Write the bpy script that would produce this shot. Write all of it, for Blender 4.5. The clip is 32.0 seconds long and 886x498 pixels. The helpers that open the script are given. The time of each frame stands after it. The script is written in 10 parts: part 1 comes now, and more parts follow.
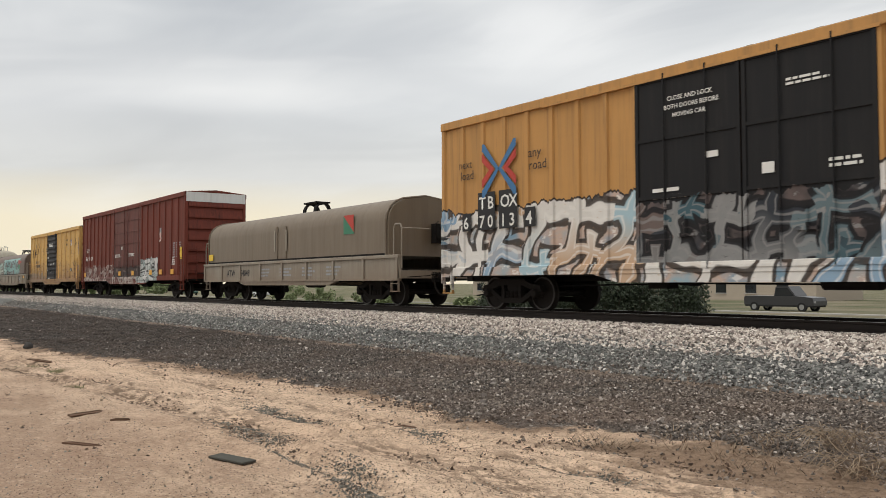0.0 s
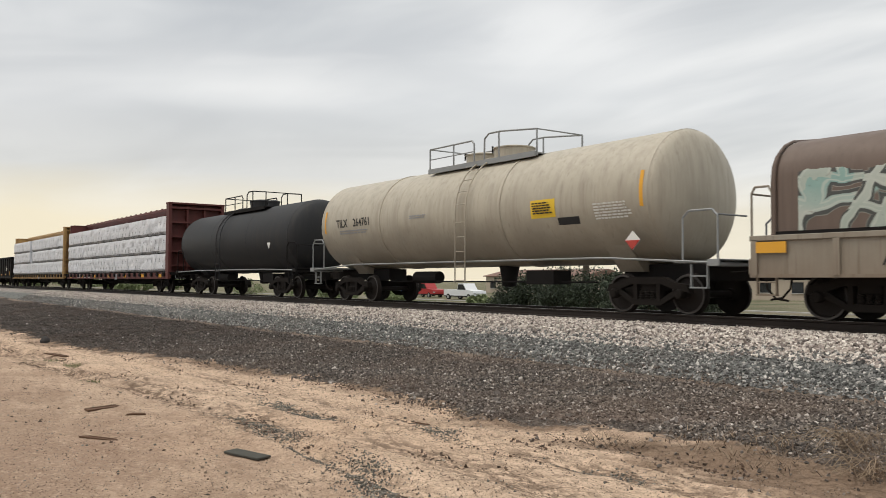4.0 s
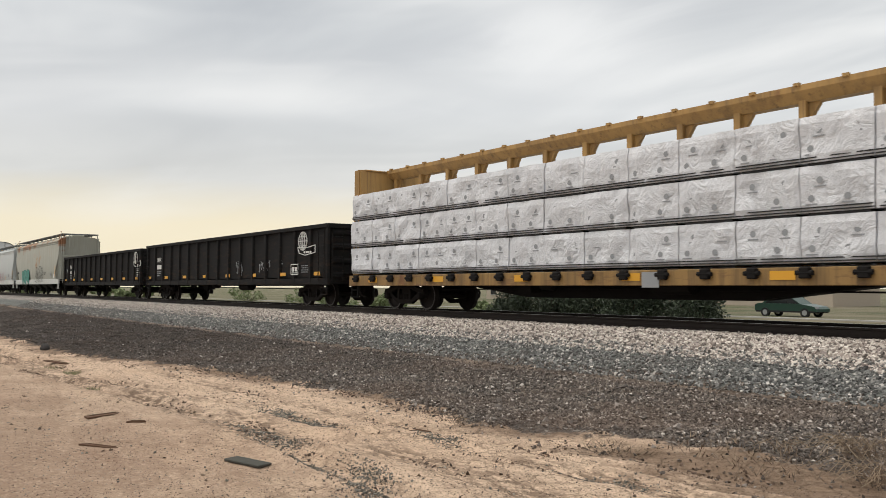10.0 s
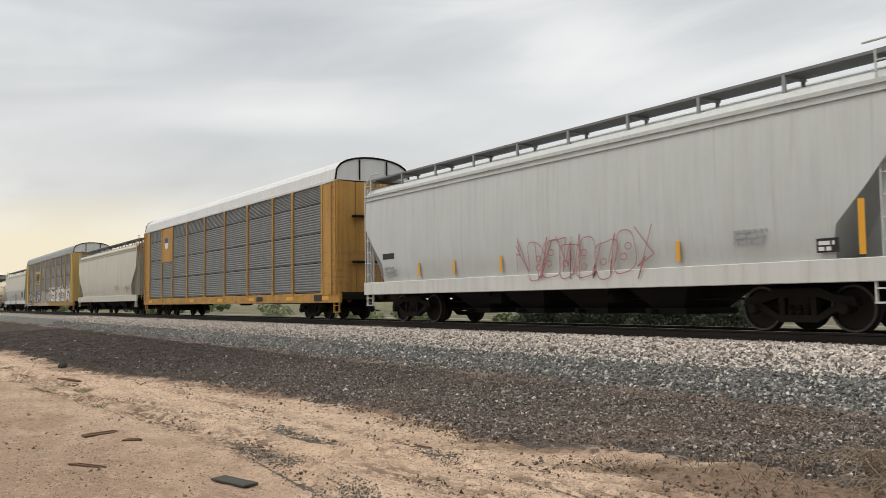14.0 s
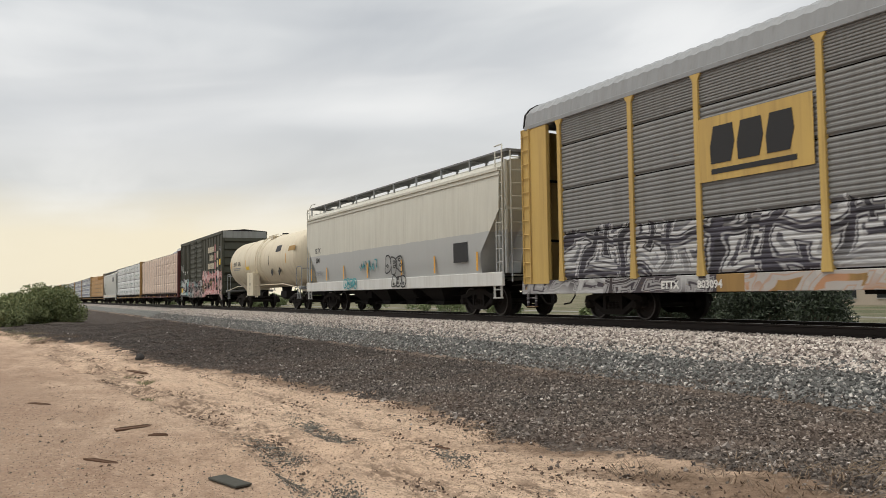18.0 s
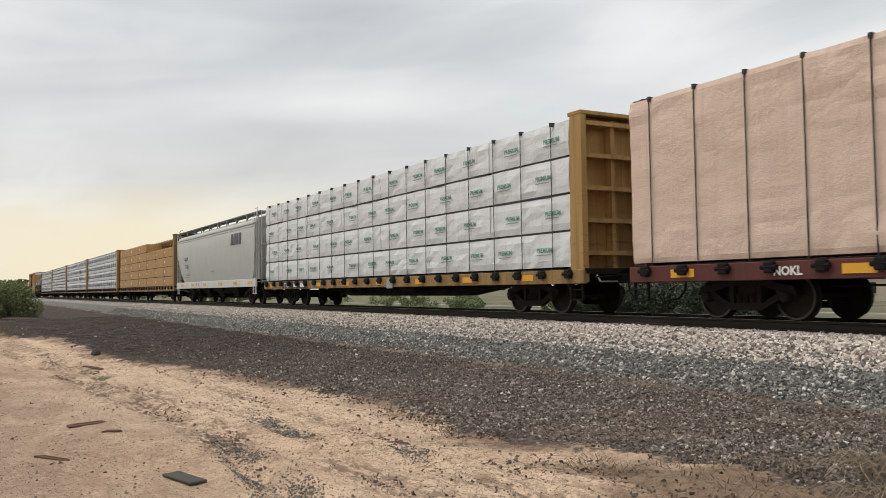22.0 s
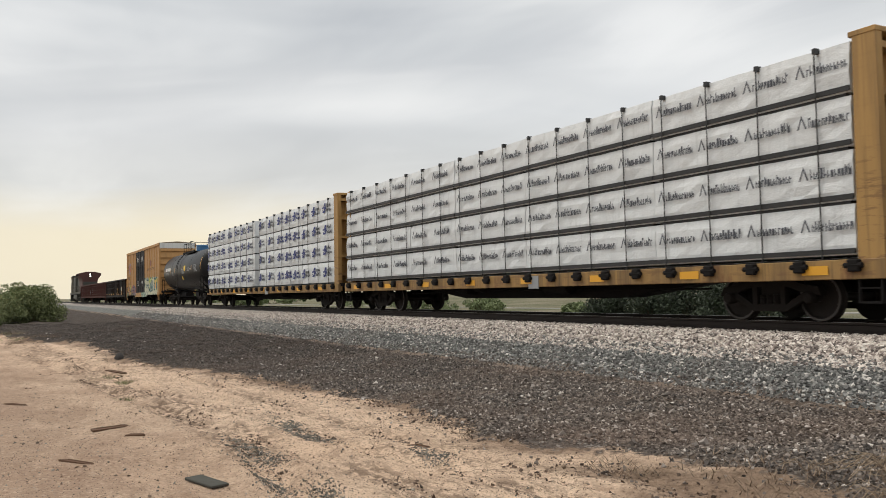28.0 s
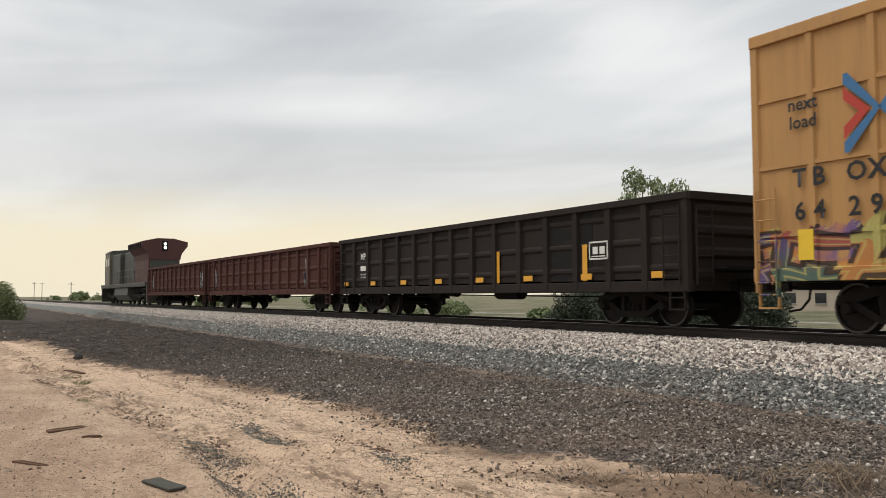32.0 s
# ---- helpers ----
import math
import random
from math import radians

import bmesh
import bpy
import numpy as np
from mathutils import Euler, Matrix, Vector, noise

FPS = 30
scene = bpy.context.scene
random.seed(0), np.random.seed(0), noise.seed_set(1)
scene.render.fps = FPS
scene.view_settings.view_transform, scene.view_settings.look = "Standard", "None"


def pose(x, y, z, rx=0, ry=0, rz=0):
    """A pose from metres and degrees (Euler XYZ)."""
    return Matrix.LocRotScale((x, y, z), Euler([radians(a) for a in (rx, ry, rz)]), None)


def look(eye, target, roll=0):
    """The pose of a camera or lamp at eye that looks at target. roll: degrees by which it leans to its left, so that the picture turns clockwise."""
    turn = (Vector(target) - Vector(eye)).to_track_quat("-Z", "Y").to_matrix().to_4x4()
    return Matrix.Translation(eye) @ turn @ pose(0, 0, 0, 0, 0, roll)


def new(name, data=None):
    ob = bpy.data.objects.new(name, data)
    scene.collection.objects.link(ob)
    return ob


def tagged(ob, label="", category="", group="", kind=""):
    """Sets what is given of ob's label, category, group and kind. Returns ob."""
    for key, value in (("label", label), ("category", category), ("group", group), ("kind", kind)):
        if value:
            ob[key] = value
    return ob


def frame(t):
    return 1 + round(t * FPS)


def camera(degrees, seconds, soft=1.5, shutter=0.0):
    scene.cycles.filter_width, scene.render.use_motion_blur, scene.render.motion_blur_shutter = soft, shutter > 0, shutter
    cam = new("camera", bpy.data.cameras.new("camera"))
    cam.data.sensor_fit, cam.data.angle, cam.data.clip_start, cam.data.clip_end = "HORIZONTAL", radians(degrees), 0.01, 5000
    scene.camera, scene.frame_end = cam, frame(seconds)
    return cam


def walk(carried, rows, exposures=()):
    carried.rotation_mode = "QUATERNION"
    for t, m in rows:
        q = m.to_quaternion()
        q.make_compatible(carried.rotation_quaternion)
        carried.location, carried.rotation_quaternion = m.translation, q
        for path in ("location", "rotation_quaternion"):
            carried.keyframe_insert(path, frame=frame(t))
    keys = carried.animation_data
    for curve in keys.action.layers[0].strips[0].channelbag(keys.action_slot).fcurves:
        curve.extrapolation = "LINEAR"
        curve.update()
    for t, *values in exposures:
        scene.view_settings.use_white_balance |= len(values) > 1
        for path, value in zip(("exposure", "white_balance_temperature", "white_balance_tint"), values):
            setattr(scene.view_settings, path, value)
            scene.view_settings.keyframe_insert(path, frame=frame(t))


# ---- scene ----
cam = camera(55.54, 32.0, soft=0.75, shutter=0.05)
PATH = [
    (0, 0.000, -15.037, 0.669, 92.35, 0.15, 53.30),
    (0.5, -0.002, -15.044, 0.668, 92.30, 0.20, 52.47),
    (1, -0.014, -15.041, 0.668, 92.12, 0.17, 52.36),
    (1.5, -0.009, -15.047, 0.670, 92.09, 0.32, 52.64),
    (2, -0.009, -15.050, 0.672, 92.29, 0.33, 53.13),
    (2.5, -0.005, -15.059, 0.674, 92.47, 0.23, 53.67),
    (3, -0.009, -15.058, 0.674, 92.53, 0.16, 53.74),
    (3.5, -0.002, -15.064, 0.675, 92.44, -0.09, 53.58),
    (4, 0.004, -15.063, 0.676, 92.17, -0.24, 54.18),
    (4.5, 0.006, -15.067, 0.676, 91.94, -0.25, 55.61),
    (6.5, -0.004, -15.068, 0.672, 92.27, -0.20, 56.97),
    (7, -0.013, -15.065, 0.670, 92.30, -0.18, 56.53),
    (7.5, -0.010, -15.060, 0.668, 92.16, -0.20, 56.02),
    (8, -0.018, -15.052, 0.667, 92.13, -0.21, 55.30),
    (8.5, -0.007, -15.057, 0.668, 92.29, -0.12, 54.75),
    (9, 0.004, -15.063, 0.671, 92.55, -0.02, 54.49),
    (9.5, -0.017, -15.056, 0.672, 92.59, -0.03, 54.33),
    (10, -0.029, -15.053, 0.671, 92.62, -0.14, 54.20),
    (10.5, -0.023, -15.046, 0.673, 92.68, -0.02, 53.96),
    (11, -0.010, -15.047, 0.674, 92.68, -0.01, 53.76),
    (11.5, 0.002, -15.043, 0.671, 92.60, 0.17, 53.54),
    (12, 0.016, -15.013, 0.666, 92.40, 0.34, 53.20),
    (12.5, 0.029, -14.985, 0.662, 92.30, 0.39, 52.76),
    (13, 0.043, -14.892, 0.660, 92.15, 0.39, 53.13),
    (13.5, -0.061, -14.742, 0.641, 92.54, 0.87, 54.25),
    (14, -0.080, -14.546, 0.639, 93.52, 0.71, 56.28),
    (14.5, -0.033, -14.253, 0.652, 93.72, -0.49, 58.77),
    (15, -0.024, -14.031, 0.642, 94.00, -0.40, 61.44),
    (15.5, -0.053, -13.835, 0.631, 94.42, -0.06, 63.27),
    (17.5, 0.067, -13.510, 0.666, 93.10, 0.97, 63.82),
    (18, 0.045, -13.492, 0.663, 93.05, 0.88, 63.10),
    (18.5, 0.052, -13.472, 0.662, 92.98, 0.89, 63.31),
    (19, 0.057, -13.474, 0.661, 92.84, 0.98, 63.30),
    (19.5, 0.044, -13.466, 0.659, 92.66, 1.08, 62.85),
    (20, 0.037, -13.457, 0.658, 92.61, 1.04, 62.08),
    (20.5, 0.042, -13.453, 0.659, 92.53, 1.09, 61.45),
    (21, 0.034, -13.445, 0.657, 92.40, 1.07, 61.05),
    (21.5, 0.025, -13.438, 0.654, 92.56, 1.03, 60.76),
    (22, 0.031, -13.439, 0.654, 92.68, 0.79, 60.61),
    (22.5, 0.046, -13.431, 0.652, 92.63, 0.71, 60.52),
    (23, 0.038, -13.428, 0.649, 92.45, 0.84, 60.28),
    (23.5, 0.028, -13.424, 0.648, 92.23, 0.96, 60.25),
    (24, 0.022, -13.430, 0.649, 92.17, 1.00, 60.42),
    (24.5, 0.022, -13.429, 0.651, 92.13, 0.86, 60.94),
    (25, 0.034, -13.445, 0.654, 91.97, 0.99, 62.07),
    (25.5, 0.026, -13.444, 0.655, 91.77, 1.11, 63.16),
    (27.5, 0.028, -13.437, 0.660, 92.84, 1.13, 62.33),
    (28, 0.044, -13.436, 0.662, 92.87, 1.14, 61.96),
    (28.5, 0.037, -13.435, 0.664, 92.89, 1.03, 61.59),
    (29, 0.040, -13.430, 0.663, 92.91, 0.84, 61.18),
    (29.5, 0.041, -13.430, 0.661, 92.85, 0.87, 61.04),
    (30, 0.049, -13.427, 0.661, 92.73, 0.92, 61.29),
    (30.5, 0.048, -13.427, 0.662, 92.87, 0.72, 61.26),
    (31, 0.061, -13.423, 0.666, 92.96, 0.68, 61.09),
    (31.5, 0.060, -13.419, 0.665, 93.04, 0.48, 60.56),
    (32, 0.061, -13.413, 0.666, 93.11, 0.25, 59.71),
]
walk(cam, [(t, pose(x, y, z, a, b, c)) for t, x, y, z, a, b, c in PATH])

# ---- world and light ----
SUN_ELEV, SUN_AZ = radians(64), radians(-152)      # azimuth from +y towards +x
world = bpy.data.worlds.new("overcast_sky")
scene.world = world
world.use_nodes = True


class Net:
    """Short calls for building a node tree."""

    def __init__(self, tree):
        self.t = tree
        self.nodes, self.links = tree.nodes, tree.links

    def node(self, kind):
        return self.nodes.new(kind)

    def put(self, sock, val):
        if isinstance(val, bpy.types.NodeSocket):
            self.links.new(val, sock)
        elif val is not None:
            if sock.type == "RGBA" and len(val) == 3:
                val = (*val, 1)
            sock.default_value = val

    def math(self, op, a, b=None, c=None, clamp=False):
        n = self.node("ShaderNodeMath")
        n.operation, n.use_clamp = op, clamp
        self.put(n.inputs[0], a)
        self.put(n.inputs[1], b)
        self.put(n.inputs[2], c)
        return n.outputs[0]

    def mix(self, fac, a, b, blend="MIX"):
        n = self.node("ShaderNodeMix")
        n.data_type, n.blend_type = "RGBA", blend
        self.put(n.inputs[0], fac)
        self.put(n.inputs[6], a)
        self.put(n.inputs[7], b)
        return n.outputs[2]

    def ramp(self, fac, stops, const=False):
        n = self.node("ShaderNodeValToRGB")
        r = n.color_ramp
        r.interpolation = "CONSTANT" if const else "LINEAR"
        while len(r.elements) < len(stops):
            r.elements.new(0.5)
        for e, (p, c) in zip(r.elements, stops):
            e.position = p
            e.color = (c, c, c, 1) if isinstance(c, (int, float)) else (*c, 1)
        self.put(n.inputs[0], fac)
        return n.outputs[0]

    def noise(self, vec, scale, detail=4.0, rough=0.55, dist=0.0):
        n = self.node("ShaderNodeTexNoise")
        self.put(n.inputs["Vector"], vec)
        n.inputs["Scale"].default_value = scale
        n.inputs["Detail"].default_value = detail
        n.inputs["Roughness"].default_value = rough
        n.inputs["Distortion"].default_value = dist
        return n.outputs[0]

    def voronoi(self, vec, scale, feature="F1", out=0, rand=1.0):
        n = self.node("ShaderNodeTexVoronoi")
        n.feature = feature
        self.put(n.inputs["Vector"], vec)
        n.inputs["Scale"].default_value = scale
        n.inputs["Randomness"].default_value = rand
        return n.outputs[out]

    def mapping(self, vec, loc=(0, 0, 0), scale=(1, 1, 1), rot=(0, 0, 0)):
        n = self.node("ShaderNodeMapping")
        self.put(n.inputs[0], vec)
        n.inputs[1].default_value, n.inputs[2].default_value, n.inputs[3].default_value = loc, rot, scale
        return n.outputs[0]

    def vmath(self, op, a, b=None):
        n = self.node("ShaderNodeVectorMath")
        n.operation = op
        self.put(n.inputs[0], a)
        self.put(n.inputs[1], b)
        return n.outputs[0]

    def xyz(self, vec):
        n = self.node("ShaderNodeSeparateXYZ")
        self.put(n.inputs[0], vec)
        return n.outputs

    def join(self, x, y, z):
        n = self.node("ShaderNodeCombineXYZ")
        for s, v in zip(n.inputs, (x, y, z)):
            self.put(s, v)
        return n.outputs[0]

    def bump(self, height, strength=0.3, dist=0.02):
        n = self.node("ShaderNodeBump")
        n.inputs["Strength"].default_value, n.inputs["Distance"].default_value = strength, dist
        self.put(n.inputs["Height"], height)
        return n.outputs[0]


w = Net(world.node_tree)
w.nodes.clear()
direction = w.node("ShaderNodeTexCoord").outputs["Generated"]
sky = w.node("ShaderNodeTexSky")
sky.sky_type, sky.sun_disc = "NISHITA", False
sky.sun_elevation, sky.sun_rotation = SUN_ELEV, SUN_AZ
dx, dy, dz = w.xyz(direction)
up = w.math("MAXIMUM", dz, 0.0)
flat = w.math("ADD", up, 0.16)
plane = w.join(w.math("DIVIDE", dx, flat), w.math("DIVIDE", dy, flat), 0.0)
broad = w.noise(w.mapping(plane, (3.1, 1.7, 0), (0.5, 1.0, 1), (0, 0, radians(28))), 0.62, 4, 0.5, 0.3)
fine = w.noise(w.mapping(plane, (7.0, 2.0, 0), (0.55, 1.3, 1), (0, 0, radians(20))), 2.1, 5, 0.55, 0.4)
around = w.math("ARCTAN2", w.math("MULTIPLY", dx, -1.0), dy)
layers = w.noise(w.join(w.math("MULTIPLY", around, 2.1), w.math("ADD", w.math("MULTIPLY", up, 13.0), w.math("MULTIPLY", around, 0.9)), 4.0), 1.0, 3, 0.5, 0.6)
cloud = w.math("ADD", w.math("ADD", w.math("MULTIPLY", broad, 0.42), w.math("MULTIPLY", fine, 0.16)), w.math("MULTIPLY", layers, 0.42))
grey = w.ramp(cloud, [(0.36, (0.53, 0.55, 0.57)), (0.46, (0.665, 0.68, 0.685)), (0.54, (0.81, 0.815, 0.805)), (0.63, (0.95, 0.945, 0.92))])
# thicker, brighter cloud overhead
grey = w.mix(1.0, grey, w.ramp(up, [(0.0, 1.0), (0.42, 1.02), (1.0, 1.75)]), "MULTIPLY")


def bank_of_cloud(a0, e0, wa, we):
    """A soft stretch of cloud: azimuth, height, and its width in both."""
    p = w.math("DIVIDE", w.math("SUBTRACT", w.math("ADD", around, w.math("MULTIPLY", w.math("SUBTRACT", fine, 0.5), 0.3)), a0), wa)
    q = w.math("DIVIDE", w.math("SUBTRACT", w.math("ADD", up, w.math("MULTIPLY", w.math("SUBTRACT", layers, 0.5), 0.08)), e0), we)
    return w.math("EXPONENT", w.math("MULTIPLY", w.math("ADD", w.math("MULTIPLY", p, p), w.math("MULTIPLY", q, q)), -1.0))


# thick grey cloud low in the west, thinner and brighter stretches beyond the line
grey = w.mix(w.math("MULTIPLY", bank_of_cloud(1.46, 0.20, 0.30, 0.075), 0.55), grey, (0.57, 0.575, 0.58))
grey = w.mix(w.math("MULTIPLY", bank_of_cloud(1.12, 0.135, 0.30, 0.035), 0.45), grey, (0.62, 0.63, 0.64))
grey = w.mix(w.math("MULTIPLY", bank_of_cloud(1.15, 0.222, 0.17, 0.026), 0.8), grey, (0.90, 0.895, 0.875))
grey = w.mix(w.math("MULTIPLY", bank_of_cloud(0.80, 0.275, 0.16, 0.07), 0.85), grey, (0.93, 0.93, 0.915))
# low band of thin cloud lit from behind, strongest in the west
az = w.math("ADD", w.math("MULTIPLY", dx, -0.93), w.math("MULTIPLY", dy, 0.36))
west = w.ramp(az, [(0.25, 0.0), (0.62, 0.32), (1.0, 1.0)])
lowband = w.ramp(w.math("ADD", up, w.math("MULTIPLY", w.math("SUBTRACT", cloud, 0.5), 0.12)), [(0.0, 1.0), (0.07, 0.85), (0.125, 0.12), (0.2, 0.0)])
glow = w.math("MULTIPLY", west, lowband)
col = w.mix(glow, grey, (0.97, 0.84, 0.58))
haze = w.ramp(up, [(0.0, 0.6), (0.05, 0.25), (0.12, 0.0)])
col = w.mix(w.math("MULTIPLY", haze, 0.6), col, (0.80, 0.77, 0.68))
thin = w.mix(0.92, w.mix(1.0, sky.outputs[0], (0.1, 0.1, 0.1), "MULTIPLY"), col)
bg = w.node("ShaderNodeBackground")
w.put(bg.inputs[0], thin)
bg.inputs[1].default_value = 1.04
out = w.node("ShaderNodeOutputWorld")
w.links.new(bg.outputs[0], out.inputs[0])

sun = new("sun", bpy.data.lights.new("sun", "SUN"))
sun.data.energy, sun.data.angle, sun.data.color = 1.65, radians(40), (1.0, 0.93, 0.82)
sun.matrix_world = look((0, 0, 0), (-math.sin(SUN_AZ) * math.cos(SUN_ELEV), -math.cos(SUN_AZ) * math.cos(SUN_ELEV), -math.sin(SUN_ELEV)))
scene.view_settings.exposure = 0.0


# ---- materials ----
def material(name, rough=0.6, metal=0.0):
    m = bpy.data.materials.new(name)
    m.use_nodes = True
    n = Net(m.node_tree)
    b = m.node_tree.nodes["Principled BSDF"]
    b.inputs["Roughness"].default_value, b.inputs["Metallic"].default_value = rough, metal
    b.inputs["Specular IOR Level"].default_value = 0.35
    return m, n, b


def shade(rgb, k):
    return tuple(min(1, c * k) for c in rgb)


def paint(name, rgb, rough=0.6, dirt=0.35, dirt_rgb=(0.085, 0.065, 0.05), rust=0.0, fade=0.25, metal=0.0, seed=0.0, extra=None, wrinkle=0.0, low=None, runs=0.35, scab=0.0, spec=0.35):
    """Weathered paint: patches, streaks that run down, rust blooms, fine grain. low: (height, amount, colour) of road
    dirt thrown up from the wheels; runs: thin drips; scab: flaked horizontal strips."""
    m, n, b = material(name, rough, metal)
    b.inputs["Specular IOR Level"].default_value = spec
    co = n.node("ShaderNodeTexCoord").outputs["Object"]
    rnd = n.node("ShaderNodeObjectInfo").outputs["Random"]
    vec = n.vmath("ADD", co, n.join(seed * 7.3, n.math("MULTIPLY", rnd, 3.0), seed * 3.1))
    patch = n.noise(vec, 0.9, 5, 0.6)
    streak = n.noise(n.mapping(vec, (0, 0, 0), (3.2, 3.2, 0.22)), 1.3, 5, 0.65)
    grain = n.noise(vec, 38, 3, 0.6)
    colr = n.mix(n.math("MULTIPLY", n.ramp(patch, [(0.3, 0.0), (0.72, 1.0)]), fade), rgb, shade(rgb, 1.35))
    colr = n.mix(n.math("MULTIPLY", grain, 0.16), colr, shade(rgb, 0.55))
    colr = n.mix(n.math("MULTIPLY", n.ramp(streak, [(0.44, 0.0), (0.74, 1.0)]), dirt), colr, dirt_rgb)
    if rust:
        spots = n.noise(n.mapping(vec, (4, 2, 1), (1, 1, 0.55)), 1.7, 8, 0.7)
        lo = 0.72 - 0.3 * rust
        colr = n.mix(n.ramp(spots, [(lo, 0.0), (lo + 0.13, 0.92)]), colr, n.mix(grain, (0.20, 0.075, 0.03), (0.09, 0.04, 0.025)))
    if runs:
        drip = n.noise(n.mapping(vec, (1, 5, 2), (11.0, 11.0, 0.35)), 1.0, 4, 0.6)
        colr = n.mix(n.math("MULTIPLY", n.ramp(drip, [(0.56, 0.0), (0.70, 1.0)]), n.math("MULTIPLY", runs, patch)), colr, shade(dirt_rgb, 0.75))
    if scab:
        flake = n.noise(n.mapping(vec, (3, 1, 8), (1.1, 1.1, 6.5)), 1.2, 6, 0.7)
        zz = n.xyz(co)[2]
        where = n.ramp(n.math("ADD", n.math("MULTIPLY", zz, 0.25), n.math("MULTIPLY", n.math("SUBTRACT", patch, 0.5), 0.9)), [(0.3, 1.0), (0.75, 0.1)])
        colr = n.mix(n.math("MULTIPLY", n.math("MULTIPLY", n.ramp(flake, [(0.53, 0.0), (0.6, 1.0)]), where), scab), colr, n.mix(patch, (0.07, 0.032, 0.018), (0.23, 0.12, 0.06)))
    if extra:
        colr = extra(n, co, colr)
    if low:
        zz = n.xyz(co)[2]
        splash = n.math("ADD", zz, n.math("MULTIPLY", n.math("SUBTRACT", n.math("ADD", n.math("MULTIPLY", streak, 0.6), n.math("MULTIPLY", patch, 0.7)), 0.62), 2.4))
        colr = n.mix(n.math("MULTIPLY", n.ramp(n.math("DIVIDE", n.math("SUBTRACT", splash, low[0] - 0.7), 1.4), [(0.0, 1.0), (0.55, 0.45), (1.0, 0.0)]), low[1]), colr, low[2])
    n.put(b.inputs["Base Color"], colr)
    n.put(b.inputs["Roughness"], n.math("ADD", rough - 0.08, n.math("MULTIPLY", streak, 0.16), clamp=True))
    h = n.math("ADD", n.math("MULTIPLY", grain, 0.25), n.math("MULTIPLY", patch, 0.6))
    if wrinkle:
        wv = n.noise(n.mapping(vec, (0, 0, 0), (1.3, 1.3, 0.8)), 2.6, 3, 0.5, 1.6)
        h = n.math("ADD", h, n.math("MULTIPLY", n.math("ABSOLUTE", n.math("SUBTRACT", wv, 0.5)), wrinkle))
    n.put(b.inputs["Normal"], n.bump(h, 0.35 if not wrinkle else 0.8, 0.012 if not wrinkle else 0.05))
    return m


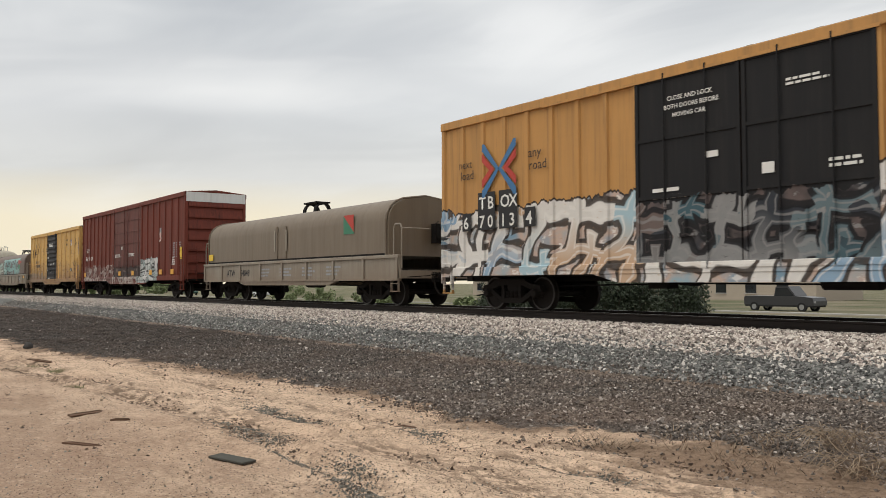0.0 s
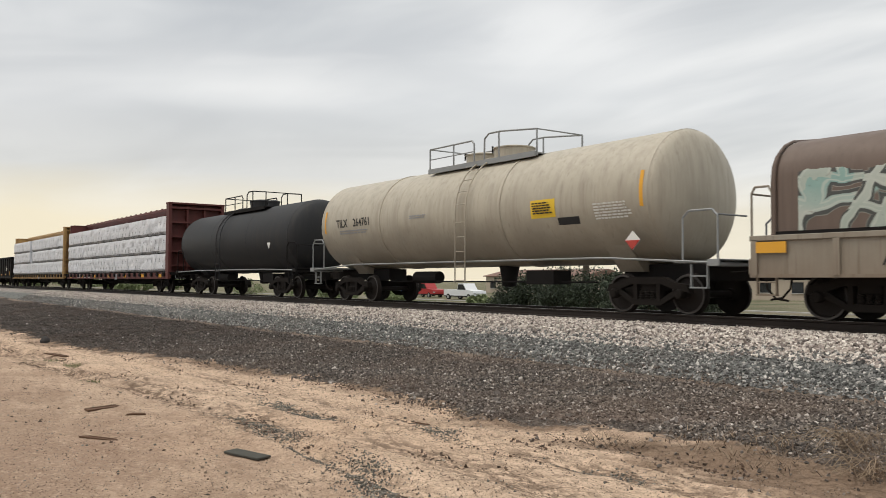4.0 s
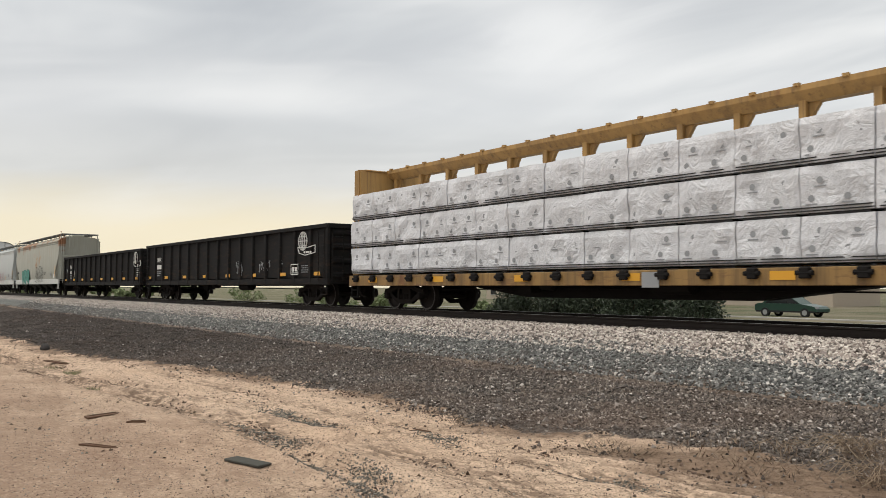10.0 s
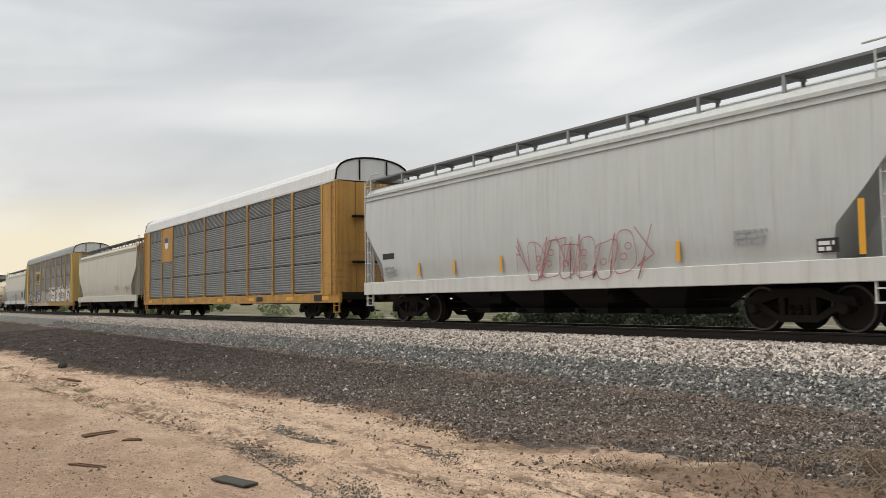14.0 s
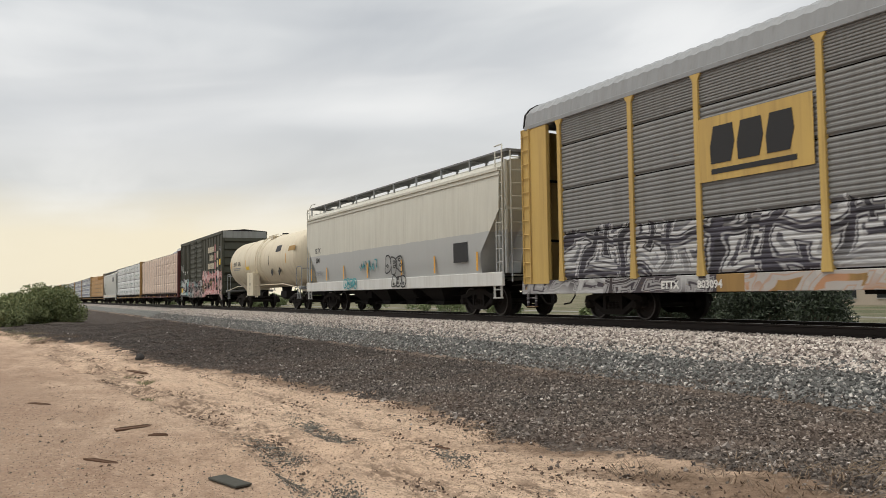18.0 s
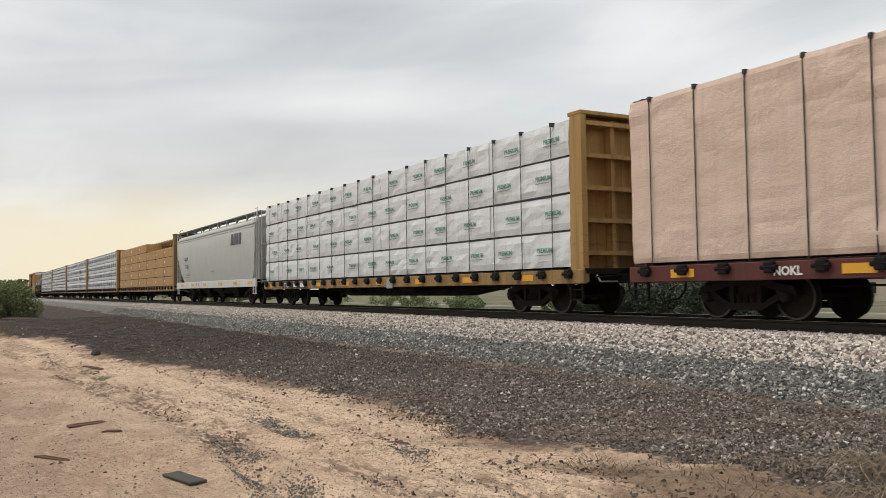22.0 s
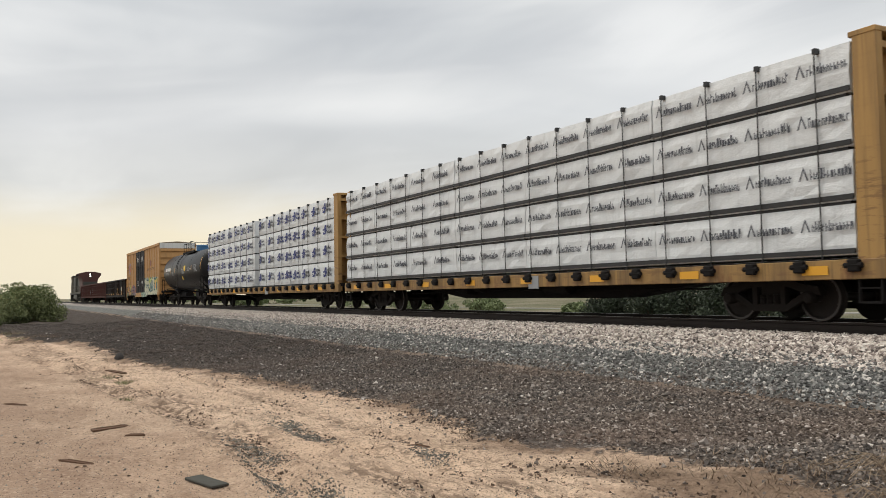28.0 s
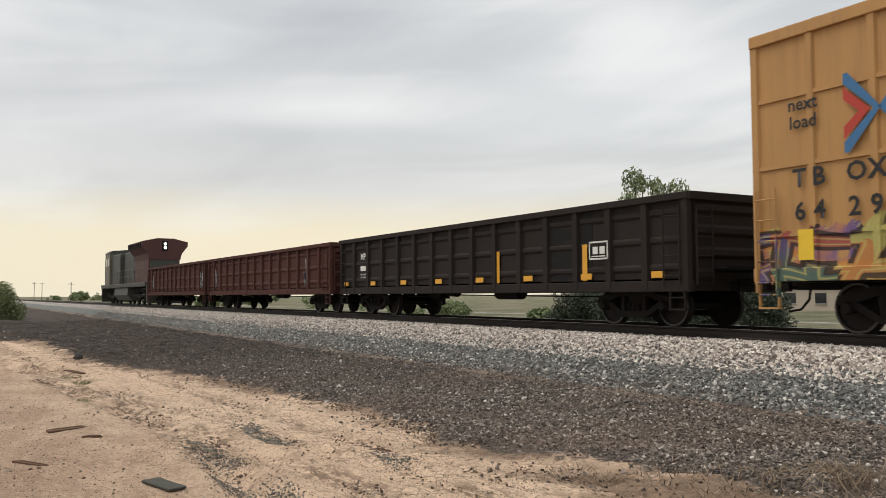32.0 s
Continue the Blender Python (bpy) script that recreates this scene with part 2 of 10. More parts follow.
def piece(x0, x1, z0, z1, palette, scale=1.2, edge=(0.01, 0.01, 0.012), seed=0.0, ragged=0.35, cover=0.55, lift=1.0, wash=None, lean=0.25):
    """Spray-paint lettering over x0..x1, z0..z1 of a car: fat outlined strokes side by side, a colour wash behind
    them (cover 1: everywhere, less: in patches, 0: none), a ragged upper edge."""
    def apply(n, co, colr):
        x, y, z = n.xyz(co)
        h = z1 - z0
        wl = h * 0.95 / scale
        q = n.join(x, seed, z)
        wob = n.node("ShaderNodeTexNoise")
        n.put(wob.inputs["Vector"], q)
        wob.inputs["Scale"].default_value = 1.15 / wl
        wob.inputs["Detail"].default_value = 1.5
        wr, wg, wb = n.xyz(wob.outputs[1])
        v = n.math("ADD", n.math("DIVIDE", n.math("SUBTRACT", z, z0), h), n.math("MULTIPLY", n.math("SUBTRACT", wg, 0.5), 0.55))
        u = n.math("ADD", n.math("DIVIDE", x, wl), n.math("ADD", n.math("MULTIPLY", v, -lean), n.math("MULTIPLY", n.math("SUBTRACT", wr, 0.5), 1.1)))
        fu = n.math("FRACT", u)
        white = n.node("ShaderNodeTexWhiteNoise")
        white.noise_dimensions = "1D"
        n.put(white.inputs["W"], n.math("ADD", n.math("FLOOR", u), seed * 1.37))
        r1, r2, r3 = n.xyz(white.outputs["Color"])

        def near(a, c, half):
            return n.math("SUBTRACT", n.math("ABSOLUTE", n.math("SUBTRACT", a, c)), half)
        left = n.math("ADD", near(fu, n.math("MULTIPLY_ADD", v, 0.12, 0.16), 0.145), 0.0)
        stop = n.math("MULTIPLY", n.math("SUBTRACT", v, n.math("MULTIPLY_ADD", r2, 0.35, 0.35)), n.math("SIGN", n.math("SUBTRACT", r1, 0.5)))
        right = n.math("MAXIMUM", near(fu, n.math("MULTIPLY_ADD", v, -0.1, 0.76), 0.135), stop)
        top = near(v, n.math("MULTIPLY_ADD", r3, 0.12, 0.74), 0.105)
        bar = near(v, n.math("MULTIPLY_ADD", r2, 0.28, 0.12), 0.10)
        ink = n.math("MINIMUM", n.math("MINIMUM", left, right), n.math("MINIMUM", top, bar))
        stops = [(i / len(palette), c) for i, c in enumerate(palette)]
        tint = n.math("FRACT", n.math("ADD", r1, n.math("MULTIPLY", n.noise(q, 1.1 / wl, 2), 0.8)))
        fill = n.mix(n.ramp(n.math("ADD", v, n.math("MULTIPLY", wb, 0.5)), [(0.45, 0.0), (0.95, 1.0)]), n.ramp(r2, stops, True), n.ramp(tint, stops, True))
        fill = n.mix(n.math("MULTIPLY", n.noise(q, 7.0, 4, 0.7), 0.35), fill, shade(palette[0], 0.55))
        behind = wash or palette[1:]
        back = n.ramp(n.noise(n.join(n.math("MULTIPLY", x, 0.8), seed + 3.0, z), 1.0, 3), [(0.25 + 0.5 * i / len(behind), c) for i, c in enumerate(behind)])
        back = n.mix(n.ramp(n.noise(n.join(x, seed + 5.0, n.math("MULTIPLY", z, 2.0)), 3.0, 4), [(0.56, 0.0), (0.6, 0.7)]), back, palette[-1])
        art = n.mix(n.ramp(ink, [(0.0, 1.0), (0.02, 0.0)]), back, fill)
        art = n.mix(n.math("MULTIPLY", n.ramp(near(ink, -0.055, 0.0), [(0.008, 1.0), (0.02, 0.0)]), 0.6), art, palette[-1])
        art = n.mix(n.math("MULTIPLY", n.ramp(near(ink, 0.022, 0.0), [(0.028, 1.0), (0.042, 0.0)]), 0.92), art, edge)
        crest = n.math("ADD", z1, n.math("MULTIPLY", n.math("SUBTRACT", n.noise(n.join(x, seed, 0.0), 1.3, 4, 0.65), 0.5), ragged * 2.4))
        below = n.math("SUBTRACT", crest, z)
        if cover >= 1:
            art = n.mix(n.ramp(below, [(0.04, 1.0), (0.06, 0.0)]), art, edge)
        within = n.math("MULTIPLY", n.math("GREATER_THAN", below, 0.0), n.math("GREATER_THAN", z, z0 - 0.1))
        within = n.math("MULTIPLY", n.math("MULTIPLY", within, n.math("LESS_THAN", y, -1.36)), n.math("MULTIPLY", n.math("GREATER_THAN", x, x0), n.math("LESS_THAN", x, x1)))
        if cover < 1:
            patch = n.ramp(n.noise(n.join(x, seed + 9.0, z), 1.1, 2), [(0.70 - 0.4 * cover, 0.0), (0.74 - 0.4 * cover, 1.0)])
            within = n.math("MULTIPLY", within, n.math("MAXIMUM", patch, n.ramp(ink, [(0.05, 1.0), (0.07, 0.0)])))
        worn = n.ramp(n.noise(n.join(x, seed + 2.0, n.math("MULTIPLY", z, 3.0)), 5.0, 6, 0.7), [(0.60, 1.0), (0.68, 0.45)])
        return n.mix(n.math("MULTIPLY", n.math("MULTIPLY", within, worn), 0.95 * lift), colr, art)
    return apply


def both(*fs):
    def apply(n, co, colr):
        for f in fs:
            colr = f(n, co, colr)
        return colr
    return apply


def rust_top(z_edge, spread=0.5, amount=0.8):
    """Rust that bleeds down from the eaves."""
    def apply(n, co, colr):
        x, y, z = n.xyz(co)
        nz = n.noise(n.join(n.math("MULTIPLY", x, 1.0), 2.0, n.math("MULTIPLY", z, 0.9)), 0.75, 6, 0.65)
        k = n.math("ADD", n.math("DIVIDE", n.math("SUBTRACT", z, z_edge), spread), n.math("MULTIPLY", n.math("SUBTRACT", nz, 0.5), 7.0))
        f = n.math("MULTIPLY", n.ramp(k, [(0.2, 0.0), (0.9, 1.0)]), n.math("LESS_THAN", y, -1.0))
        warm = n.mix(nz, (0.42, 0.25, 0.13), (0.24, 0.075, 0.03))
        return n.mix(n.math("MULTIPLY", f, amount), colr, warm)
    return apply


def rust_blooms(amount):
    """Soft orange patches with a darker heart, scattered over the sides."""
    def apply(n, co, colr):
        x, y, z = n.xyz(co)
        k = n.noise(n.join(x, 7.0, n.math("MULTIPLY", z, 1.4)), 0.62, 4, 0.6)
        edge = n.math("ADD", k, n.math("MULTIPLY", n.math("SUBTRACT", n.noise(co, 5.0, 5, 0.7), 0.5), 0.12))
        colr = n.mix(n.math("MULTIPLY", n.ramp(edge, [(0.60, 0.0), (0.68, 0.65)]), amount), colr, (0.46, 0.30, 0.16))
        return n.mix(n.math("MULTIPLY", n.ramp(edge, [(0.68, 0.0), (0.74, 1.0)]), amount), colr, (0.26, 0.09, 0.035))
    return apply


def plain(name, rgb, rough=0.6, metal=0.0, vary=0.25, scale=6.0, spec=0.35):
    m, n, b = material(name, rough, metal)
    b.inputs["Specular IOR Level"].default_value = spec
    co = n.node("ShaderNodeTexCoord").outputs["Object"]
    k = n.noise(co, scale, 4, 0.6)
    n.put(b.inputs["Base Color"], n.mix(n.math("MULTIPLY", k, vary * 2), rgb, shade(rgb, 0.5)))
    n.put(b.inputs["Normal"], n.bump(n.noise(co, scale * 6, 3), 0.25, 0.01))
    return m


def stones(name, stops, rough=0.85, dust=0.35, far_dark=0.0):
    m, n, b = material(name, rough)
    isl = n.node("ShaderNodeNewGeometry").outputs["Random Per Island"]
    co = n.node("ShaderNodeTexCoord").outputs["Object"]
    c = n.ramp(isl, stops)
    c = n.mix(n.math("MULTIPLY", n.noise(co, 60, 3), 0.35), c, (0.10, 0.09, 0.085))
    c = n.mix(n.math("MULTIPLY", n.ramp(n.noise(co, 0.35, 4), [(0.45, 0.0), (0.7, 1.0)]), dust), c, (0.165, 0.11, 0.08))
    if far_dark:
        # mixes towards near-black as x falls, with an uneven edge
        x, y, z = n.xyz(co)
        far_tone = n.math("ADD", n.math("MULTIPLY", x, -0.02), n.math("MULTIPLY", n.math("SUBTRACT", n.noise(co, 0.3, 4), 0.5), 0.5))
        c = n.mix(n.math("MULTIPLY", n.ramp(far_tone, [(0.22, 0.0), (0.52, 1.0)]), far_dark), c, (0.03, 0.024, 0.021))
    n.put(b.inputs["Base Color"], c)
    n.put(b.inputs["Normal"], n.bump(n.noise(co, 90, 3), 0.4, 0.004))
    return m


WHEEL = plain("wheel_steel", (0.022, 0.018, 0.016), 0.7, spec=0.15)
RIM = plain("worn_wheel_rim", (0.075, 0.068, 0.064), 0.45, 0.5)
TRUCK = plain("grimy_cast_steel", (0.017, 0.014, 0.012), 0.85, spec=0.12)
UNDER = plain("black_underframe_paint", (0.015, 0.0135, 0.013), 0.8, spec=0.12)
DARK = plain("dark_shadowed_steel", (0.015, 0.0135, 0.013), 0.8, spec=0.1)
GALV = plain("galvanised_steel", (0.30, 0.31, 0.31), 0.5, 0.4)
GRATE = plain("grey_steel_grating", (0.20, 0.205, 0.205), 0.6, 0.3)
LABEL_WHITE = plain("white_stencil_paint", (0.72, 0.71, 0.67), 0.6, 0, 0.1)
LABEL_BLACK = plain("black_stencil_paint", (0.02, 0.02, 0.021), 0.6, 0, 0.1)
LABEL_GREY = plain("grey_stencil_paint", (0.30, 0.31, 0.32), 0.6, 0, 0.1)
REFLECT = plain("yellow_reflector_tape", (0.72, 0.36, 0.035), 0.4, 0, 0.12)
PLACARD = plain("yellow_warning_placard", (0.78, 0.52, 0.04), 0.5, 0, 0.1)
LOGO_BLUE = plain("printed_dark_blue_ink", (0.035, 0.045, 0.17), 0.55, 0, 0.1)
LOGO_GREEN = plain("printed_green_ink", (0.05, 0.20, 0.12), 0.55, 0, 0.1)
LOGO_RED = plain("red_enamel", (0.45, 0.05, 0.035), 0.5, 0, 0.15)
ENAMEL_BLUE = plain("blue_enamel", (0.05, 0.16, 0.33), 0.45, 0, 0.15)
STRAP = plain("black_strapping", (0.03, 0.03, 0.03), 0.5, 0, 0.2)
GLASS, _n, _b = material("dark_window_glass", 0.08)
_b.inputs["Base Color"].default_value = (0.015, 0.018, 0.02, 1)
_b.inputs["Specular IOR Level"].default_value = 0.6


# ---- mesh building ----
class Shape:
    """Vertices and faces gathered before they become one mesh."""

    def __init__(self):
        self.v, self.f = [], []

    def add(self, verts, faces):
        o = len(self.v)
        self.v += [tuple(p) for p in verts]
        self.f += [tuple(i + o for i in f) for f in faces]
        return self

    def box(self, x0, x1, y0, y1, z0, z1, bev=0.0):
        if bev <= 0:
            v = [(x, y, z) for x in (x0, x1) for y in (y0, y1) for z in (z0, z1)]
            return self.add(v, [(0, 1, 3, 2), (4, 6, 7, 5), (0, 4, 5, 1), (2, 3, 7, 6), (0, 2, 6, 4), (1, 5, 7, 3)])
        b = min(bev, (x1 - x0) / 3, (y1 - y0) / 3, (z1 - z0) / 3)
        bm = bmesh.new()
        for x in (x0, x1):
            for y in (y0, y1):
                for z in (z0, z1):
                    sx, sy, sz = (1 if x == x0 else -1), (1 if y == y0 else -1), (1 if z == z0 else -1)
                    bm.verts.new((x + sx * b, y + sy * b, z))
                    bm.verts.new((x + sx * b, y, z + sz * b))
                    bm.verts.new((x, y + sy * b, z + sz * b))
        h = bmesh.ops.convex_hull(bm, input=bm.verts)
        bm.verts.index_update()
        self.add([p.co[:] for p in bm.verts], [[q.index for q in f.verts] for f in bm.faces])
        bm.free()
        return self

    def prism(self, profile, x0, x1, axis="x"):
        """A closed outline of (a, b) pushed from x0 to x1: (y, z) along x, (x, z) along y, (x, y) along z."""
        put = {"x": lambda a, b, s: (s, a, b), "y": lambda a, b, s: (a, s, b), "z": lambda a, b, s: (a, b, s)}[axis]
        n = len(profile)
        v = [put(a, b, s) for s in (x0, x1) for a, b in profile]
        f = [(i, (i + 1) % n, n + (i + 1) % n, n + i) for i in range(n)]
        return self.add(v, f + [tuple(range(n))[::-1], tuple(range(n, 2 * n))])

    def sheet(self, profile, x0, x1):
        """An open outline of (y, z) pushed along x."""
        n = len(profile)
        return self.add([(s, a, b) for s in (x0, x1) for a, b in profile], [(i, i + 1, n + i + 1, n + i) for i in range(n - 1)])

    def rod(self, p, q, r, n=8):
        p, q = Vector(p), Vector(q)
        d = (q - p).normalized()
        a = d.orthogonal().normalized()
        b = d.cross(a)
        ring = [a * math.cos(2 * math.pi * i / n) * r + b * math.sin(2 * math.pi * i / n) * r for i in range(n)]
        v = [p + o for o in ring] + [q + o for o in ring]
        f = [(i, (i + 1) % n, n + (i + 1) % n, n + i) for i in range(n)]
        return self.add(v, f + [tuple(range(n))[::-1], tuple(range(n, 2 * n))])

    def pipe(self, pts, r, n=6):
        for p, q in zip(pts, pts[1:]):
            self.rod(p, q, r, n)
        return self

    def lathe(self, profile, n=32, axis="x", at=(0, 0, 0), caps=True):
        """(s, r) pairs turned round an axis through at."""
        v = []
        for s, r in profile:
            for i in range(n):
                a = 2 * math.pi * i / n
                c, d = math.cos(a) * r, math.sin(a) * r
                p = {"x": (s, c, d), "y": (c, s, d), "z": (c, d, s)}[axis]
                v.append((p[0] + at[0], p[1] + at[1], p[2] + at[2]))
        f = []
        for k in range(len(profile) - 1):
            for i in range(n):
                j = (i + 1) % n
                f.append((k * n + i, k * n + j, (k + 1) * n + j, (k + 1) * n + i))
        if caps:
            f += [tuple(range(n))[::-1], tuple(range((len(profile) - 1) * n, len(profile) * n))]
        return self.add(v, f)

    def moved(self, m):
        self.v = [tuple(m @ Vector(p)) for p in self.v]
        return self

    def mesh(self, name, mat=None, smooth=None):
        me = bpy.data.meshes.new(name)
        me.from_pydata(self.v, [], self.f)
        bm = bmesh.new()
        bm.from_mesh(me)
        bmesh.ops.recalc_face_normals(bm, faces=bm.faces)
        bm.to_mesh(me)
        bm.free()
        if mat:
            me.materials.append(mat)
        if smooth:
            me.shade_smooth()
            me.set_sharp_from_angle(angle=radians(smooth))
        return me


def part(name, shape, mat, parent, label="", at=None, smooth=None):
    """One mesh object under a thing or a part. shape: a Shape, or a mesh that is shared."""
    me = shape if isinstance(shape, bpy.types.Mesh) else shape.mesh(name, mat, smooth)
    ob = new(name, me)
    ob.parent = parent
    if at is not None:
        ob.matrix_basis = at if isinstance(at, Matrix) else Matrix.Translation(at)
    return tagged(ob, label)


def islands(shape):
    """The separate solid pieces of a Shape."""
    root = list(range(len(shape.v)))

    def top(i):
        while root[i] != i:
            root[i] = root[root[i]]
            i = root[i]
        return i
    for f in shape.f:
        for i in f[1:]:
            root[top(i)] = top(f[0])
    out = {}
    for f in shape.f:
        out.setdefault(top(f[0]), []).append(f)
    for fs in out.values():
        ids = sorted({i for f in fs for i in f})
        at = {j: k for k, j in enumerate(ids)}
        yield Shape().add([shape.v[i] for i in ids], [tuple(at[i] for i in f) for f in fs])


def parts(name, shape, mat, parent, label="", smooth=None):
    """Each separate piece of a Shape as a part of its own."""
    for sh in islands(shape):
        part(name, sh, mat, parent, label, smooth=smooth)


def thing(name, label, category, group="", kind=""):
    return tagged(new(name), label, category, group, kind)


FONT_MESHES = {}


def letters(text, size, mat, bold=0.0):
    """Flat lettering that stands up and faces -y, its left end and base at the origin."""
    key = (text, size, mat.name, bold)
    if key not in FONT_MESHES:
        cu = bpy.data.curves.new("lettering", "FONT")
        cu.body, cu.size, cu.offset = text, size, bold
        cu.resolution_u = 2
        ob = bpy.data.objects.new("lettering", cu)
        me = bpy.data.meshes.new_from_object(ob)
        bpy.data.objects.remove(ob)
        bpy.data.curves.remove(cu)
        me.transform(pose(0, 0, 0, 90))
        me.materials.clear()
        me.materials.append(mat)
        FONT_MESHES[key] = me
    return FONT_MESHES[key]


def write(text, size, mat, parent, x, y, z, bold=0.0, turn=0):
    return part("lettering", letters(text, size, mat, bold), None, parent, at=pose(x, y, z, 0, 0, turn))


def plate(x0, x1, z0, z1, y, t=0.006):
    return Shape().box(x0, x1, y - t, y, z0, z1)


def lines(x0, x1, z0, z1, y, rows, seed=1, gap=0.45):
    """Rows of small bars, for writing too small to read."""
    rng = random.Random(seed)
    s, h = Shape(), (z1 - z0) / rows
    for r in range(rows):
        x = x0
        end = x1 - rng.random() * 0.3 * (x1 - x0)
        while x < end:
            wd = min(end - x, h * rng.uniform(0.7, 2.6))
            s.box(x, x + wd, y - 0.005, y, z0 + h * r, z0 + h * (r + 1 - gap))
            x += wd + h * 0.4
    return s


# ---- ground ----
BENCH = [(-1e4, -1.09), (-10.5, -1.09), (-8.6, -1.12), (-7.6, -1.17), (-6.0, -1.14), (-4.5, -0.98), (-2.5, -0.30), (-2.0, -0.21), (2.0, -0.21),
         (2.6, -0.3), (4.6, -1.1), (8.0, -1.35), (1e4, -1.45)]


def bank(y):
    """Height of the ground across the line."""
    for (a, za), (b, zb) in zip(BENCH, BENCH[1:]):
        if a <= y <= b:
            return za + (zb - za) * (y - a) / (b - a)
    return -1.3


# where the bench gravel gives way to sand
EDGE = [(-400, -15.0), (-60, -14.4), (-52, -14.2), (-42, -12.4), (-37.5, -12.2), (-34.5, -10.4), (-31, -10.25), (-25, -10.15), (-22.5, -9.7), (-20.6, -8.9), (-17, -8.55), (-14.4, -8.0),
        (-12, -7.7), (-10.6, -7.9), (-9.1, -8.15), (-8, -7.95), (-6.3, -7.85), (-5, -7.9), (-3.5, -8.2), (400, -8.4)]
EDGE_X, EDGE_Y = [p[0] for p in EDGE], [p[1] for p in EDGE]
# tyre ruts across the sand, as lines on the plan, with depth and half width
RUTS = (([(-46, -12.4), (-30, -11.6), (-20, -11.1), (-16.8, -10.84), (-14.6, -10.6), (-12.3, -10.15), (-9.5, -9.95), (-7.8, -9.5), (-5.4, -9.15), (-3, -9.0), (6, -8.6)], 0.055, 0.14),
        ([(-46, -13.6), (-30, -12.6), (-18, -11.6), (-12, -11.0), (-9.7, -10.92), (-7.5, -11.02), (-5.9, -11.15), (-3, -11.4), (6, -12.0)], 0.05, 0.15),
        ([(-46, -13.0), (-20, -11.4), (-12, -10.7), (-9.7, -10.58), (-8.8, -10.47), (-7.9, -10.23), (-7.2, -10.16), (-6.3, -10.14), (6, -10.2)], 0.03, 0.2),
        ([(-46, -10.6), (-17, -9.6), (-12, -9.3), (-10.4, -9.26), (-8, -8.9), (-5, -8.6), (6, -8.5)], 0.03, 0.12))


STEP = 20


def table(line):
    """A line on the plan, read off every 5 cm of x from -80 to 40."""
    return np.interp(np.arange(-80 * STEP, 40 * STEP + 2) / STEP, [p[0] for p in line], [p[1] for p in line]).tolist()


EDGE_TABLE = table(EDGE)
RUT_TABLES = [(table(line), depth, half) for line, depth, half in RUTS]


def soft(v):
    v = min(1.0, max(0.0, v))
    return v * v * (3 - 2 * v)


def rut(x, y):
    """Bench mounds, the lip at its edge, tyre ruts and heaped sand."""
    if not (-80 < x < 40 and -40 < y < -3.4):
        return 0.0
    at = int((x + 80) * STEP)
    inside = y - EDGE_TABLE[at] + 0.35 * noise.noise(Vector((x * 1.1, y * 1.1, 4))) + 0.18 * noise.noise(Vector((x * 3.4, y * 3.4, 6)))
    k = soft(inside / 0.55 + 0.35)
    d = 0.0
    if k > 0:
        wild = 1.0 + 1.3 * soft((-19 - x) / 6)
        d += k * soft((-4.15 - y) / 0.8) * (0.075 + 0.075 * wild * noise.noise(Vector((x * 0.45, y * 0.8, 11))) + 0.035 * wild * noise.noise(Vector((x * 1.7, y * 1.7, 12))))
        d -= 0.05 * math.exp(-((y + 4.05) / 0.25) ** 2)
    if k < 1 and x > -60:
        v = Vector((x, y, 0))
        s = 0.022 * noise.noise(v * 1.3) + 0.016 * noise.noise(v * 4.3)
        churn = soft((y + 12.2) / 1.6)
        s += churn * (0.02 * noise.noise(Vector((x * 2.2, y * 5.0, 1))) + 0.02 * noise.noise(Vector((x * 7.0, y * 9.0, 2))))
        for line, depth, half in RUT_TABLES:
            off = y - line[at] + 0.05 * noise.noise(Vector((x * 1.9, depth * 50, 0)))
            if abs(off) < 0.8:
                depth *= 0.3 + 1.5 * min(1.0, abs(noise.noise(Vector((x * 0.6, depth * 90, 9)))) * 2.0)
                s += depth * (0.6 * math.exp(-((abs(off) - half * 2.0) / (half * 0.8)) ** 2) - math.exp(-(off / half) ** 2))
        d += (1 - k) * s
    if x < -28 and y < -10.1:
        berm = x - float(np.interp(y, [-16, -14.2, -12.3, -10.2], [-58, -50, -38, -34]))
        d += 0.16 * math.exp(-(berm / 1.5) ** 2) * soft((-10.1 - y) / 0.5) * (0.6 + 1.2 * noise.noise(Vector((x * 0.7, y * 0.9, 3))))
    return d


def spread(edges):
    vals = [edges[0][0]]
    for a, b, step in edges:
        k = max(1, round((b - a) / step))
        vals += [a + (b - a) * i / k for i in range(1, k + 1)]
    return vals


gx = spread([(-4000, -1000, 500), (-1000, -200, 100), (-200, -60, 10), (-60, -26, 0.4), (-26, 0, 0.11), (0, 20, 1.0), (20, 200, 20), (200, 4000, 600)])
gy = spread([(-4000, -300, 600), (-300, -40, 20), (-40, -15, 2.5), (-15, -7.2, 0.08), (-7.2, -3.2, 0.13), (-3.2, 5, 0.5), (5, 60, 5), (60, 400, 40), (400, 4500, 600)])
verts = [(x, y, bank(y) + rut(x, y)) for y in gy for x in gx]
nx = len(gx)
faces = [(j * nx + i, j * nx + i + 1, (j + 1) * nx + i + 1, (j + 1) * nx + i) for j in range(len(gy) - 1) for i in range(nx - 1)]


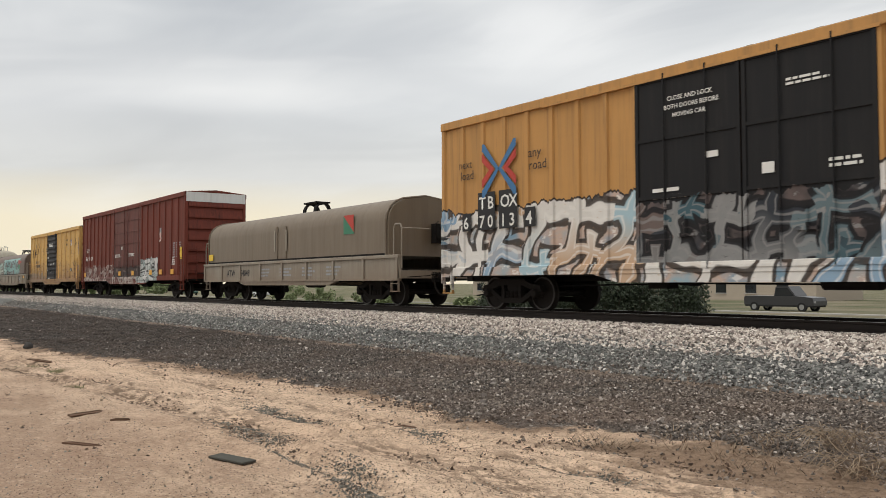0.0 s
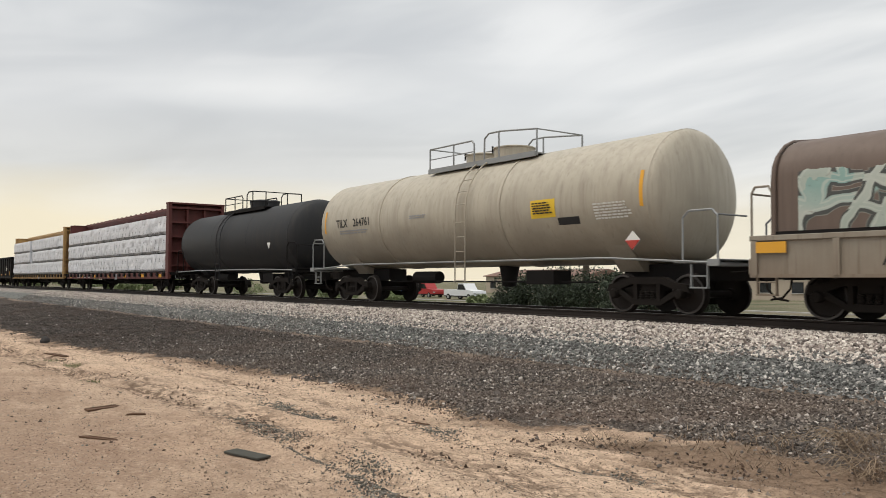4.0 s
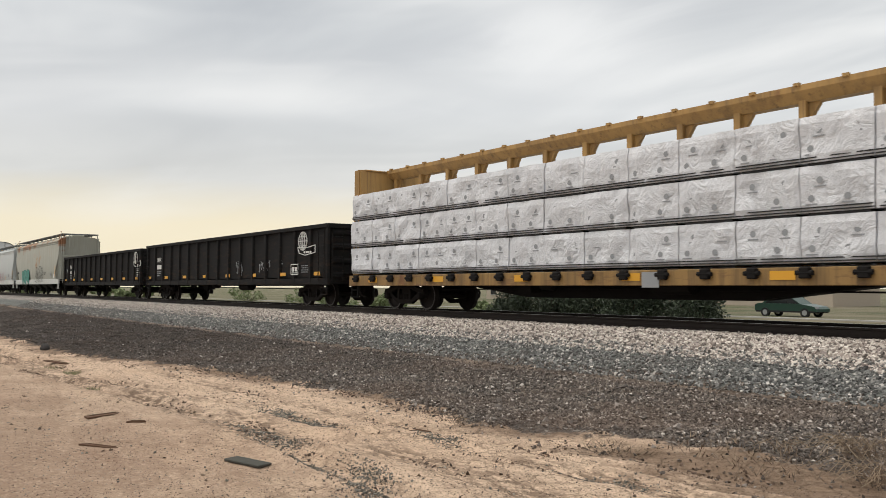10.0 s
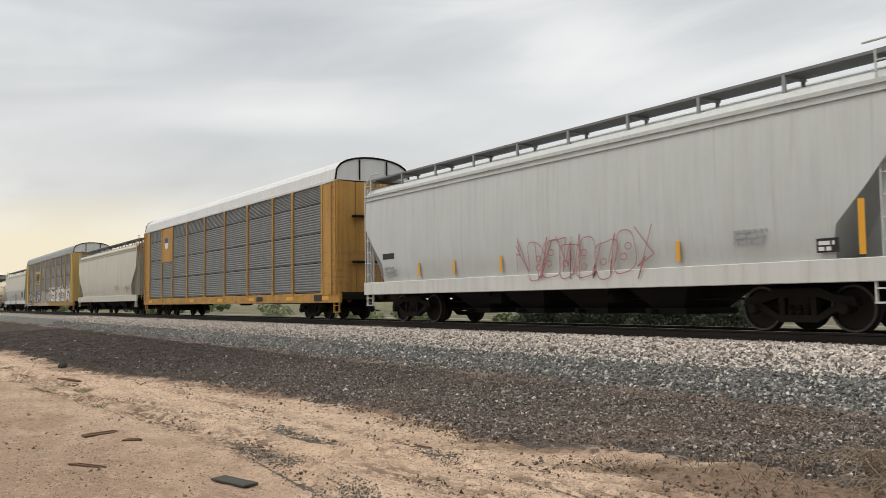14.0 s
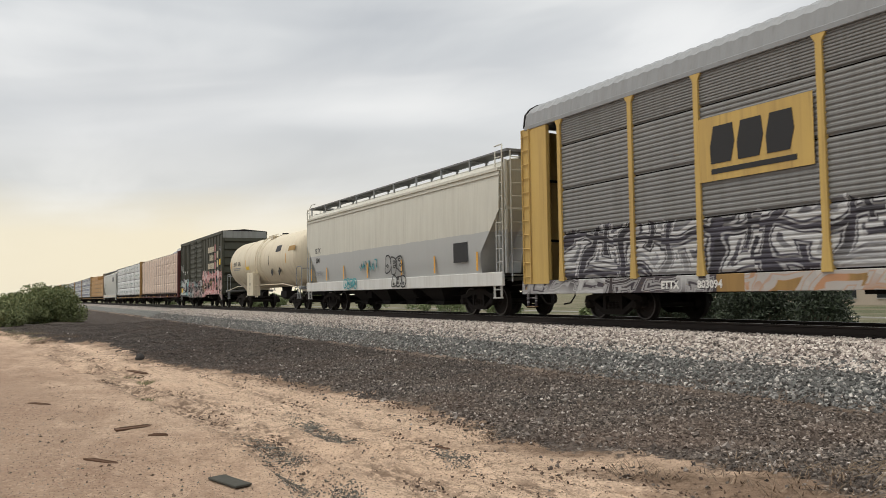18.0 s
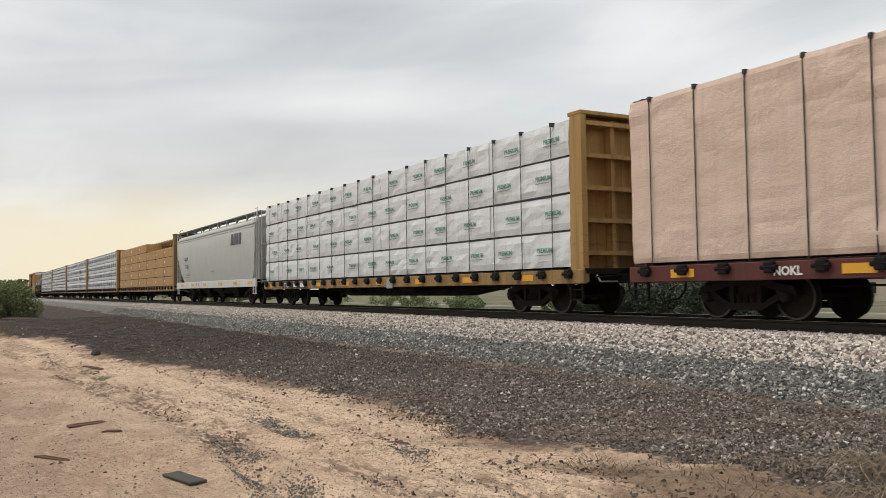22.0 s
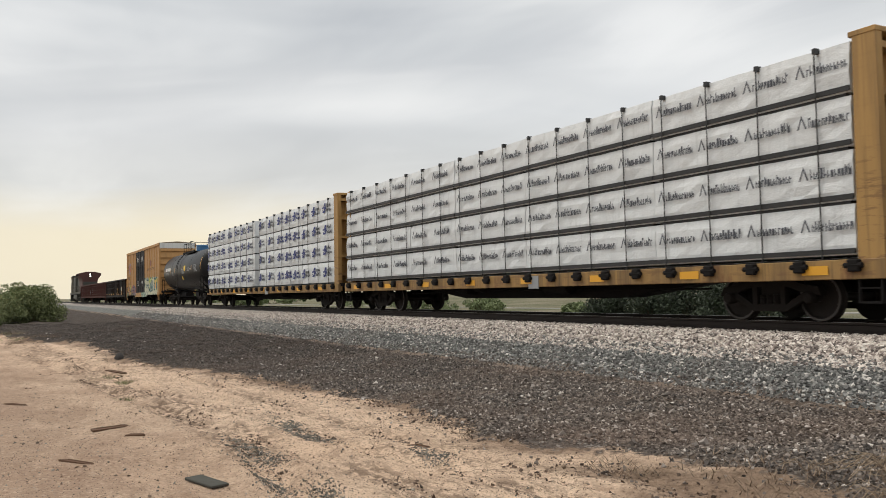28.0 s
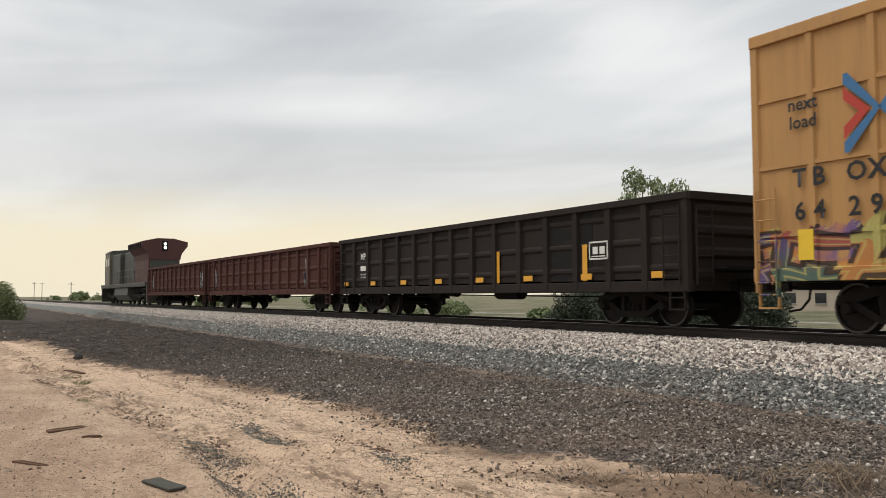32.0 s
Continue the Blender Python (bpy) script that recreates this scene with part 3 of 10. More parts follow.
def ground_material():
    m, n, b = material("sand_and_gravel_ground", 0.92)
    b.inputs["Specular IOR Level"].default_value = 0.15
    co = n.node("ShaderNodeTexCoord").outputs["Object"]
    x, y, z = n.xyz(co)

    def across(line, lo=-60.0, hi=6.0):
        """The y of a line on the plan, for the x of the shaded point."""
        inner = [p for p in line if lo <= p[0] <= hi]
        v = n.ramp(n.math("DIVIDE", n.math("SUBTRACT", x, lo), hi - lo), [((p - lo) / (hi - lo), (q + 16) / 10) for p, q in inner])
        return n.math("MULTIPLY_ADD", v, 10.0, -16.0)

    def only(v, a, c):
        return n.ramp(v, [(a, 0.0), (c, 1.0)])

    big = n.noise(co, 0.22, 5, 0.6)
    mid = n.noise(n.mapping(co, (0, 0, 0), (0.6, 1.4, 1), (0, 0, radians(8))), 1.5, 6, 0.65)
    fine = n.noise(co, 38, 4, 0.7)
    rough = n.noise(co, 9, 6, 0.7)
    inside = n.math("ADD", n.math("SUBTRACT", y, across(EDGE)), n.math("ADD", n.math("MULTIPLY", n.math("SUBTRACT", n.noise(co, 1.1, 5, 0.65), 0.5), 1.9), n.math("MULTIPLY", n.math("SUBTRACT", rough, 0.5), 0.9)))
    # sand: hard pinkish ground where feet and wheels pass, loose and pale by the bench
    packed = n.mix(only(big, 0.35, 0.68), (0.365, 0.248, 0.175), (0.445, 0.318, 0.226))
    loose = n.mix(only(big, 0.35, 0.68), (0.66, 0.475, 0.335), (0.79, 0.59, 0.43))
    churned = n.ramp(n.math("ADD", n.math("MULTIPLY", n.math("ADD", inside, n.math("MULTIPLY", x, 0.06)), -0.1), n.math("MULTIPLY", n.math("SUBTRACT", mid, 0.5), 0.5)), [(0.28, 1.0), (0.56, 0.0)])
    sand = n.mix(churned, packed, loose)
    sand = n.mix(n.math("MULTIPLY", only(mid, 0.50, 0.68), 0.35), sand, (0.36, 0.235, 0.16))
    sand = n.mix(n.math("MULTIPLY", only(rough, 0.50, 0.66), 0.4), sand, (0.24, 0.15, 0.10))
    sand = n.mix(n.math("MULTIPLY", only(n.noise(co, 17, 5, 0.7), 0.53, 0.62), 0.4), sand, (0.74, 0.56, 0.41))
    sand = n.mix(n.math("MULTIPLY", only(fine, 0.52, 0.64), 0.5), sand, (0.16, 0.11, 0.08))
    # dried and cracked crust
    bent = n.vmath("ADD", n.mapping(co, (0, 0, 0), (0.8, 1.5, 1)), n.vmath("MULTIPLY", n.vmath("SUBTRACT", n.mix(0.5, mid, rough), (0.5, 0.5, 0.5)), (0.5, 0.5, 0.0)))
    crack = n.ramp(n.voronoi(bent, 5.5, "DISTANCE_TO_EDGE"), [(0.012, 1.0), (0.045, 0.0)])
    crack = n.math("MULTIPLY", crack, n.math("MULTIPLY", n.math("MULTIPLY_ADD", churned, 0.75, 0.06), only(n.noise(co, 0.8, 4), 0.42, 0.55)))
    sand = n.mix(n.math("MULTIPLY", crack, 0.5), sand, (0.13, 0.08, 0.052))
    # crumbs and clods, thick along the wheel lines
    crumb = n.math("MULTIPLY", n.ramp(n.voronoi(n.mapping(co, (0, 0, 0), (0.8, 1.5, 1)), 17.0), [(0.16, 1.0), (0.24, 0.0)]), only(n.noise(co, 1.4, 5, 0.7), 0.50, 0.58))
    sand = n.mix(n.math("MULTIPLY", crumb, 0.75), sand, (0.15, 0.092, 0.06))
    broken = only(n.noise(n.mapping(co, (0, 0, 0), (1.4, 3.6, 1), (0, 0, radians(8))), 3.0, 8, 0.75), 0.46, 0.54)
    for i, (line, depth, half) in enumerate(RUTS):
        off = n.math("ABSOLUTE", n.math("ADD", n.math("SUBTRACT", y, across(line)), n.math("MULTIPLY", n.math("SUBTRACT", rough, 0.5), 0.5)))
        band = n.math("MULTIPLY", n.ramp(off, [(half * 0.8, 1.0), (half * 2.2, 0.0)]), only(n.noise(n.mapping(co, (i * 3.7, 0, 0)), 0.55, 3), 0.40, 0.54))
        sand = n.mix(n.math("MULTIPLY", n.math("MULTIPLY", band, broken), 0.72), sand, n.mix(rough, (0.10, 0.066, 0.045), (0.20, 0.13, 0.088)))
    # bare brown soil under the lip of the gravel
    rim = n.math("MULTIPLY", n.ramp(n.math("ADD", inside, 1.0), [(0.15, 0.0), (0.8, 1.0)]), only(n.math("ADD", n.noise(co, 0.7, 4), n.ramp(n.math("MULTIPLY", x, -0.1), [(0.45, 0.25), (0.75, 0.0)])), 0.38, 0.54))
    sand = n.mix(n.math("MULTIPLY", rim, 0.8), sand, n.mix(rough, (0.25, 0.165, 0.108), (0.095, 0.062, 0.042)))
    # gravel of the bench, with dust between the stones
    gravel = n.mix(n.voronoi(co, 26, "F1", 1), (0.035, 0.029, 0.025), (0.17, 0.14, 0.12))
    gravel = n.mix(n.math("MULTIPLY", only(mid, 0.46, 0.66), 0.55), gravel, (0.165, 0.115, 0.082))
    speckle = n.math("MULTIPLY", only(n.xyz(n.voronoi(co, 22, "F1", 1))[0], 0.90, 0.92), 0.6)
    gravel = n.mix(speckle, gravel, (0.36, 0.32, 0.28))
    # gravel gets darker down the line, towards -x
    far_tone = n.math("ADD", n.math("MULTIPLY", x, -0.02), n.math("MULTIPLY", n.math("SUBTRACT", n.noise(co, 0.3, 4), 0.5), 0.5))
    gravel = n.mix(n.math("MULTIPLY", only(far_tone, 0.22, 0.52), 0.6), gravel, (0.035, 0.028, 0.024))
    bare = n.ramp(n.math("MULTIPLY", x, -0.1), [(0.55, 0.75), (0.85, 0.0)])
    colr = n.mix(only(n.math("ADD", n.math("SUBTRACT", inside, bare), 0.5), 0.42, 0.62), sand, gravel)
    wave = n.math("ADD", y, n.math("MULTIPLY", n.math("SUBTRACT", n.noise(co, 0.9, 5, 0.7), 0.5), 0.8))
    toe = n.math("MULTIPLY", n.ramp(n.math("ABSOLUTE", n.math("ADD", wave, 4.08)), [(0.05, 1.0), (0.22, 0.0)]), only(n.noise(co, 0.5, 3), 0.40, 0.52))
    colr = n.mix(n.math("MULTIPLY", toe, 0.75), colr, (0.27, 0.205, 0.16))
    blue = n.mix(n.voronoi(co, 18, "F1", 1), (0.065, 0.067, 0.062), (0.26, 0.265, 0.248))
    colr = n.mix(only(n.math("MULTIPLY_ADD", wave, 0.1, 1.0), 0.598, 0.612), colr, blue)
    stone = n.mix(n.voronoi(co, 15, "F1", 1), (0.10, 0.09, 0.083), (0.52, 0.465, 0.42))
    colr = n.mix(only(n.math("MULTIPLY_ADD", wave, 0.1, 1.0), 0.70, 0.73), colr, stone)
    # rough grass and dry soil beyond the line
    far = n.mix(only(n.noise(co, 0.12, 6, 0.65), 0.4, 0.6), (0.20, 0.175, 0.12), (0.10, 0.105, 0.055))
    colr = n.mix(only(n.math("MULTIPLY", y, 0.01), 0.05, 0.075), colr, far)
    n.put(b.inputs["Base Color"], colr)
    h = n.math("ADD", n.math("ADD", n.math("MULTIPLY", rough, 2.2), n.math("MULTIPLY", fine, 0.6)), n.math("ADD", n.math("MULTIPLY", mid, 1.2), n.math("MULTIPLY", n.math("SUBTRACT", crumb, crack), 0.6)))
    n.put(b.inputs["Normal"], n.bump(h, 0.9, 0.045))
    return m


me = bpy.data.meshes.new("ground")
me.from_pydata(verts, [], faces)
me.materials.append(ground_material())
me.shade_smooth()
ground = tagged(new("ground", me), "pale pink desert sand with tyre ruts beside a dark gravel bench", "ground", kind="structure")


def scatter(name, label, n, x0, x1, y0, y1, size, mat, seed, density=None, flat=0.62, blocky=True, near=0.0, to_edge=False):
    """Loose stones as one object: irregular lumps, each its own island. to_edge: y0 counts from the edge of the bench."""
    rng = np.random.default_rng(seed)
    x = x1 - (x1 - x0) * rng.random(n) ** (1.0 + near)
    low = np.interp(x, EDGE_X, EDGE_Y) + y0 if to_edge else y0
    y = low + (y1 - low) * rng.random(n)
    if density is not None:
        keep = density(x, y, rng)
        x, y = x[keep], y[keep]
        n = len(x)
    by = np.array([p[0] for p in BENCH])
    bz = np.array([p[1] for p in BENCH])
    s = size[0] + (size[1] - size[0]) * rng.random(n) ** 1.7
    z = np.interp(y, by, bz) + s * 0.12
    sandy = y < -3.4
    z[sandy] += np.array([rut(a, b) for a, b in zip(x[sandy], y[sandy])])
    if blocky:
        base = np.array([(i, j, k) for i in (-1, 1) for j in (-1, 1) for k in (-1, 1)], float) * 0.58
        tri = [(0, 1, 3, 2), (4, 6, 7, 5), (0, 4, 5, 1), (2, 3, 7, 6), (0, 2, 6, 4), (1, 5, 7, 3)]
    else:
        base = np.array([(1, 0, 0), (-1, 0, 0), (0, 1, 0), (0, -1, 0), (0, 0, 1), (0, 0, -1)], float)
        tri = [(0, 2, 4), (2, 1, 4), (1, 3, 4), (3, 0, 4), (2, 0, 5), (1, 2, 5), (3, 1, 5), (0, 3, 5)]
    k = len(base)
    p = base[None] * (1 + 0.55 * (rng.random((n, k, 3)) - 0.5))
    p[:, :, 2] *= flat
    p[:, :, 0] *= (0.8 + 0.6 * rng.random(n))[:, None]
    q = rng.normal(size=(n, 4))
    q[:, 1:3] *= 0.45
    q /= np.linalg.norm(q, axis=1)[:, None]
    a, b, c, d = q.T
    rot = np.stack([np.stack([1 - 2 * (c * c + d * d), 2 * (b * c - a * d), 2 * (b * d + a * c)], -1),
                    np.stack([2 * (b * c + a * d), 1 - 2 * (b * b + d * d), 2 * (c * d - a * b)], -1),
                    np.stack([2 * (b * d - a * c), 2 * (c * d + a * b), 1 - 2 * (b * b + c * c)], -1)], 1)
    p = np.einsum("nij,nkj->nki", rot, p) * (s / 2)[:, None, None] + np.stack([x, y, z], -1)[:, None]
    fl = len(tri[0])
    idx = (np.array(tri)[None] + (np.arange(n) * k)[:, None, None]).reshape(-1)
    nf = n * len(tri)
    m = bpy.data.meshes.new(name)
    m.vertices.add(n * k)
    m.vertices.foreach_set("co", p.reshape(-1))
    m.loops.add(len(idx))
    m.loops.foreach_set("vertex_index", idx.astype(np.int32))
    m.polygons.add(nf)
    m.polygons.foreach_set("loop_start", np.arange(0, nf * fl, fl, dtype=np.int32))
    m.update(calc_edges=True)
    m.shade_flat()
    m.materials.append(mat)
    return tagged(new(name, m), label, "stones", kind="stuff")


PALE = stones("pale_crushed_ballast", [(0.0, (0.10, 0.085, 0.075)), (0.22, (0.36, 0.30, 0.265)), (0.6, (0.63, 0.555, 0.485)), (1.0, (0.86, 0.79, 0.71))], dust=0.1)
BLUE = stones("blue_grey_crushed_ballast", [(0.0, (0.05, 0.050, 0.048)), (0.5, (0.165, 0.164, 0.155)), (0.84, (0.31, 0.305, 0.285)), (1.0, (0.74, 0.69, 0.63))], dust=0.2)
COAL = stones("dark_bench_gravel", [(0.0, (0.028, 0.024, 0.021)), (0.45, (0.108, 0.089, 0.075)), (0.82, (0.225, 0.188, 0.157)), (0.955, (0.36, 0.305, 0.26)), (1.0, (0.70, 0.64, 0.58))], dust=0.5, far_dark=0.6)
PEBBLE = stones("sand_pebbles", [(0.0, (0.05, 0.035, 0.025)), (0.5, (0.19, 0.125, 0.085)), (1.0, (0.50, 0.41, 0.33))])
STREW = stones("strewn_olive_grey_gravel", [(0.0, (0.045, 0.045, 0.038)), (0.5, (0.135, 0.132, 0.11)), (0.85, (0.25, 0.235, 0.20)), (1.0, (0.46, 0.42, 0.35))], dust=0.3)
CLOD = stones("dark_soil_clods", [(0.0, (0.05, 0.032, 0.02)), (0.7, (0.14, 0.085, 0.055)), (1.0, (0.22, 0.15, 0.10))])
COBBLE = stones("large_grey_bench_stones", [(0.0, (0.06, 0.052, 0.046)), (0.7, (0.17, 0.145, 0.125)), (1.0, (0.60, 0.54, 0.48))], dust=0.2)


def wobble(x, y, seed):
    return np.array([0.6 * noise.noise(Vector((a * 1.1, b * 1.1, seed))) + 0.35 * noise.noise(Vector((a * 3.4, b * 3.4, seed + 2))) for a, b in zip(x, y)])


def on_bench(x, y, r):
    """Thick on the bench, thinning towards its uneven edge and along the dusty line at the toe of the ballast."""
    bare = np.clip((x + 8.5) / 3.0, 0, 1) * 0.75
    p = np.clip((y - np.interp(x, EDGE_X, EDGE_Y) - bare + 0.75 * wobble(x, y, 4)) / (0.55 + bare) + 0.15, 0.015, 1)
    return r.random(len(x)) < p * (1 - 0.75 * np.exp(-((y + 4.08 + 0.35 * wobble(x, y, 7)) / 0.16) ** 2))


scatter("ballast_stones", "pale pinkish crushed ballast heaped against the rails", 46000, -70, -2, -3.15, -0.9, (0.045, 0.10), PALE, 11, near=0.9)
scatter("shoulder_stones", "blue-grey crushed ballast down the shoulder of the track", 36000, -70, -2, -4.05, -2.75, (0.03, 0.088), BLUE, 12, near=0.9)
scatter("bench_gravel", "dark dusty brown-grey gravel over the bench below the track", 190000, -62, -2, -0.9, -3.8, (0.016, 0.07), COAL, 13, density=on_bench, blocky=False, near=1.0, to_edge=True)
scatter("bench_cobbles", "larger grey stones among the dark gravel of the bench", 700, -50, -2, -0.25, -3.9, (0.05, 0.13), COBBLE, 17, density=on_bench, near=0.7, to_edge=True)
# loose gravel dragged out on the sand: middle, half length, half width, turn
HEAPS = [(-9.6, -10.9, 0.62, 0.16, -4), (-8.9, -10.82, 0.4, 0.12, 0), (-10.6, -9.98, 1.15, 0.13, -4), (-9.7, -10.0, 0.45, 0.17, 0), (-7.85, -11.1, 0.5, 0.14, 0), (-7.0, -10.9, 0.55, 0.13, -8),
         (-8.1, -9.28, 0.5, 0.14, -8), (-5.4, -9.17, 0.35, 0.16, 20), (-6.0, -11.35, 0.7, 0.2, -6), (-6.3, -12.9, 0.6, 0.35, 0)]


def in_heaps(x, y, r):
    p = np.full(len(x), 0.003)
    for hx, hy_, a, b, turn in HEAPS:
        c, s_ = math.cos(radians(turn)), math.sin(radians(turn))
        u, v = (x - hx) * c + (y - hy_) * s_, -(x - hx) * s_ + (y - hy_) * c
        p = p + (0.95 if b < 0.3 else 0.025) * np.exp(-(u / a) ** 2 * 1.4 - (v / b) ** 2 * 1.4)
    return r.random(len(x)) < p


scatter("strewn_gravel", "grey-green gravel strewn in patches over the sand", 330000, -18, -4, -14.4, -8.4, (0.010, 0.034), STREW, 14, density=in_heaps, blocky=False)
scatter("sand_pebbles", "small pebbles and crumbs lying on the sand", 80000, -30, -3, -14.7, -7.9, (0.004, 0.017), PEBBLE, 15, blocky=False, near=0.5)


def in_ruts(x, y, r):
    """Along the wheel lines and under the lip of the bench."""
    p = np.full(len(x), 0.02)
    for line, depth, half in RUTS:
        off = y - np.interp(x, [q[0] for q in line], [q[1] for q in line])
        p = p + 0.45 * np.exp(-(off / 0.14) ** 2) * (np.sin(x * 1.9 + depth * 250) > -0.2)
    p = p + 0.35 * np.exp(-((y - np.interp(x, EDGE_X, EDGE_Y) + 0.15) / 0.3) ** 2)
    patch = np.array([noise.noise(Vector((a * 0.8, b * 1.8, 2))) for a, b in zip(x, y)])
    return r.random(len(x)) < p * np.clip(0.4 + 2.4 * patch, 0, 1)


scatter("soil_clods", "dark brown crumbs of dry soil turned up along the tyre ruts", 75000, -30, -3, -13.2, -7.6, (0.012, 0.055), CLOD, 16, density=in_ruts, blocky=False, flat=0.45, near=0.3)

# ---- track ----
RAIL = plain("rail_steel_brown", (0.030, 0.022, 0.018), 0.7, 0.2)
RAIL_TOP = plain("polished_rail_head", (0.34, 0.33, 0.32), 0.3, 0.9)
TIE = plain("creosoted_tie_timber", (0.06, 0.045, 0.035), 0.9)
track = thing("track", "single railway track with brown rails on timber ties", "railway track", kind="structure")
rail_outline = [(-0.07, -0.18), (0.07, -0.18), (0.07, -0.165), (0.012, -0.14), (0.012, -0.05), (0.037, -0.035), (0.037, -0.006), (0.03, -0.002),
                (-0.03, -0.002), (-0.037, -0.006), (-0.037, -0.035), (-0.012, -0.05), (-0.012, -0.14), (-0.07, -0.165)]
for side in (-1, 1):
    r = part("rail", Shape().prism([(a + side * 0.755, b) for a, b in rail_outline], -900, 60), RAIL, track)
    part("rail_head", Shape().box(-900, 60, side * 0.755 - 0.026, side * 0.755 + 0.026, -0.004, 0.0), RAIL_TOP, r, "thin polished running surface")
tie_mesh = Shape().box(-0.115, 0.115, -1.3, 1.3, -0.36, -0.185, 0.012).mesh("tie", TIE)
for i in range(120):
    part("tie", tie_mesh, None, track, at=pose(3 - i * 0.52, 0, 0, 0, 0, (i * 37 % 7 - 3) * 0.15))

# ---- train: shared running gear ----
TRAIN = []          # (car, place of its middle along the train)
SHARED = {}


def shared(key, make, mat, smooth=None):
    if key not in SHARED:
        SHARED[key] = make().mesh(key, mat, smooth)
    return SHARED[key]


def wheel_shape(r):
    s = Shape()
    for y in (-1, 1):
        prof = [(0.60, 0.05), (0.60, 0.11), (0.655, 0.13), (0.70, r * 0.5), (0.685, r * 0.80), (0.672, r * 0.86), (0.672, r + 0.028), (0.70, r + 0.026), (0.712, r + 0.004), (0.80, r - 0.004),
                (0.805, r * 0.87), (0.755, r * 0.82), (0.75, r * 0.45), (0.79, 0.13), (0.80, 0.05)]
        s.lathe([(a * y, b) for a, b in prof], 28, "y")
    return s.rod((0, -1.0, 0), (0, 1.0, 0), 0.075, 10)


def rim_shape(r):
    return Shape().lathe([(0.801, r - 0.006), (0.8085, r - 0.012), (0.8085, r * 0.885), (0.803, r * 0.875)], 28, "y", caps=False)


def sideframe_shape():
    s = Shape()
    for y in (-1, 1):
        a, b = (-1.06, -0.90) if y < 0 else (0.90, 1.06)
        top = [(-1.12, 0.50), (-1.05, 0.62), (-0.72, 0.66), (-0.45, 0.78), (0.45, 0.78), (0.72, 0.66), (1.05, 0.62), (1.12, 0.50)]
        low = [(1.10, 0.38), (0.74, 0.40), (0.50, 0.28), (0.36, 0.19), (-0.36, 0.19), (-0.50, 0.28), (-0.74, 0.40), (-1.10, 0.38)]
        # upper arm, lower arm and columns leave the two window openings free
        s.prism([(-1.12, 0.46), (-1.05, 0.62), (-0.72, 0.66), (-0.45, 0.78), (0.45, 0.78), (0.72, 0.66), (1.05, 0.62), (1.12, 0.46), (0.78, 0.50), (0.42, 0.62), (-0.42, 0.62), (-0.78, 0.50)], a, b, "y")
        s.prism([(-1.0, 0.48), (-0.74, 0.52), (-0.38, 0.31), (0.38, 0.31), (0.74, 0.52), (1.0, 0.48), (0.70, 0.36), (0.36, 0.18), (-0.36, 0.18), (-0.70, 0.36)], a + 0.02, b - 0.02, "y")
        for x in (-0.36, 0.26):
            s.box(x, x + 0.10, a + 0.01, b - 0.01, 0.28, 0.66)
    s.box(-0.22, 0.22, -1.0, 1.0, 0.46, 0.68, 0.03)
    return s


def spring_shape():
    prof = [(0.31, 0.05)]
    for k in range(5):
        prof += [(0.32 + k * 0.036, 0.07), (0.338 + k * 0.036, 0.055)]
    return Shape().lathe(prof, 10, "z")


def bogie(car, x, r=0.42, axles=2, gap=1.78, name="truck"):
    """A two-axle freight truck: side frames, wheels, bearing caps, springs."""
    k = gap / 1.78
    fr = shared("side_frame", sideframe_shape, TRUCK)
    t = part(name, fr, None, car, at=pose(x, 0, r - 0.42) @ Matrix.Diagonal((k, 1, 1, 1)))
    for i in range(axles):
        ax = ((i / (axles - 1)) - 0.5) * gap if axles > 1 else 0
        wl = part("wheelset", shared("wheelset_%d" % round(r * 100), lambda: wheel_shape(r), WHEEL, 40), None, car, at=pose(x + ax, 0, r))
        for s in (0, 180):
            part("wheel_rim", shared("rim_%d" % round(r * 100), lambda: rim_shape(r), RIM, 40), None, wl, "bright worn rim", at=pose(0, 0, 0, 0, 0, s))
        for s in (-1, 1):
            part("bearing_cap", shared("bearing_cap", lambda: Shape().lathe([(-0.09, 0.10), (0.05, 0.11), (0.09, 0.085), (0.10, 0.0)], 14, "y", caps=False), TRUCK, 40), None, t,
                 at=pose(ax / k, s * 1.05, 0.42, 0, 0, 180 if s < 0 else 0))
    for i in range(3):
        part("spring", shared("spring", spring_shape, TRUCK), None, t, at=(-0.15 + i * 0.15, -1.0, 0))
    return t


def coupler_shape():
    s = Shape().box(-0.42, 0.05, -0.09, 0.09, 0.78, 0.96, 0.02)
    s.prism([(0.05, -0.14), (0.05, 0.14), (0.20, 0.17), (0.34, 0.10), (0.34, 0.02), (0.22, 0.04), (0.22, -0.07), (0.36, -0.09), (0.36, -0.16), (0.20, -0.17)], 0.73, 1.0, "z")
    s.pipe([(0.0, -0.42, 0.78), (0.05, -0.44, 0.55), (0.2, -0.40, 0.36), (0.42, -0.32, 0.32)], 0.022)
    s.pipe([(-0.2, -1.25, 0.86), (-0.1, -0.6, 0.9), (0.16, -0.1, 1.02)], 0.014)
    return s


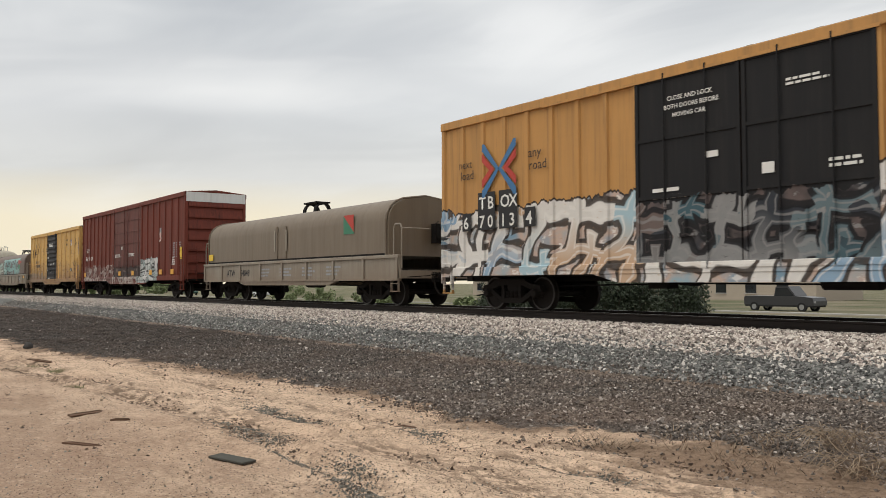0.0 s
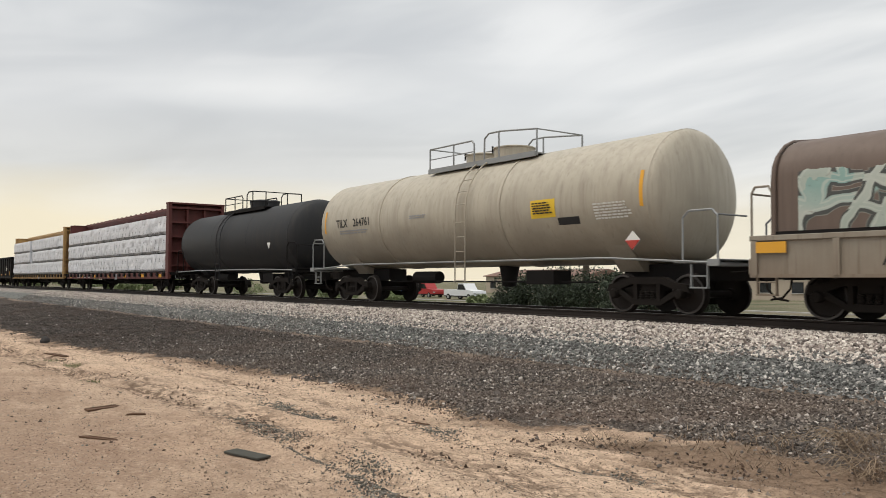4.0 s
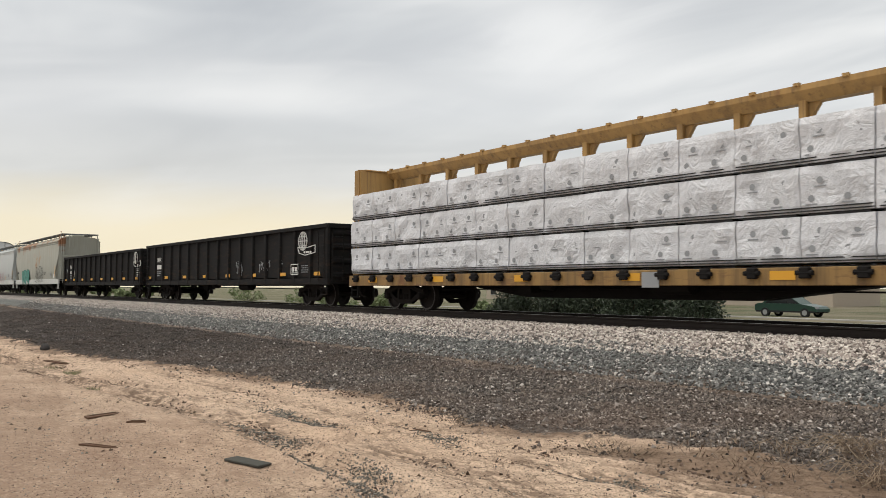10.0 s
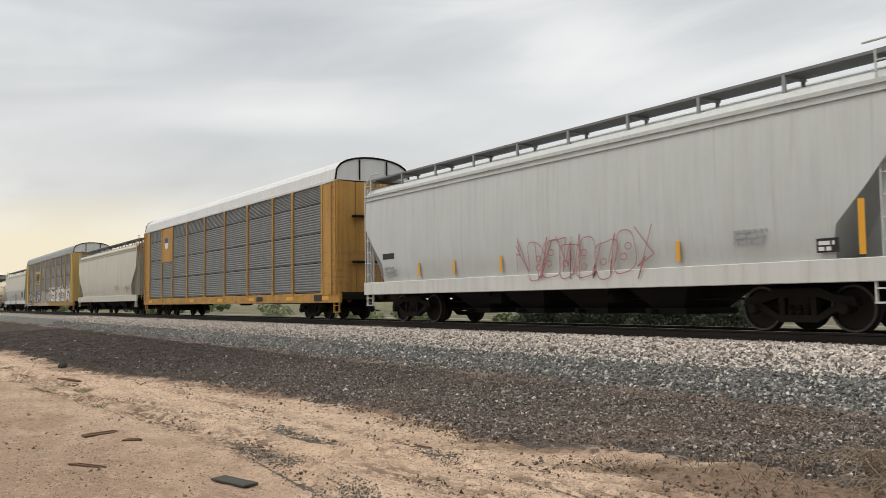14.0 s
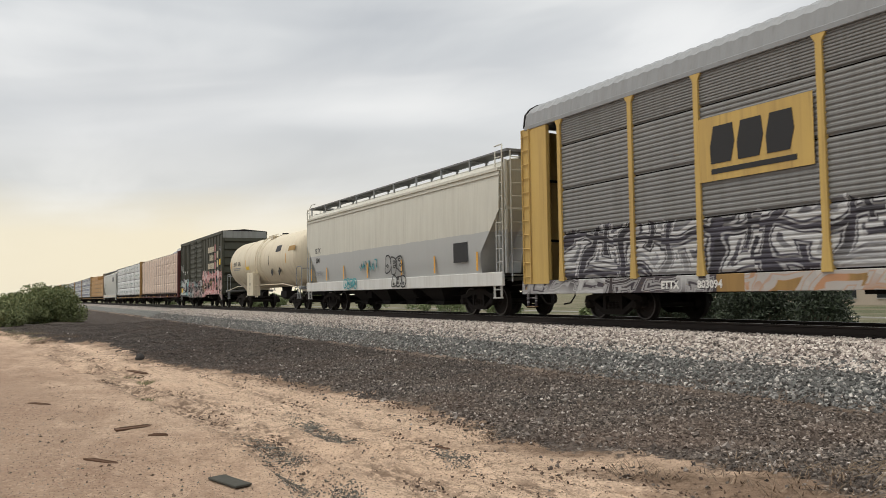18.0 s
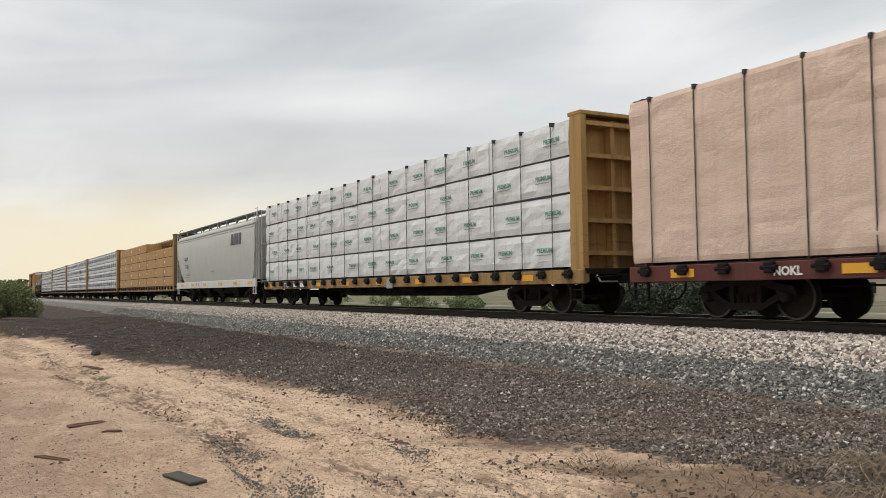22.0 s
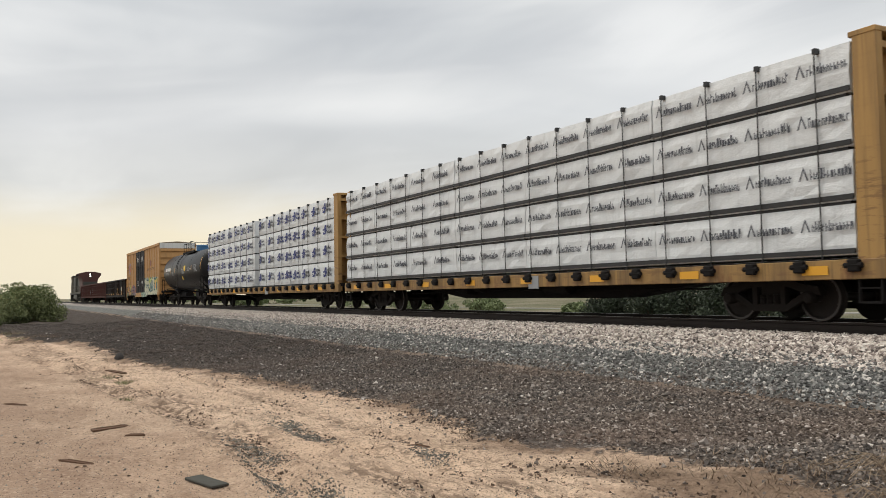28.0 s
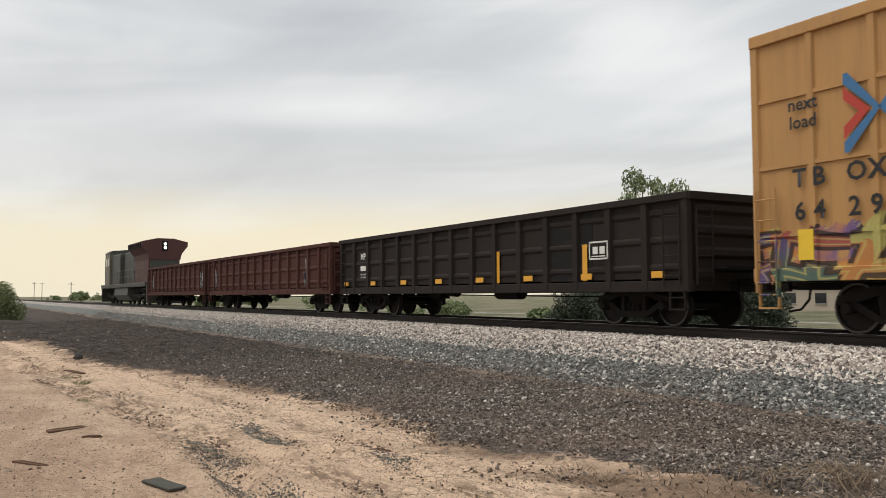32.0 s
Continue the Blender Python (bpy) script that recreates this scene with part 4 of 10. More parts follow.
def running_gear(car, ln, inset=2.0, sill=True, r=0.42, gap=1.78, draft=0.55):
    for e in (-1, 1):
        bogie(car, e * (ln / 2 - inset), r, 2, gap)
        part("coupler", shared("coupler", coupler_shape, TRUCK), None, car, at=pose(e * (ln / 2 + 0.28), 0, 0, 0, 0, 0 if e > 0 else 180))
    if sill:
        part("centre_sill", Shape().box(-ln / 2, ln / 2, -0.33, 0.33, 0.72, 1.02), UNDER, car)
    part("brake_reservoir", Shape().lathe([(-0.55, 0.05), (-0.5, 0.19), (0.5, 0.19), (0.55, 0.05)], 14, "x", (ln * 0.08, -0.75, 0.72)), UNDER, car, smooth=40)
    part("brake_rod", Shape().pipe([(-ln * 0.32, -0.55, 0.60), (-ln * 0.1, -0.6, 0.66), (ln * 0.3, -0.5, 0.60)], 0.018), UNDER, car)
    part("brake_cylinder", Shape().lathe([(-0.25, 0.14), (0.2, 0.16), (0.24, 0.06), (0.6, 0.03)], 12, "x", (-ln * 0.1, -0.7, 0.76)).box(-ln * 0.1 - 0.9, -ln * 0.1 - 0.4, -0.95, -0.6, 0.55, 0.9), UNDER, car, smooth=40)


def ladder(car, x, y, z0, z1, wd=0.42, mat=None, face="y", name="ladder", rungs=None):
    """Rails and rungs; face y: stands along the side, x: on the end."""
    s = Shape()
    n = rungs or max(2, round((z1 - z0) / 0.36))
    p = (lambda a, z: (x + a, y, z)) if face == "y" else (lambda a, z: (x, y + a, z))
    for a in (-wd / 2, wd / 2):
        s.rod(p(a, z0), p(a, z1), 0.019, 6)
    for i in range(n):
        z = z0 + (z1 - z0) * (i + 0.5) / n
        s.rod(p(-wd / 2, z), p(wd / 2, z), 0.014, 6)
    return part(name, s, mat or UNDER, car)


def sill_step(car, x, mat, y=-1.42, z=0.85):
    s = Shape()
    for a in (-0.19, 0.19):
        s.box(x + a - 0.012, x + a + 0.012, y - 0.03, y + 0.03, z - 0.46, z)
    s.box(x - 0.2, x + 0.2, y - 0.05, y + 0.05, z - 0.47, z - 0.44).box(x - 0.19, x + 0.19, y - 0.04, y + 0.04, z - 0.24, z - 0.215)
    part("step", s, mat, car)


def reflectors(car, xs, z, y, wd=0.45, h=0.11, mat=None):
    me = shared("reflector_%.2f_%.2f_%s" % (wd, h, (mat or REFLECT).name), lambda: plate(-wd / 2, wd / 2, 0, h, 0), mat or REFLECT)
    for x in xs:
        part("reflector", me, None, car, at=(x, y, z))


def placed(car, u0, u1):
    TRAIN.append((car, (u0 + u1) / 2))
    return u1 - u0


# ---- boxcars ----
def boxcar(u0, u1, label, group, body, door, roof, H, ribs_a, door_x, ribs_b, door_kind, end_band=None, floor_z=0.72, hy=1.50, grid=(), sill=None, number="", doors=1, rib_w=0.11):
    """door_x: door's two edges from the rear (-x) end; ribs_a, ribs_b: panels before and behind the door."""
    car = thing("boxcar", label, "boxcar", group)
    ln = placed(car, u0, u1)
    x0, x1 = -ln / 2, ln / 2
    a, b = x0 + door_x[0], x0 + door_x[1]
    zt = H - 0.10
    yi = hy - 0.06
    part("body", Shape().box(x0 + 0.05, x1 - 0.05, -yi, yi, floor_z + 0.2, zt - 0.02), body, car)
    # roof with raised seams
    rs = Shape().prism([(-hy + 0.03, zt - 0.04), (-hy + 0.03, zt + 0.04), (0, H + 0.06), (hy - 0.03, zt + 0.04), (hy - 0.03, zt - 0.04)], x0, x1)
    n = round(ln / 1.3)
    for i in range(1, n):
        x = x0 + ln * i / n
        part("roof_seam", Shape().prism([(-hy + 0.06, zt + 0.0), (-hy + 0.10, zt + 0.07), (0, H + 0.10), (hy - 0.10, zt + 0.07), (hy - 0.06, zt + 0.0)], x - 0.07, x + 0.07), roof, car)
    part("roof", rs, roof, car)
    # sills and top chords
    for s in (-1, 1):
        y_out, y_in = (-hy, -yi + 0.02) if s < 0 else (yi - 0.02, hy)
        part("side_sill", Shape().box(x0 + 0.02, x1 - 0.02, y_out - (0.015 if s < 0 else 0), y_in + (0.015 if s > 0 else 0), floor_z + 0.14, floor_z + 0.36, 0.01), sill or body, car)
        part("sill_web", Shape().prism([(a - 1.2, floor_z + 0.14), (b + 1.2, floor_z + 0.14), (b + 0.5, floor_z - 0.04), (a - 0.5, floor_z - 0.04)], y_out, y_in, "y"), sill or body, car)
        part("top_chord", Shape().box(x0 + 0.02, x1 - 0.02, y_out - (0.012 if s < 0 else 0), y_in + (0.012 if s > 0 else 0), zt - 0.18, zt + 0.025, 0.012), body, car)
        xs = [x0 + 0.1 + (a - x0 - 0.1) * i / ribs_a for i in range(ribs_a + 1)] + [b + (x1 - 0.1 - b) * i / ribs_b for i in range(ribs_b + 1)]
        for x in xs:
            rib = Shape().prism([(-rib_w / 2 - 0.03, 0), (-rib_w / 2, -0.055), (rib_w / 2, -0.055), (rib_w / 2 + 0.03, 0)], floor_z + 0.3, zt - 0.1, "z")
            part("side_post", rib.moved(pose(x, s * (yi - 0.005), 0, 0, 0, 0 if s < 0 else 180)), body, car)
        for z in grid:
            for p, q in ((x0 + 0.1, a), (b, x1 - 0.1)):
                part("side_girt", Shape().box(p, q, -yi - 0.035, -yi, z, z + 0.07) if s < 0 else Shape().box(p, q, yi, yi + 0.035, z, z + 0.07), body, car)
    # doors on the near and far side
    for s in (-1, 1):
        wd = (b - a) / doors
        for k in range(doors):
            p, q = a + wd * k + 0.02, a + wd * (k + 1) - 0.02
            zb, ztop = floor_z + 0.30, zt - 0.14
            d, ribs = Shape(), Shape()
            yb = yi + 0.012
            if door_kind == "corrugated":
                d.box(p, q, -yb - 0.02, -yb + 0.03, zb, ztop)
                m = 11
                for i in range(m):
                    z = zb + 0.1 + (ztop - zb - 0.2) * i / (m - 1)
                    ribs.prism([(-yb - 0.015, z - 0.1), (-yb - 0.06, z - 0.045), (-yb - 0.06, z + 0.045), (-yb - 0.015, z + 0.1)], p + 0.12, q - 0.12)
            elif door_kind == "panel":
                d.box(p, q, -yb - 0.02, -yb + 0.03, zb, ztop)
                for i in range(7):
                    z = zb + 0.04 + (ztop - zb - 0.08) * i / 6
                    ribs.box(p + 0.03, q - 0.03, -yb - 0.045, -yb - 0.015, z - 0.03, z + 0.03)
            else:
                d.box(p, q, -yb - 0.03, -yb + 0.03, zb, ztop)
                for z in (zb + 0.05, zb + (ztop - zb) * 0.36, zb + (ztop - zb) * 0.67, ztop - 0.05):
                    ribs.box(p, q, -yb - 0.055, -yb - 0.028, z - 0.035, z + 0.035)
                for x in (p + 0.04, q - 0.04):
                    ribs.box(x - 0.04, x + 0.04, -yb - 0.058, -yb - 0.028, zb, ztop)
                if grid:
                    for f in (0.18, 0.38, 0.5, 0.62, 0.82):
                        ribs.box(p + (q - p) * f - 0.03, p + (q - p) * f + 0.03, -yb - 0.05, -yb - 0.028, zb + 0.1, zb + (ztop - zb) * 0.66)
            if s > 0:
                d.moved(pose(p + q, 0, 0, 0, 0, 180))
                ribs.moved(pose(p + q, 0, 0, 0, 0, 180))
            dr = part("door", d, door, car, "black plug door" if door_kind == "plug" else "")
            yy = (-yb - 0.075) * (1 if s < 0 else -1)
            parts("door_rib", ribs, door, dr)
            bars = Shape()
            for f in ((0.3, 0.7) if door_kind == "plug" else (0.12, 0.88)):
                xx = p + (q - p) * f
                bars.rod((xx, yy, zb - 0.06), (xx, yy, ztop + 0.05), 0.017, 6)
            parts("lock_bar", bars, door, dr)
            part("handle", Shape().box(p + (q - p) * 0.42, p + (q - p) * 0.58, min(yy, yy * 0.985), max(yy, yy * 0.985), zb + 0.55, zb + 0.62).rod((p + (q - p) * 0.5, yy, zb + 0.58), (p + (q - p) * 0.5, yy, zb + 0.95), 0.02, 6), door, dr)
        rail = Shape().box(a - (b - a) * 0.55, b + 0.06, -yi - 0.09, -yi - 0.02, floor_z + 0.24, floor_z + 0.30).box(a - (b - a) * 0.55, b + 0.06, -yi - 0.09, -yi - 0.02, zt - 0.2, zt - 0.14)
        parts("door_track", rail if s < 0 else rail.moved(pose(0, 0, 0, 0, 0, 180)), body, car)
    # ends: pressed horizontal corrugations
    for e in (-1, 1):
        es = Shape()
        xe = e * (ln / 2 - 0.05)
        m = 7
        for i in range(m):
            z = floor_z + 0.45 + (zt - floor_z - 1.1) * i / (m - 1)
            es.prism([(xe, z - 0.05), (xe + e * 0.085, z), (xe + e * 0.085, z + 0.05), (xe + e * 0.01, z + 0.40)], -yi + 0.12, yi - 0.12, "y")
        for y in (-yi, yi - 0.1):
            es.box(min(xe, xe + e * 0.055), max(xe, xe + e * 0.055), y, y + 0.1, floor_z + 0.2, zt)
        parts("end_corrugation", es, body, car)
        if end_band:
            part("end_band", Shape().box(min(xe, xe + e * 0.062), max(xe, xe + e * 0.062), -yi, yi, zt - 0.42, zt + 0.02), end_band, car, "white band with small dark lettering")
        ladder(car, xe + e * 0.11, -yi + 0.3, floor_z + 0.1, floor_z + 1.75, 0.42, body, "x")
        ladder(car, e * (ln / 2 - 0.32), -hy - 0.05, floor_z - 0.05, floor_z + 1.7, 0.4, body, "y")
        sill_step(car, e * (ln / 2 - 0.32), body, -hy + 0.02, floor_z + 0.15)
        part("brake_platform", Shape().box(min(xe, xe + e * 0.35), max(xe, xe + e * 0.35), -0.9, 0.9, 1.16, 1.20), UNDER, car)
        if e > 0:
            part("hand_brake", Shape().lathe([(xe + 0.12, 0.30), (xe + 0.15, 0.32), (xe + 0.18, 0.30)], 16, "x", (0, 0.55, 2.35), caps=False).box(xe + 0.02, xe + 0.14, 0.35, 0.75, 2.1, 2.6), body, car)
    part("floor_frame", Shape().box(x0 + 0.15, x1 - 0.15, -1.35, 1.35, floor_z + 0.12, floor_z + 0.26), UNDER, car)
    running_gear(car, ln, 2.35)
    return car, x0, yi


# ---- tank cars ----
def tank_car(u0, u1, label, group, shell, r, zc, t0, t1, bands=(), dome=0.62, rails=GALV, platform=(-1.4, 1.4), end_rails=None, bar=None, dome_mat=None, seams=4, domes=((0.15, 0.6, 0.36),), ladder_x=0.0, rail_h=(0.56, 0.66), head=0.62):
    """t0, t1: the tank's two ends from the middle of the car."""
    car = thing("tank_car", label, "tank car", group)
    ln = placed(car, u0, u1)
    prof = [(t0, 0.02)]
    for k in range(1, 8):
        a = math.pi / 2 * k / 7
        prof.append((t0 + head - head * math.cos(a), r * math.sin(a)))
    prof += [(t1 - (x - t0), rr) for x, rr in reversed(prof)]
    part("tank_shell", Shape().lathe(prof, 56, "x", (0, 0, zc)), shell, car, smooth=35)
    for i in range(seams):
        x = t0 + head + (t1 - t0 - 2 * head) * i / (seams - 1)
        part("weld_seam", Shape().lathe([(x - 0.02, r - 0.002), (x - 0.015, r + 0.006), (x + 0.015, r + 0.006), (x + 0.02, r - 0.002)], 56, "x", (0, 0, zc), caps=False), shell, car, smooth=60)
    for x in bands:
        part("shell_band", Shape().lathe([(x - 0.055, r - 0.002), (x - 0.05, r + 0.02), (x + 0.05, r + 0.02), (x + 0.055, r - 0.002)], 56, "x", (0, 0, zc), caps=False), shell, car, smooth=60)
    for dx_, dr, dh in domes:
        dm = part("manway_dome", Shape().lathe([(r - 0.15, dr), (r + dh - 0.1, dr), (r + dh - 0.09, dr + 0.03), (r + dh - 0.06, dr + 0.03), (r + dh - 0.04, dr * 0.9), (r + dh, dr * 0.5), (r + dh + 0.01, 0.02)], 28, "z", (dx_, 0, zc)), dome_mat or shell, car, smooth=40)
        part("dome_bolt", Shape().rod((dx_ - dr * 0.7, -dr * 0.8, zc + r + dh - 0.2), (dx_ - dr * 0.7, -dr * 0.8, zc + r + dh), 0.025), UNDER, dm)
    # top platform with hand rails
    p, q = platform
    part("top_platform", Shape().box(p, q, -0.85, 0.85, zc + r - 0.10, zc + r - 0.07).box(p, q, -0.87, -0.83, zc + r - 0.18, zc + r - 0.04), rails, car)
    zt = zc + r
    for y in (-0.8, 0.8):
        s = Shape()
        mid = (p + q) / 2
        ha, hb = rail_h
        zl = zt - 0.16
        s.pipe([(p, y, zl), (p, y, zt + ha), (mid - 0.32, y, zt + ha), (mid - 0.22, y, zt + ha - 0.1), (mid - 0.22, y, zl)], 0.024)
        s.pipe([(mid + 0.22, y, zl), (mid + 0.24, y, zt + hb - 0.12), (mid + 0.42, y, zt + hb), (mid + 0.9, y, zt + hb), (q, y, zt + hb - 0.14), (q, y, zl)], 0.024)
        s.pipe([((p + mid) / 2, y, zl), ((p + mid) / 2, y, zt + ha)], 0.024).pipe([(mid + 0.85, y, zl), (mid + 0.85, y, zt + hb)], 0.024)
        s.pipe([(p, y, zt + ha * 0.45), (mid - 0.22, y, zt + ha * 0.45)], 0.016)
        part("hand_rail", s, rails, car)
    part("end_hand_rail", Shape().pipe([(p, -0.8, zt + rail_h[0]), (p, 0.8, zt + rail_h[0])], 0.02).pipe([(q, -0.8, zt + rail_h[1] - 0.14), (q, 0.8, zt + rail_h[1] - 0.14)], 0.02), rails, car)
    # side ladder bowed round the shell
    s = Shape()
    for x in (ladder_x - 0.22, ladder_x + 0.22):
        pts = [(x, -r - 0.13, 0.62), (x, -r - 0.13, zc)]
        for k in range(1, 7):
            a = math.pi / 2 * k / 7
            pts.append((x, -(r + 0.13) * math.cos(a), zc + (r + 0.13) * math.sin(a)))
        s.pipe(pts, 0.02)
    for k in range(5):
        z = 0.68 + k * (zc - 0.6) / 5
        s.rod((ladder_x - 0.22, -r - 0.13, z), (ladder_x + 0.22, -r - 0.13, z), 0.014, 6)
    for k in range(6):
        a = math.pi / 2 * (k + 0.5) / 7
        s.rod((ladder_x - 0.22, -(r + 0.13) * math.cos(a), zc + (r + 0.13) * math.sin(a)), (ladder_x + 0.22, -(r + 0.13) * math.cos(a), zc + (r + 0.13) * math.sin(a)), 0.014, 6)
    part("side_ladder", s, shell, car)
    # stub sills, end platforms, rails
    em = end_rails or rails
    for e in (-1, 1):
        xe = e * ln / 2
        part("end_sill", Shape().box(min(xe, xe - e * 0.28), max(xe, xe - e * 0.28), -1.5, 1.5, 0.98, 1.12, 0.01), em, car)
        part("end_platform", Shape().box(min(xe, xe - e * 1.1), max(xe, xe - e * 1.1), -1.45, 1.45, 1.05, 1.09), em, car)
        part("stub_sill", Shape().box(min(xe, xe - e * 3.4), max(xe, xe - e * 3.4), -0.34, 0.34, 0.70, 1.06), UNDER, car)
        x2 = e * (abs(t0 if e < 0 else t1) - 1.7)
        part("saddle", Shape().prism([(-1.15, zc - r * 0.62), (-0.5, 0.9), (0.5, 0.9), (1.15, zc - r * 0.62), (0.6, zc - r * 0.93), (-0.6, zc - r * 0.93)], x2 - 0.35, x2 + 0.35), shell, car)
        h = Shape()
        for y in (-1.42, 1.42):
            h.pipe([(xe - e * 0.9, y, 1.09), (xe - e * 0.9, y, 1.95), (xe - e * 0.75, y, 2.08), (xe - e * 0.2, y, 2.08), (xe - e * 0.08, y, 1.95), (xe - e * 0.08, y, 1.09)], 0.022)
        h.pipe([(xe - e * 0.08, -1.42, 1.98), (xe - e * 0.08, -0.5, 1.98)], 0.02).pipe([(xe - e * 0.08, 0.5, 1.98), (xe - e * 0.08, 1.42, 1.98)], 0.02)
        part("end_rail", h, em, car)
        sill_step(car, xe - e * 0.5, em, -1.42, 1.02)
        bogie(car, e * (ln / 2 - 2.15))
        part("coupler", shared("coupler", coupler_shape, TRUCK), None, car, at=pose(e * (ln / 2 + 0.28), 0, 0, 0, 0, 0 if e > 0 else 180))
    part("running_bar", Shape().pipe([(-ln / 2 + 0.2, -1.45, 1.05), (-ln / 2 + 3.0, -1.45, zc - r + 0.12), (ln / 2 - 3.0, -1.45, zc - r + 0.12), (ln / 2 - 0.2, -1.45, 1.05)], 0.024), bar or em, car)
    part("bottom_outlet", Shape().lathe([(0.52, 0.1), (0.55, 0.2), (0.75, 0.22), (zc - r + 0.1, 0.3)], 16, "z", (0.6, 0, 0)), UNDER, car, smooth=40)
    part("brake_gear", Shape().box(2.2, 3.2, -0.8, -0.2, 0.6, 0.95).lathe([(-0.6, 0.18), (0.6, 0.18)], 12, "x", (-2.6, -0.5, 0.78)).pipe([(-4.5, -0.6, 0.66), (4.5, -0.6, 0.66)], 0.02), UNDER, car)
    return car


def on_shell(car, name, x0, x1, a0, a1, r, zc, mat, parent=None):
    """A thin painted patch on the near flank of a tank between angles a0 and a1 (degrees above the horizontal)."""
    s = Shape()
    n = 8
    rr = r + 0.006
    v = []
    for i in range(n + 1):
        a = radians(a0 + (a1 - a0) * i / n)
        v += [(x0, -rr * math.cos(a), zc + rr * math.sin(a)), (x1, -rr * math.cos(a), zc + rr * math.sin(a))]
    s.add(v, [(2 * i, 2 * i + 1, 2 * i + 3, 2 * i + 2) for i in range(n)])
    return part(name, s, mat, parent or car)


def write_on_shell(car, text, size, mat, x, a, r, zc, bold=0.0):
    rr = r + 0.012
    return part("lettering", letters(text, size, mat, bold), None, car, at=pose(x, -rr * math.cos(radians(a)), zc + rr * math.sin(radians(a)), -a))


def lines_on_shell(car, x0, x1, a0, h, r, zc, mat, rows, seed):
    rr = r + 0.012
    m = pose(0, -rr * math.cos(radians(a0)), zc + rr * math.sin(radians(a0)), -a0)
    return part("small_print", lines(x0, x1, 0, h, 0, rows, seed), mat, car, at=m)


# ---- gondolas ----
def gondola(u0, u1, label, group, body, zt, zb, posts, tarp=False, marks=True, end_ribs=True, flat_panels=(), ribbed=False, hy=1.50):
    car = thing("gondola_car", label, "gondola car", group)
    ln = placed(car, u0, u1)
    x0, x1 = -ln / 2, ln / 2
    yi = hy - 0.10
    for s in (-1, 1):
        ya, yb = (-yi, -yi + 0.05) if s < 0 else (yi - 0.05, yi)
        part("side_wall", Shape().box(x0 + 0.04, x1 - 0.04, ya, yb, zb, zt - 0.04), body, car)
        part("top_chord", Shape().box(x0, x1, -hy - 0.02 if s < 0 else yi - 0.08, -yi + 0.08 if s < 0 else hy + 0.02, zt - 0.14, zt, 0.012), body, car)
        part("side_sill", Shape().box(x0 + 0.02, x1 - 0.02, -hy + 0.02 if s < 0 else yi - 0.06, -yi + 0.06 if s < 0 else hy - 0.02, zb - 0.02, zb + 0.2, 0.012), body, car)
        post = shared("post_%s_%.2f_%.2f" % (body.name, zt, zb), lambda: Shape().prism([(-0.11, 0), (-0.08, -0.095), (0.08, -0.095), (0.11, 0)], zb + 0.02, zt - 0.1, "z"), body)
        for i in range(posts + 1):
            x = x0 + 0.12 + (ln - 0.24) * i / posts
            part("side_post", post, None, car, at=pose(x, s * (yi - 0.003), 0, 0, 0, 0 if s < 0 else 180))
        if ribbed and s < 0:
            for i in range(posts):
                p, q = x0 + 0.12 + (ln - 0.24) * i / posts + 0.11, x0 + 0.12 + (ln - 0.24) * (i + 1) / posts - 0.11
                for k in range(3):
                    z = zb + 0.45 + (zt - zb - 0.8) * k / 2
                    part("pressed_rib", Shape().prism([(-yi + 0.004, z - 0.09), (-yi - 0.035, z - 0.03), (-yi - 0.035, z + 0.03), (-yi + 0.004, z + 0.09)], p, q), body, car)
    for e in (-1, 1):
        xe = e * (ln / 2 - 0.04)
        part("end_wall", Shape().box(min(xe, xe - e * 0.05), max(xe, xe - e * 0.05), -yi, yi, zb, zt - 0.02), body, car)
        s = Shape()
        for k in range(4):
            z = zb + 0.3 + (zt - zb - 0.6) * k / 3
            s.prism([(xe, z - 0.12), (xe + e * 0.07, z - 0.05), (xe + e * 0.07, z + 0.05), (xe, z + 0.12)], -yi + 0.1, yi - 0.1, "y")
        s.box(min(xe, xe + e * 0.09), max(xe, xe + e * 0.09), -hy, hy, zt - 0.15, zt)
        parts("end_rib", s, body, car)
        ladder(car, xe + e * 0.11, -yi + 0.25, zb + 0.1, zt - 0.3, 0.42, body, "x")
        ladder(car, e * (ln / 2 - 0.42), -hy - 0.035, zb + 0.1, zt - 0.25, 0.42, body, "y", name="side_ladder")
        sill_step(car, e * (ln / 2 - 0.35), body, -hy + 0.06, zb + 0.1)
    part("floor", Shape().box(x0 + 0.1, x1 - 0.1, -yi, yi, zb + 0.12, zb + 0.24), UNDER, car)
    part("brake_platform", Shape().box(ln / 2, ln / 2 + 0.35, -0.9, 0.9, 1.14, 1.18).lathe([(ln / 2 + 0.12, 0.28), (ln / 2 + 0.17, 0.28)], 14, "x", (0, 0.6, 1.9), caps=False), UNDER, car)
    running_gear(car, ln, 2.0)
    return car, x0, -yi


